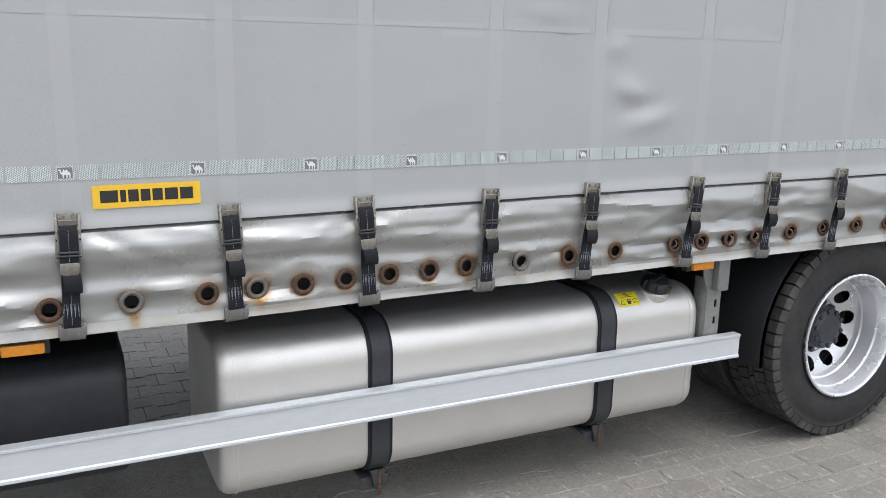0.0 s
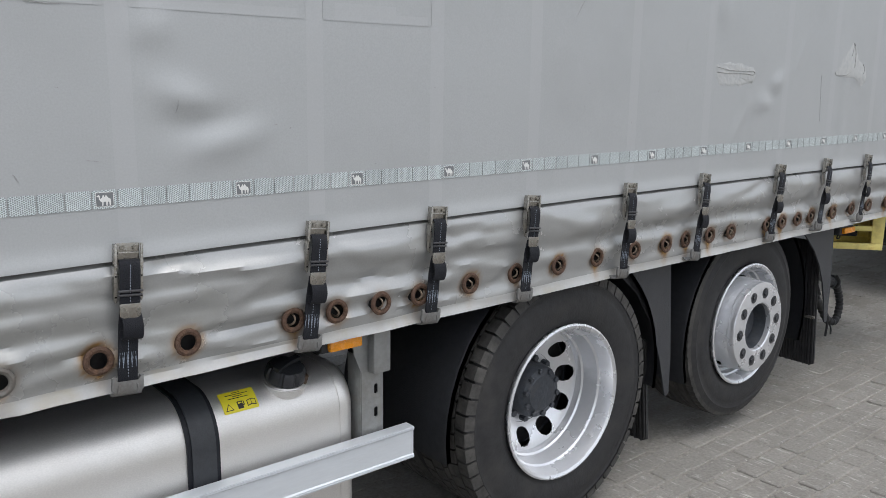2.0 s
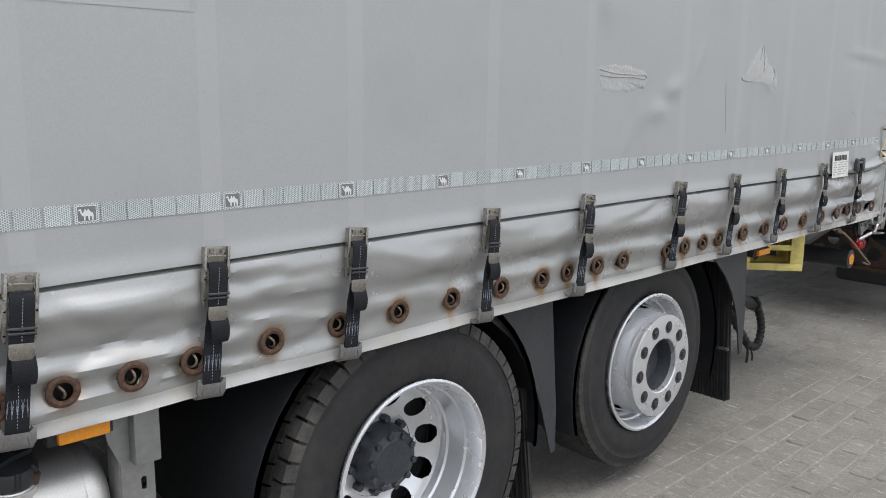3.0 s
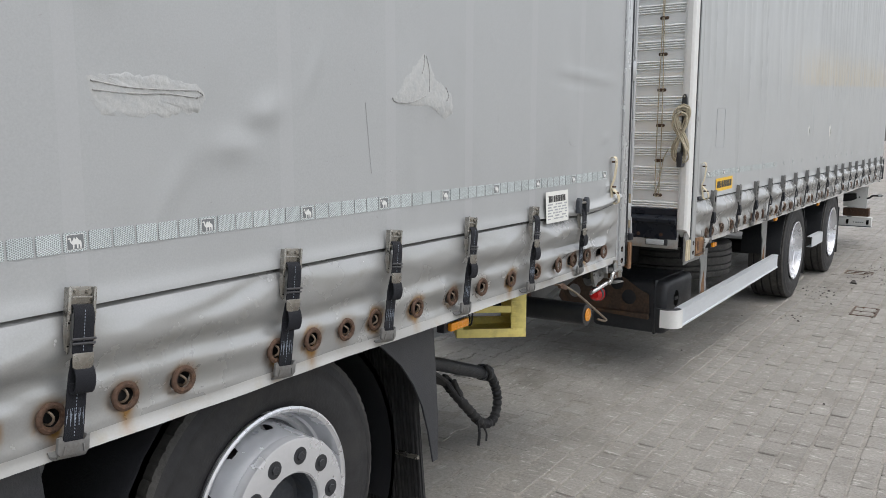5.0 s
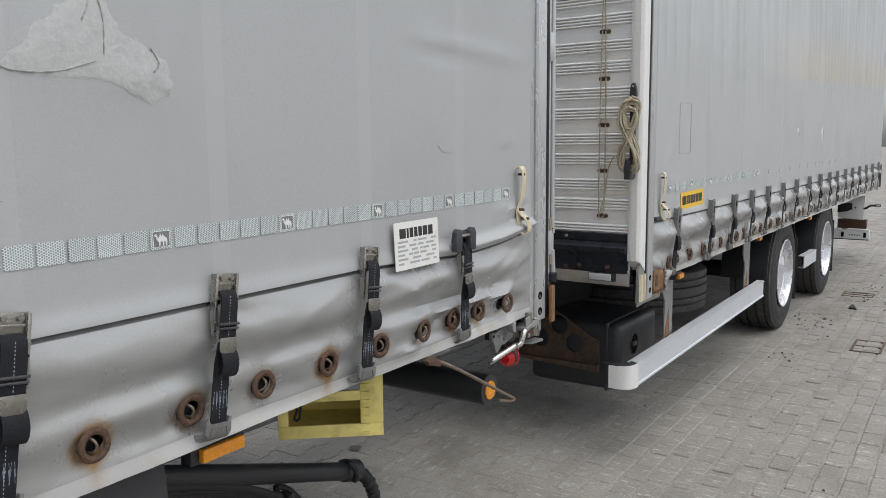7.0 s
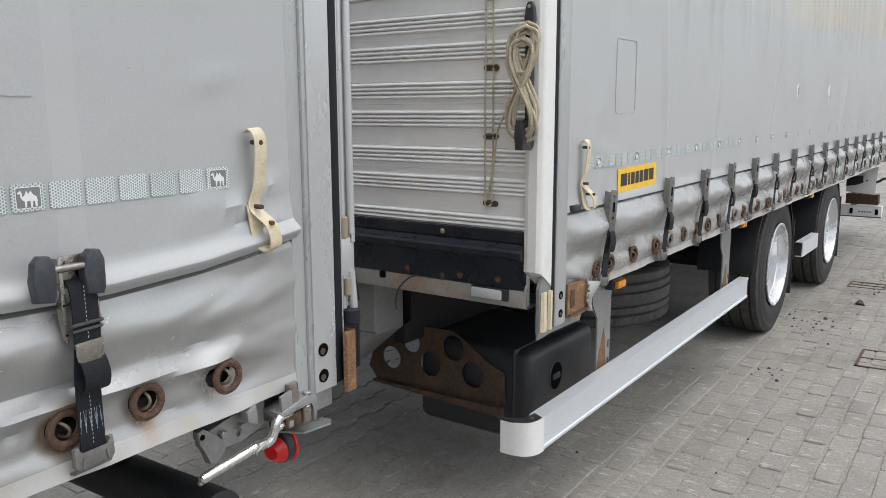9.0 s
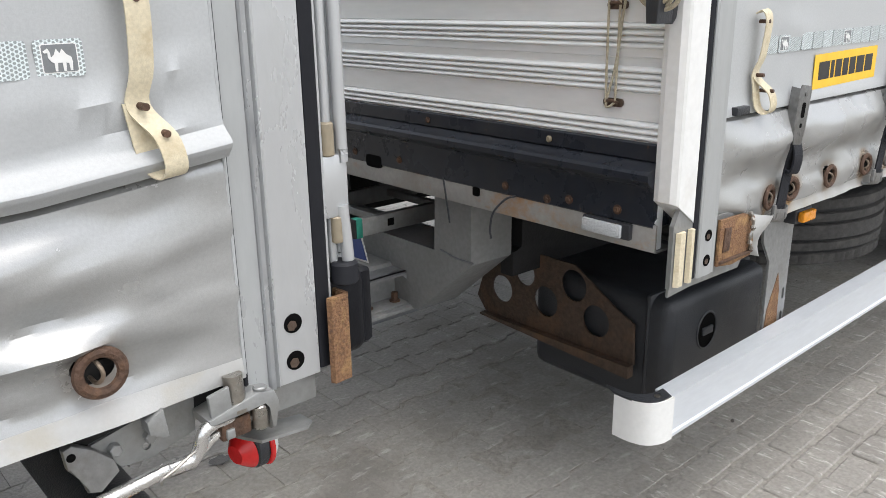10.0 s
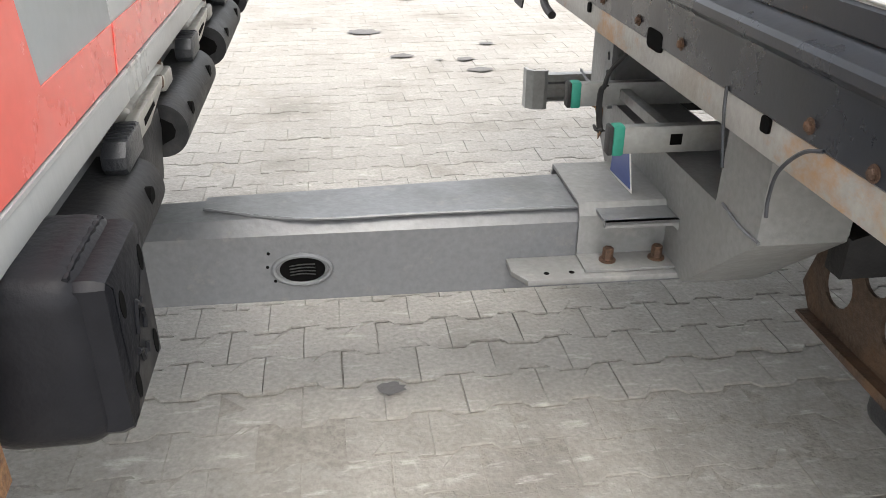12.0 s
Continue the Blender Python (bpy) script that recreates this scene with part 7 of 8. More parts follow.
def plank(z0, h, name="wall_plank"):
    pts = [(PX_ + 0.02, z0 + 0.0002), (PX_ + 0.001, z0 + 0.0002), (PX_, z0 + 0.0012)]

    def ribs(a, b, n):
        for k in range(n):
            c, w = a + (b - a) * (k + 0.5) / n, (b - a) / n / 2
            for t, d in ((-0.97, -0.003), (-0.85, 0.0040), (-0.66, 0.0078), (-0.36, 0.0096), (0.0, 0.0090), (0.40, 0.0066), (0.82, 0.0005), (0.95, -0.003)):
                pts.append((PX_ - d, z0 + c + w * t))
    ribs(0.019 * h / 0.222, 0.077 * h / 0.222, 4)
    pts.append((PX_, z0 + 0.079 * h / 0.222))
    pts.append((PX_, z0 + 0.142 * h / 0.222))
    ribs(0.144 * h / 0.222, 0.202 * h / 0.222, 4)
    pts.extend([(PX_, z0 + h - 0.0012), (PX_ + 0.001, z0 + h - 0.0003), (PX_ + 0.02, z0 + h - 0.0003)])
    bm = bmesh.new()
    a = [bm.verts.new((x, 0.026, z)) for x, z in pts]
    b = [bm.verts.new((x, WIDE - 0.08, z)) for x, z in pts]
    for k in range(len(pts) - 1):
        bm.faces.new((a[k], a[k + 1], b[k + 1], b[k]))
    bm.faces.new(a[::-1]), bm.faces.new(b)
    return part(name, bm, PLANK, trailer, "pale ribbed aluminium wall plank", False)


H = 0.2225
for k in range(12):
    plank(1.151 + (k - 1) * H, H)
part("wall_back", box(PX_ + 0.021, PX_ + 0.04, 0.06, WIDE - 0.06, 1.03, 3.76), GREYPAINT, trailer)
guide = bmesh.new()
disc_plate(0, 0, 0.058, 0.020, 0.009, -0.004, 0.0, 4, guide)
hose([(-0.014, -0.004, 0.0), (-0.012, -0.014, 0.004), (0.0, -0.018, 0.006), (0.012, -0.014, 0.004), (0.014, -0.004, 0.0)], 0.004, 6, 4, guide)
guide_me = mesh_of(guide, "cord_guide", RUST_DARK)
for k in range(9):
    g = part("cord_guide", guide_me, None, trailer, "rusty oval cord guide")
    g.matrix_local = pose(PX_ - 0.001, 0.168, 1.267 + k * 0.2222, 0, 0, -90)
cord = bmesh.new()
for dy, x in ((-0.012, -0.014), (0.012, -0.018)):
    hose([(PX_ + x, 0.168 + dy, 1.268), (PX_ + x + 0.002, 0.169 + dy * 1.2, 1.5), (PX_ + x, 0.168 + dy, 1.93), (PX_ + x, 0.169 + dy * 0.3, 2.4), (PX_ + x, 0.168 + dy * 0.3, 3.0)], 0.0032, 6, 5, cord)
hose([(PX_ - 0.016, 0.156, 1.268), (PX_ - 0.02, 0.168, 1.258), (PX_ - 0.016, 0.180, 1.268), (PX_ - 0.02, 0.153, 1.36), (PX_ - 0.026, 0.13, 1.50), (PX_ - 0.03, 0.10, 1.56)], 0.0032, 6, 5, cord)
part("cord", cord, ROPE, trailer, "thin beige curtain cord")
holder = part("rope_holder", prism([(0.040, 1.450), (0.028, 1.450), (0.020, 1.462), (0.016, 1.50), (0.024, 1.56), (0.022, 1.80), (0.016, 1.85), (0.020, 1.886), (0.028, 1.902), (0.040, 1.902), (0.048, 1.886), (0.052, 1.85), (0.046, 1.80), (0.044, 1.56), (0.052, 1.50), (0.048, 1.462)], "x", -0.030, -0.012, bevel=0.003), PLASTIC, trailer, "black plastic rope holder")
for z in (1.462, 1.888):
    part("holder_rivet", rod((-0.033, 0.034, z), (-0.028, 0.034, z), 0.0055, 12, bevel=0.001), ALLOY, holder, "pale rivet")

# bumper profile and galvanised cross channel under the wall
sec = [(PX_ + 0.05, 1.182), (PX_ - 0.006, 1.182), (PX_ - 0.010, 1.178), (PX_ - 0.010, 1.142), (PX_ - 0.006, 1.138), (PX_ - 0.012, 1.132), (PX_ - 0.040, 1.122), (PX_ - 0.046, 1.114), (PX_ - 0.046, 1.100), (PX_ - 0.040, 1.092),
       (PX_ - 0.022, 1.082), (PX_ - 0.018, 1.074), (PX_ - 0.018, 0.988), (PX_ - 0.014, 0.984), (PX_ + 0.05, 0.984)]
part("front_bumper_profile", prism([(u, v) for u, v in sec], "y", 0.028, WIDE - 0.05), NAVY, trailer, "dark blue-grey bent steel profile")
part("cross_channel", box(PX_ - 0.014, PX_ - 0.006, 0.02, WIDE - 0.02, 0.924, 0.992, 0.002), CHANNEL, trailer, "galvanised cross channel with orange rust stains")
for y, z, w, h in ((0.632, 0.973, 0.026, 0.026), (1.13, 0.994, 0.085, 0.042), (1.62, 0.972, 0.024, 0.024), (1.86, 0.99, 0.07, 0.036), (2.15, 0.972, 0.024, 0.024)):
    o = [(y + w / 2 * max(-1, min(1, 1.25 * math.cos(k * math.tau / 24))), z + h / 2 * max(-1, min(1, 1.25 * math.sin(k * math.tau / 24)))) for k in range(24)]
    part("channel_slot", prism(o, "x", PX_ - 0.0192, PX_ - 0.012), HOLE_SHADE, trailer, "near-black plate for a slot", False)
part("channel_lip", box(PX_ - 0.006, PX_ + 0.06, 0.02, WIDE - 0.02, 0.922, 0.928), GALV, trailer)
for y, z in ((0.129, 1.013), (0.282, 1.011), (0.357, 1.0), (0.512, 1.010), (0.990, 1.017), (1.236, 1.014), (1.5, 1.012), (1.74, 1.014), (2.0, 1.012), (2.3, 1.012)):
    b = part("rusty_bolt", rod((PX_ - 0.026, y, z), (PX_ - 0.016, y, z), 0.0085, 6, bevel=0.002), RUST, trailer)
    part("bolt_washer", rod((PX_ - 0.0195, y, z), (PX_ - 0.017, y, z), 0.0125, 14), RUST, b)
for y in (0.36, 0.85, 1.45, 2.2):
    part("wall_rivet", rod((PX_ - 0.018, y, 1.158), (PX_ - 0.008, y, 1.158), 0.009, 14, bevel=0.003), RUST if y > 0.5 else BRASS, trailer, "dull brown rivet")
fm = part("front_marker_lamp", box(PX_ - 0.030, PX_ - 0.014, 0.083, 0.228, 0.944, 0.985, 0.004), PLASTIC, trailer, "clear front marker lamp")
part("lens", box(PX_ - 0.042, PX_ - 0.030, 0.102, 0.222, 0.947, 0.982, 0.006), CLEAR, fm, "clear ribbed lens")
fm = part("front_marker_lamp", box(PX_ - 0.028, PX_ - 0.012, WIDE - 0.28, WIDE - 0.15, 0.942, 0.985, 0.004), PLASTIC, trailer, "clear front marker lamp")
part("lens", box(PX_ - 0.042, PX_ - 0.028, WIDE - 0.265, WIDE - 0.165, 0.947, 0.98, 0.006), CLEAR, fm, "clear ribbed lens")
part("cable_tie", hose([(PX_ - 0.018, 0.470, 0.988), (PX_ - 0.03, 0.500, 0.975), (PX_ - 0.032, 0.545, 0.93), (PX_ - 0.030, 0.560, 0.88), (PX_ - 0.03, 0.556, 0.850)], 0.0032, 6, 6), HUB, trailer, "grey cable tie")
part("cable_tie", hose([(PX_ - 0.02, 0.774, 0.994), (PX_ - 0.024, 0.760, 0.95), (PX_ - 0.014, 0.753, 0.855)], 0.003, 6, 6), HUB, trailer)
part("bracket_end", prism([(WIDE - 0.2, 0.922), (WIDE + 0.02, 0.922), (WIDE + 0.02, 0.80), (WIDE - 0.12, 0.80)], "x", PX_, PX_ + 0.006), BLACK, trailer, "", False)

# body shell
part("floor", box(0.06, L1, 0.03, WIDE - 0.03, 0.99, 1.08, 0.004), BLACK, trailer, "dark load floor")
part("side_rail", box(0.24, L1, 0.030, 0.07, 0.95, 1.10, 0.004), BLACK, trailer, "dark steel side rail")
part("roof", box(-0.01, L1 + 0.05, 0.0, WIDE, 3.76, 3.84, 0.02), POST, trailer)
part("far_curtain", box(0.23, L1, WIDE - 0.02, WIDE, 0.93, 3.76, 0.004), TARP, trailer, "silver-grey tarpaulin curtain of the other side")
part("far_post", box(-0.005, 0.23, WIDE - 0.08, WIDE, 0.93, 3.76, 0.008), WHITE, trailer)
part("rear_frame", box(L1, L1 + 0.06, 0.0, WIDE, 0.93, 3.76, 0.01), POST, trailer, "pale rear door frame")
part("rear_lock", box(L1 + 0.0, L1 + 0.03, -0.03, 0.0, 0.98, 1.30, 0.004), PLASTIC, trailer)
for x in (1.4, 2.6, 3.7, 4.7, 5.7, 6.8, 8.0):
    part("cross_member", box(x, x + 0.07, 0.08, WIDE - 0.08, 0.92, 0.99, 0.004), BLACK, trailer)
for y in (0.85, 1.75):
    part("chassis_beam", box(1.0, 9.0, y, y + 0.08, 0.62, 0.92, 0.008), BLACK, trailer, "dark chassis beam")

# drawbar and its grey bracket
bar_bm = prism([(1.185, 0.382), (1.215, 0.372), (1.425, 0.372), (1.445, 0.392), (1.445, 0.565), (1.425, 0.585), (1.215, 0.585), (1.185, 0.555)], "x", -2.3, 0.42)
for v in bar_bm.verts:
    if v.co.x < 0 and v.co.y > 1.3:
        v.co.y -= 0.175
bar = part("drawbar", bar_bm, GREYPAINT, trailer, "grey painted box-section drawbar")
slot = [(0.034 * math.cos(a * math.tau / 24) * 1.25, 0.026 * math.sin(a * math.tau / 24)) for a in range(24)]
part("slot_rim", hose([(-0.755 + 1.55 * u, 1.184, 0.465 + 1.45 * v) for u, v in slot + slot[:1]], 0.007, 8, 2), GREYPAINT, bar, "welded slot rim")
part("slot", prism([(-0.755 + 1.25 * u, 0.465 + 1.25 * v) for u, v in slot], "y", 1.182, 1.20), HOLE_SHADE, bar, "oval slot shade as a near-black plate, with cables", False)
bm = bmesh.new()
for k in range(4):
    hose([(-0.785, 1.181, 0.452 + k * 0.008), (-0.755, 1.180, 0.456 + k * 0.008), (-0.725, 1.181, 0.452 + k * 0.009)], 0.0016, 5, 3, bm)
part("cables", bm, RUBBER, bar)
for x, z in ((-0.83, 0.51), (-0.835, 0.475), (-0.82, 0.437)):
    part("bolt_hole", rod((x, 1.1835, z), (x, 1.19, z), 0.004, 10), HOLE_SHADE, bar, "", False)
bm = prism([(-0.98, 1.275), (-0.76, 1.200), (-0.10, 1.198), (-0.10, 1.405), (-0.98, 1.345)], "z", 0.585, 0.590)
part("top_plate", bm, GREYPAINT, bar, "", False)
for pts in ([(-0.98, 1.277, 0.588), (-0.76, 1.201, 0.588), (-0.45, 1.200, 0.588), (-0.10, 1.199, 0.588)],):
    part("weld_bead", hose(pts, 0.004, 6, 12, wobble=0.35), GREYPAINT, bar)
sad = part("drawbar_saddle", prism([(1.172, 0.47), (1.172, 0.575), (1.19, 0.602), (1.45, 0.602), (1.46, 0.575), (1.46, 0.47), (1.452, 0.47), (1.452, 0.57), (1.445, 0.594), (1.20, 0.594), (1.180, 0.57), (1.180, 0.47)], "x", -0.10, 0.16), LIT_GREYPAINT, trailer, "grey folded saddle plate", False)
part("saddle_foot", prism([(-0.27, 1.12), (-0.24, 1.07), (0.16, 1.07), (0.16, 1.185), (-0.27, 1.185)], "z", 0.452, 0.466, bevel=0.002), LIT_GREYPAINT, sad, "grey foot plate")
part("saddle_plate", prism([(-0.10, 1.09), (0.16, 1.09), (0.16, 1.18), (-0.10, 1.18)], "z", 0.468, 0.474), LIT_GREYPAINT, sad, "", False)
part("saddle_rib", prism([(-0.06, 0.575), (0.10, 0.575), (0.115, 0.56), (0.115, 0.474), (0.135, 0.474), (0.135, 0.590), (-0.06, 0.590)], "y", 1.10, 1.112), LIT_GREYPAINT, sad, "", False)
part("saddle_top", prism([(-0.06, 1.10), (0.135, 1.10), (0.135, 1.19), (-0.06, 1.19)], "z", 0.582, 0.590), GREYPAINT, sad, "", False)
for x in (-0.035, 0.085):
    part("rusty_bolt", rod((x, 1.135, 0.474), (x, 1.135, 0.508), 0.013, 6, bevel=0.002), RUST, sad)
    part("washer", rod((x, 1.135, 0.474), (x, 1.135, 0.478), 0.02, 16), RUST, sad)
for x in (-0.19, -0.13):
    part("bolt_hole", rod((x, 1.10, 0.4665), (x, 1.10, 0.460), 0.007, 12), HOLE_SHADE, sad, "", False)

# front frame that carries the drawbar
yoke = [(0.762, 0.69), (0.762, 0.922), (0.94, 0.922), (0.94, 0.70), (1.70, 0.70), (1.70, 0.922), (1.878, 0.922), (1.878, 0.69), (1.60, 0.457), (1.04, 0.457)]
part("drawbar_yoke", prism(yoke, "x", 0.115, 0.30, bevel=0.004), LIT_GREYPAINT, trailer, "grey welded drawbar yoke")
# frame sides are coloured black to stand for the deep shade on grey paint
for y in (0.752, 1.828):
    part("frame_side", prism([(0.296, 0.612), (0.86, 0.615), (2.4, 0.62), (2.4, 0.922), (0.34, 0.922), (0.34, 0.705), (0.296, 0.700)], "y", y, y + 0.06, bevel=0.004), BLACK, trailer, "frame side plate, black in place of deep shade")
    part("weld_bead", hose([(0.114, y, 0.70), (0.113, y + 0.08, 0.70), (0.114, y + 0.16, 0.712)], 0.004, 6, 6, wobble=0.3), GREYPAINT, trailer)
holed_plate([(1.60, 0.70), (1.66, 0.70), (1.66, 0.925), (1.60, 0.925)], [(1.63, 0.74, 0.012), (1.63, 0.79, 0.012), (1.63, 0.84, 0.012), (1.63, 0.89, 0.012)], "x", 0.085, 0.098, trailer, "holed_upright", GREYPAINT, "grey upright with holes")
# unseen black panel, added so the space behind the bracket stays dark
part("frame_infill", box(0.66, 0.68, 0.82, 1.34, 0.55, 0.93, 0.004), BLACK, trailer)
fg_sec = [(WIDE - 0.06, 0.415), (WIDE - 0.02, 0.415), (WIDE - 0.02, 0.525), (WIDE - 0.06, 0.525), (WIDE - 0.06, 0.519), (WIDE - 0.028, 0.519), (WIDE - 0.028, 0.488), (WIDE - 0.045, 0.482), (WIDE - 0.045, 0.460), (WIDE - 0.028, 0.454), (WIDE - 0.028, 0.421), (WIDE - 0.06, 0.421)]
fg = part("far_side_guard", prism(fg_sec, "x", 0.16, 2.7), GALV, trailer, "grey side guard of the far side", False)
foot = [(0.165, WIDE - 0.075), (0.150, WIDE - 0.085), (0.105, WIDE - 0.080), (0.080, WIDE - 0.055), (0.078, WIDE - 0.01), (0.090, WIDE - 0.01), (0.094, WIDE - 0.048), (0.112, WIDE - 0.066), (0.165, WIDE - 0.066)]
part("guard_foot", prism(foot, "z", 0.390, 0.548), GALV, fg, "bent grey guard end", False)
part("warning_plate", prism([(1.228, 0.615), (1.380, 0.606), (1.370, 0.70), (1.262, 0.70)], "x", 0.0345, 0.0360), BLUE, trailer, "blue printed plate", False)
part("plate_border", prism([(1.217, 0.608), (1.385, 0.598), (1.374, 0.705), (1.255, 0.705)], "x", 0.0362, 0.0375), PAPER, trailer, "", False)

# small things on the front frame
data = part("profile_label", prism([(2.535, 1.024), (2.630, 1.024), (2.630, 1.066), (2.535, 1.066)], "x", PX_ - 0.0195, PX_ - 0.0185), PAPER, trailer, "small white label on the dark profile", False)
bm = bmesh.new()
for k in range(5):
    prism([(2.546 + 0.016 * k, 1.034), (2.554 + 0.016 * k, 1.034), (2.554 + 0.016 * k, 1.052), (2.546 + 0.016 * k, 1.052)], "x", PX_ - 0.0202, PX_ - 0.0195, bm)
part("label_print", bm, GREYINK, data, "", False)
plug = part("hanging_plug", hose([(PX_ - 0.012, 2.165, 0.935), (PX_ - 0.020, 2.13, 0.912), (PX_ - 0.024, 2.07, 0.892), (PX_ - 0.02, 2.00, 0.880)], 0.013, 10, 6), RUBBER, trailer, "black rubber plug hanging from a wire")
part("plug_wire", hose([(PX_ - 0.012, 2.16, 0.935), (PX_ - 0.016, 2.22, 0.900), (PX_ - 0.010, 2.40, 0.925)], 0.0025, 6, 6), HUB, plug)
part("sticker_residue", prism([(1.745, 0.560), (1.762, 0.628), (1.80, 0.640), (1.842, 0.634), (1.850, 0.668), (1.770, 0.676), (1.726, 0.660), (1.722, 0.585)], "x", 0.1118, 0.1140), RUST_BRIGHT, trailer, "flaking tan sticker residue", False)
for y in (1.40,):
    bm = ribbon([(0.035, y + 0.075, 0.800), (0.018, y + 0.060, 0.800), (0.012, y + 0.050, 0.76), (0.018, y + 0.048, 0.700), (0.03, y + 0.050, 0.686)], 0.016, 0.004, (1, 0.3, 0), 5)
    hose([(0.02, y + 0.03, 0.700), (0.01, y + 0.05, 0.690), (0.012, y + 0.08, 0.694), (0.02, y + 0.06, 0.682)], 0.0035, 6, 5, bm)
    hose([(0.020, y + 0.052, 0.800), (0.026, y + 0.030, 0.850), (0.045, y - 0.02, 0.905), (0.06, y - 0.04, 0.93)], 0.006, 6, 6, bm)
    part("ladder_tie", bm, RUBBER, trailer, "black rubber tie holding the ladder")

# rusty perforated bracket and tool box
holes = [(0.600, 0.587, 0.055), (0.502, 0.488, 0.055), (0.722, 0.496, 0.055), (0.822, 0.575, 0.046), (0.935, 0.487, 0.051)]
holed_plate([(0.345, 0.385), (1.020, 0.376), (1.066, 0.43), (1.02, 0.56), (0.84, 0.66), (0.60, 0.660), (0.42, 0.552), (0.352, 0.522)], holes, "x", 0.430, 0.438, trailer, "perforated_bracket", RUST_DARK, "rusty bracket plate with round holes", 24)
part("bracket_lip", prism([(0.345, 0.346), (1.022, 0.370), (1.022, 0.378), (0.345, 0.386)], "x", 0.400, 0.429), RUST_DARK, trailer, "", False)
tb = part("tool_box", box(0.450, 1.035, 0.235, 0.80, 0.235, 0.622, 0.042, seg=3), PLASTIC, trailer, "black plastic tool box with recessed lock")
part("box_rim", box(0.445, 1.04, 0.305, 0.325, 0.232, 0.627, 0.010), PLASTIC, tb, "raised lid rim")
part("lock_recess", disc_plate(0.66, 0.475, 0.105, 0.120, 0.045, 0.2335, 0.242, 6), HOLE_SHADE, tb, "lock recess shade as a near-black plate", False)
part("lock_lever", box(0.630, 0.690, 0.226, 0.236, 0.462, 0.488, 0.004), LIGHTENED_BLACK, tb)
part("recess_rim", hose([(0.66 + 0.055 * math.cos(k * math.tau / 20), 0.2335, 0.475 + 0.063 * math.sin(k * math.tau / 20)) for k in range(21)], 0.0035, 6, 2), LIGHTENED_BLACK, tb, "raised rim of the lock recess")

# side guard with rounded white end, posts
sec = [(0.005, 0.392), (0.005, 0.402), (0.010, 0.406), (0.010, 0.500), (0.005, 0.504), (0.005, 0.514), (0.060, 0.514), (0.060, 0.508), (0.016, 0.506), (0.016, 0.400), (0.060, 0.398), (0.060, 0.392)]
bm = prism(sec, "x", 0.125, 2.735)
for v in bm.verts:
    v.co.z += 0.018 * v.co.x
part("side_guard", bm, ALU_RAIL, trailer, "pale aluminium side guard rail", False)
pts = [(0.125, 0.006), (0.085, 0.009), (0.052, 0.028), (0.036, 0.065), (0.034, 0.12)]
cap = part("guard_end", ribbon([(x, y, 0.455) for x, y in pts], 0.122, 0.012, (0, 0, 1), 6), WHITE, trailer, "white rounded guard end")
part("cap_top", ribbon([(x + 0.004, y + 0.020, 0.516) for x, y in pts], 0.045, 0.006, (0.5, 1, 0), 6), PLASTIC, cap, "black end edging")
part("guard_screw", rod((0.09, 0.03, 0.515), (0.09, 0.03, 0.522), 0.008, 12), STEEL, cap)
sec = [(0.005, 0.46), (0.005, 0.575), (0.06, 0.575), (0.06, 0.57), (0.012, 0.57), (0.012, 0.465), (0.06, 0.465), (0.06, 0.46)]
part("side_guard", prism(sec, "x", 4.25, 4.82), ALU_RAIL, trailer, "short pale aluminium guard between wheels", False)
for x in (0.78, 2.50):
    p = holed_plate([(x - 0.06, 0.42), (x + 0.07, 0.42), (x + 0.07, 0.75), (x + 0.075, 0.92), (x - 0.12, 0.92), (x - 0.11, 0.80), (x - 0.06, 0.73)], [(x + 0.052, 0.52, 0.007, 0.012, 0, 1), (x + 0.052, 0.60, 0.007, 0.012, 0, 1)], "y", 0.080, 0.088, trailer, "guard_post", GALV, "galvanised guard post with rust")
    part("post_edge", prism([(x - 0.058, 0.44), (x + 0.030, 0.44), (x + 0.020, 0.62), (x + 0.004, 0.68), (x - 0.012, 0.64), (x - 0.045, 0.57)], "y", 0.0785, 0.0800), RUST_BRIGHT, p, "rust on the post", False)
marker_lamp(trailer, 0.82, 0.03, 0.867, 0.08)
marker_lamp(trailer, 2.64, 0.03, 0.90, 0.08)
marker_lamp(trailer, 4.55, 0.03, 0.905, 0.08)

for x in (3.70, 5.66):
    wheel(trailer, pose(x, 0.055, 0.487, 0, x * 20, 0), "trailer", 0.487, 0.292, 0.36, "trailer wheel with wide ribbed tyre")
    wheel(trailer, pose(x, WIDE - 0.055, 0.487, 0, 0, 180), "trailer", 0.487, 0.292, 0.36, "far-side trailer wheel")
    part("axle", rod((x, 0.4, 0.487), (x, 2.3, 0.487), 0.075, 16), BLACK, trailer)
    part("mudguard", arch(x, 0.50, 0.56, 0, 180, 0.08, 0.45), PLASTIC, trailer, "black plastic mudguard")
    part("mud_flap", box(x + 0.53, x + 0.54, 0.07, 0.46, 0.17, 0.75, 0.003), RUBBER, trailer, "black rubber mud flap")

spare = part("spare_wheel", tyre_mesh(0.49, 0.292, 0.30, 60, False), None, trailer, "spare tyre carried flat under the floor")
spare.matrix_local = pose(1.72, 0.66, 0.49, 90, 0, 0)
part("spare_rim", rim_dish(0.292, 0.13, 0.21, 0.10, 10, 0.226, 0.017, 0.05), RUST, spare, "rusty spare rim")
part("spare_carrier", box(1.55, 1.90, 0.5, 0.8, 0.78, 0.92, 0.004), BLACK, trailer)
ub = part("underrun", box(8.75, 8.85, 0.02, 2.6, 0.26, 0.40, 0.004), WHITE, trailer, "pale worn underrun beam")
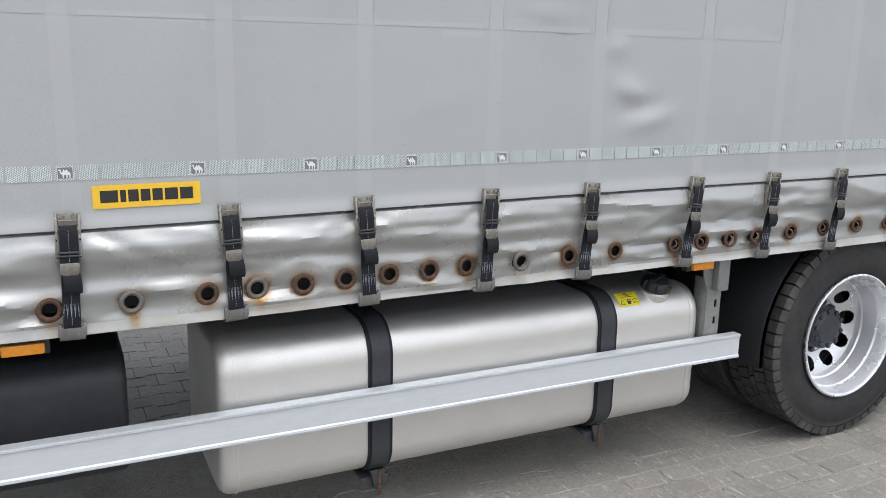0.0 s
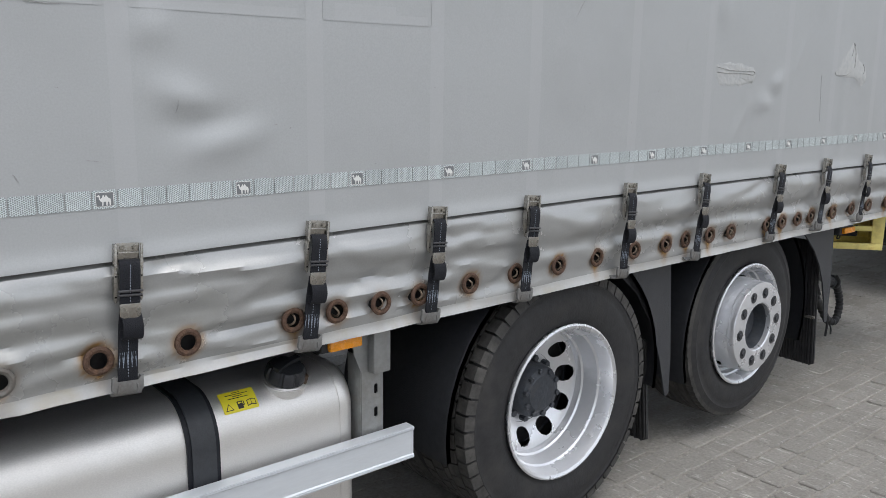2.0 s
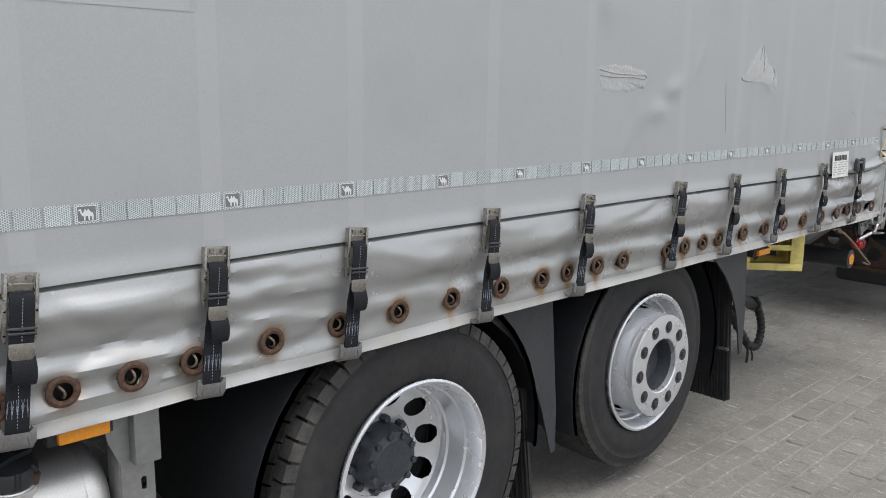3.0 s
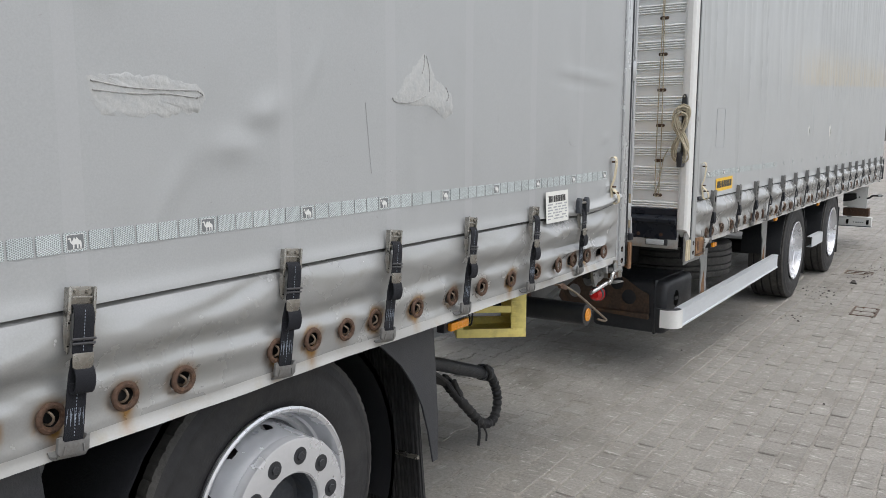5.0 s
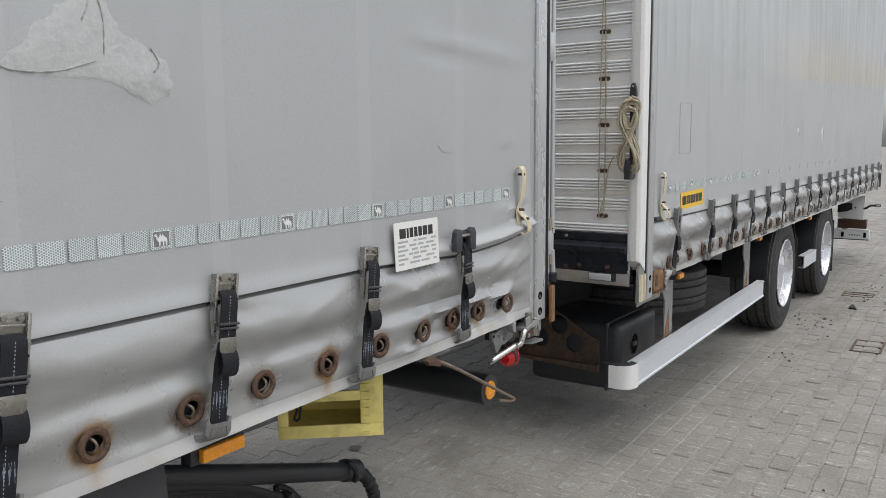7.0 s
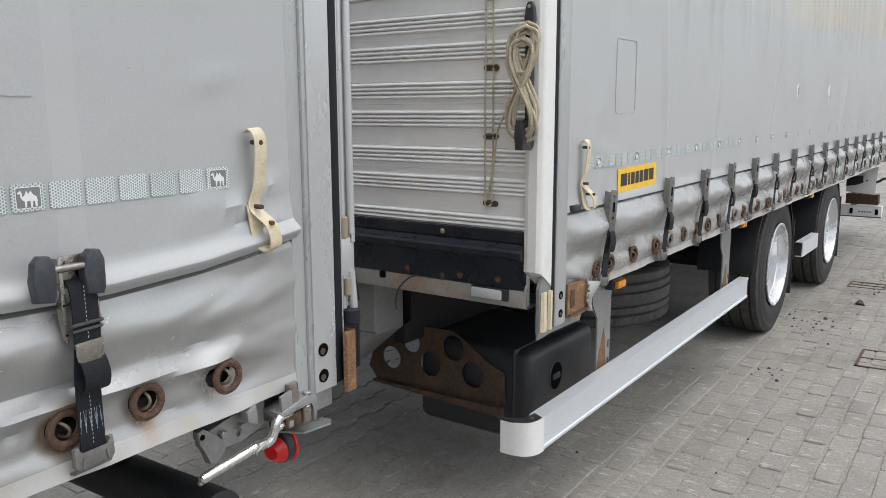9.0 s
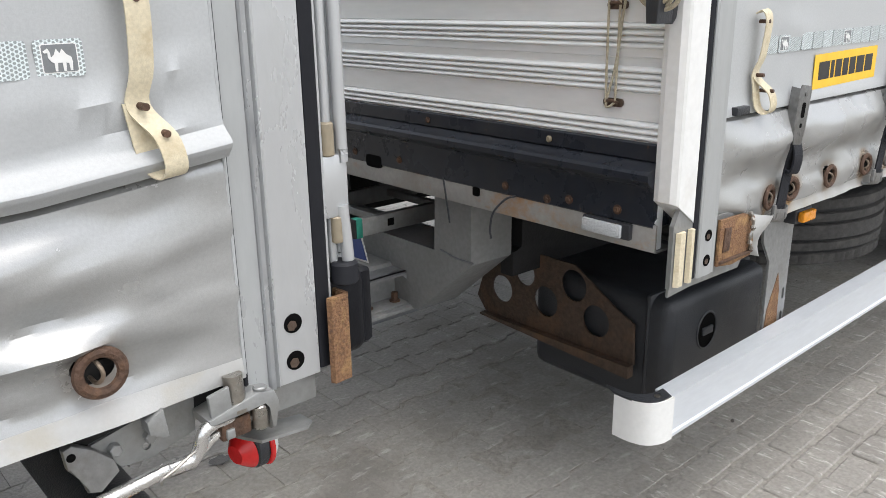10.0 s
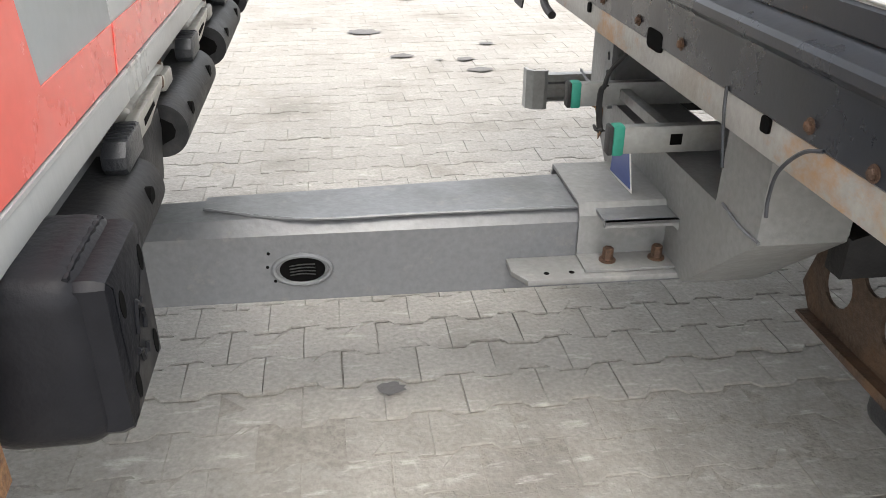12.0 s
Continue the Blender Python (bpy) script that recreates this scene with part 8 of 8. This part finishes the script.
part("beam_lip", box(8.738, 8.75, 0.02, 2.6, 0.385, 0.405, 0.002), WHITE, ub, "pale upper lip")
part("beam_foot", box(8.740, 8.75, 0.02, 2.6, 0.258, 0.272, 0.002), HUB, ub)
for y in (0.055, 0.335):
    part("beam_slot", box(8.744, 8.751, y, y + 0.035, 0.295, 0.365, 0.001), HOLE_SHADE, ub, "near-black plate for a slot")
for k, y in enumerate((0.13, 0.16, 0.19, 0.22, 0.255)):
    part("print_bar", box(8.7475, 8.7502, y, y + 0.018, 0.318, 0.334), HUB, ub, "faint printed bar")
part("underrun_post", box(8.73, 8.84, 0.30, 0.36, 0.40, 0.95, 0.004), GALV, ub)
rp = part("rear_plate", prism([(0.095, 0.545), (0.42, 0.57), (0.42, 0.88), (0.085, 0.88)], "x", 8.70, 8.715, bevel=0.006), WHITE, ub, "pale painted steel plate")
part("plate_boss", prism([(0.30, 0.66), (0.42, 0.64), (0.42, 0.76), (0.24, 0.775), (0.235, 0.69)], "x", 8.66, 8.70, bevel=0.01), BLACK, rp, "black boss")
part("plate_bolt", rod((8.69, 0.20, 0.715), (8.70, 0.20, 0.715), 0.012, 10), HUB, rp)
ledge = bmesh.new()
box(8.72, 8.86, 0.06, 0.42, 0.42, 0.545, 0.006, ledge)
rng = random.Random(5)
for k in range(40):
    y, z = rng.uniform(0.07, 0.32), rng.uniform(0.43, 0.54)
    rod((8.712 - rng.uniform(0, 0.008), y, z), (8.725, y, z), rng.uniform(0.006, 0.014), 6, ledge)
part("muddy_ledge", ledge, RUST, ub, "ledge caked with dried mud")
la = part("lamp_arm", hose([(8.71, 0.10, 0.70), (8.705, 0.06, 0.715), (8.70, 0.02, 0.745), (8.70, -0.05, 0.750)], 0.014, 8, 5), RUBBER, ub, "black rubber lamp arm")
part("lamp_head", box(8.68, 8.72, -0.11, -0.04, 0.732, 0.768, 0.008), RUBBER, la)
part("lamp_lens", box(8.674, 8.681, -0.10, -0.055, 0.738, 0.762, 0.003), CLEAR, la, "clear lens")

POSTS = ("corner_post", "post_foot", "foot_rib", "door_seal", "post_panel", "post_hole", "sill_plate", "rusty_plate", "rope_holder")
for piece in trailer.children:
    kind_name = piece.name.split(".")[0]
    if kind_name in POSTS:
        piece.location += Vector((0.008, -0.032, 0))
    elif kind_name in ("curtain", "curtain_strap"):
        piece.location.y -= 0.013

# ---------------------------------------------------------------- rope and ladder
rope = thing("rope_coil", "beige rope wound in a figure eight on the trailer's front post", "rope", trailer.matrix_world @ pose(-0.022, 0.004, 1.68))
rng = random.Random(12)
for k in range(11):
    w, h = rng.uniform(0.030, 0.056), rng.uniform(0.130, 0.175)
    ph, cy = rng.uniform(-0.2, 0.2), rng.uniform(-0.008, 0.008)
    pts = []
    for t in range(13):
        a = t * math.tau / 12
        pts.append((-0.010 - 0.012 * math.sin(a + ph) ** 2 - k * 0.0028, cy + w * math.sin(2 * a + ph), h * math.cos(a) - 0.004 * k))
    part("rope_turn", hose(pts, 0.0052, 6, 5), ROPE, rope)
part("tie", hose([(-0.02, -0.02, 0.0), (-0.05, 0.0, 0.01), (-0.02, 0.02, 0.0)], 0.005, 6, 4), ROPE, rope)

part("holder_foot", prism([(0.020, 1.452), (0.048, 1.452), (0.052, 1.50), (0.046, 1.545), (0.022, 1.545), (0.016, 1.50)], "x", -0.085, -0.028, bevel=0.005), PLASTIC, holder, "black hook end")
ladder = thing("ladder", "aluminium ladder with green rubber feet stowed under the trailer", "ladder", trailer.matrix_world @ pose(-0.03, 1.38, 0.755))
for y, name in ((-0.185, "near"), (0.185, "far")):
    stile = part("stile", box(0.02, 1.6, y - 0.014, y + 0.014, -0.032, 0.032, 0.003), GALV, ladder, "dull aluminium stile")
    part("rubber_foot", box(-0.006, 0.022, y - 0.018, y + 0.018, -0.036, 0.036, 0.006), GREEN, stile, "green rubber foot")
    part("foot_pad", box(-0.016, -0.005, y - 0.017, y + 0.017, -0.034, 0.034, 0.003), RUBBER, stile, "black ribbed pad")
    part("rung_socket", box(0.13, 0.158, y - 0.0155, y - 0.014, -0.013, 0.013, 0.0), HOLE_SHADE, stile, "square rung end")
for x in (0.144, 0.42, 0.70, 0.98, 1.26):
    part("rung", box(x - 0.014, x + 0.014, -0.172, 0.172, -0.014, 0.014, 0.002), GALV, ladder, "dull aluminium rung")

# ---------------------------------------------------------------- crumbs on the paving
crumbs = bmesh.new()
rng = random.Random(17)
for k in range(190):
    cx, cy, sx, sy = ((14.0, -0.75, 0.7, 0.22), (12.25, -0.25, 0.32, 0.12), (10.9, -0.26, 0.12, 0.06), (9.8, -0.1, 1.2, 0.5))[0 if k < 110 else 1 if k < 160 else 2 if k < 172 else 3]
    x, y, r = rng.gauss(cx, sx), rng.gauss(cy, sy), abs(rng.gauss(0.003, 0.004)) + 0.002
    rod((x, y, -0.002), (x + r * 0.3, y, r * 0.8), r, 5, crumbs, r2=r * 0.5)
rod((13.1, -0.45, 0.0), (13.12, -0.45, 0.035), 0.04, 6, crumbs, r2=0.015)
tagged(new("soil_crumbs", mesh_of(crumbs, "soil_crumbs", SOIL, False)), "dark soil crumbs scattered on the paving", "dirt", kind="stuff")

# two sunken drain frames in the yard
for x, y, w, d in ((13.95, -0.41, 0.26, 0.30), (11.55, -0.74, 0.42, 0.22)):
    bm = bmesh.new()
    for u0, u1, v0, v1 in ((-w / 2, w / 2, -d / 2, -d / 2 + 0.018), (-w / 2, w / 2, d / 2 - 0.018, d / 2), (-w / 2, -w / 2 + 0.018, -d / 2, d / 2), (w / 2 - 0.018, w / 2, -d / 2, d / 2), (-0.009, 0.009, -d / 2, d / 2)):
        box(x + u0, x + u1, y + v0, y + v1, -0.01, 0.0025, 0.001, bm)
    tagged(new("drain_frame", mesh_of(bm, "drain_frame", RUST_DARK, False)), "rusty iron drain frame set in the paving", "drain")

# damp spots on the open yard
rng = random.Random(23)
for x, y, w in ((8.32, 7.46, 0.20), (8.74, 5.50, 0.15), (8.07, 5.19, 0.22), (8.32, 5.04, 0.07), (8.50, 5.04, 0.16), (8.56, 4.74, 0.20), (7.45, 6.18, 0.06), (7.84, 6.02, 0.34), (7.68, 1.33, 0.10)):
    spot_bm = bmesh.new()
    ring = []
    for k in range(18):
        a = k * math.tau / 18
        r = rng.uniform(0.6, 1.0)
        ring.append(spot_bm.verts.new((x + w / 2 * r * math.cos(a), y + w * 0.34 * r * math.sin(a), 0.0045)))
    spot_bm.faces.new(ring)
    tagged(new("damp_spot", mesh_of(spot_bm, "damp_spot", SPOT, False)), "dark damp spot on the grey paving", "stain", kind="stuff")

# ---------------------------------------------------------------- single paving blocks nearest the coupling
outer, inner = paver_outline(0.0016), paver_outline(0.0055)


def paver_mesh(seed):
    """One block with a slightly ragged, chipped rim."""
    rng = random.Random(seed)
    bm = bmesh.new()
    rings = []
    shake = [(rng.gauss(0, 0.0011), rng.gauss(0, 0.0011), max(0.0, rng.gauss(-0.002, 0.0022))) for _ in range(36)]
    for o, z in ((outer, -0.02), (outer, -0.0035), (inner, 0.0)):
        pts = [(a[0] + (b[0] - a[0]) * t, a[1] + (b[1] - a[1]) * t) for a, b in zip(o, o[1:] + o[:1]) for t in (0, 0.33, 0.67)]
        rings.append([bm.verts.new((u + (d[0] if z > -0.01 else 0), v + (d[1] if z > -0.01 else 0), z - (d[2] if z > -0.01 else 0))) for (u, v), d in zip(pts, shake)])
    n = len(rings[0])
    for a, b in zip(rings, rings[1:]):
        for k in range(n):
            bm.faces.new((a[k], a[(k + 1) % n], b[(k + 1) % n], b[k]))
    centre = bm.verts.new((0, 0, 0.0006))
    for k in range(n):
        bm.faces.new((rings[2][k], rings[2][(k + 1) % n], centre))
    return mesh_of(bm, "paving_block", PAVER, False)


BLOCKS = [paver_mesh(k) for k in range(8)]
rng = random.Random(9)
for x, y in paver_rows(6.5, 10, -1, 3.5):
    x, y = round(x, 3), round(y, 3)
    if in_near(x, y) and y > YARD:
        b = part("paving_block", BLOCKS[rng.randrange(8)], None, paving)
        b.matrix_local = pose(x, y, rng.gauss(0, 0.0010) - sunk(x, y), rng.gauss(0, 0.22), rng.gauss(0, 0.22), rng.gauss(0, 0.25))
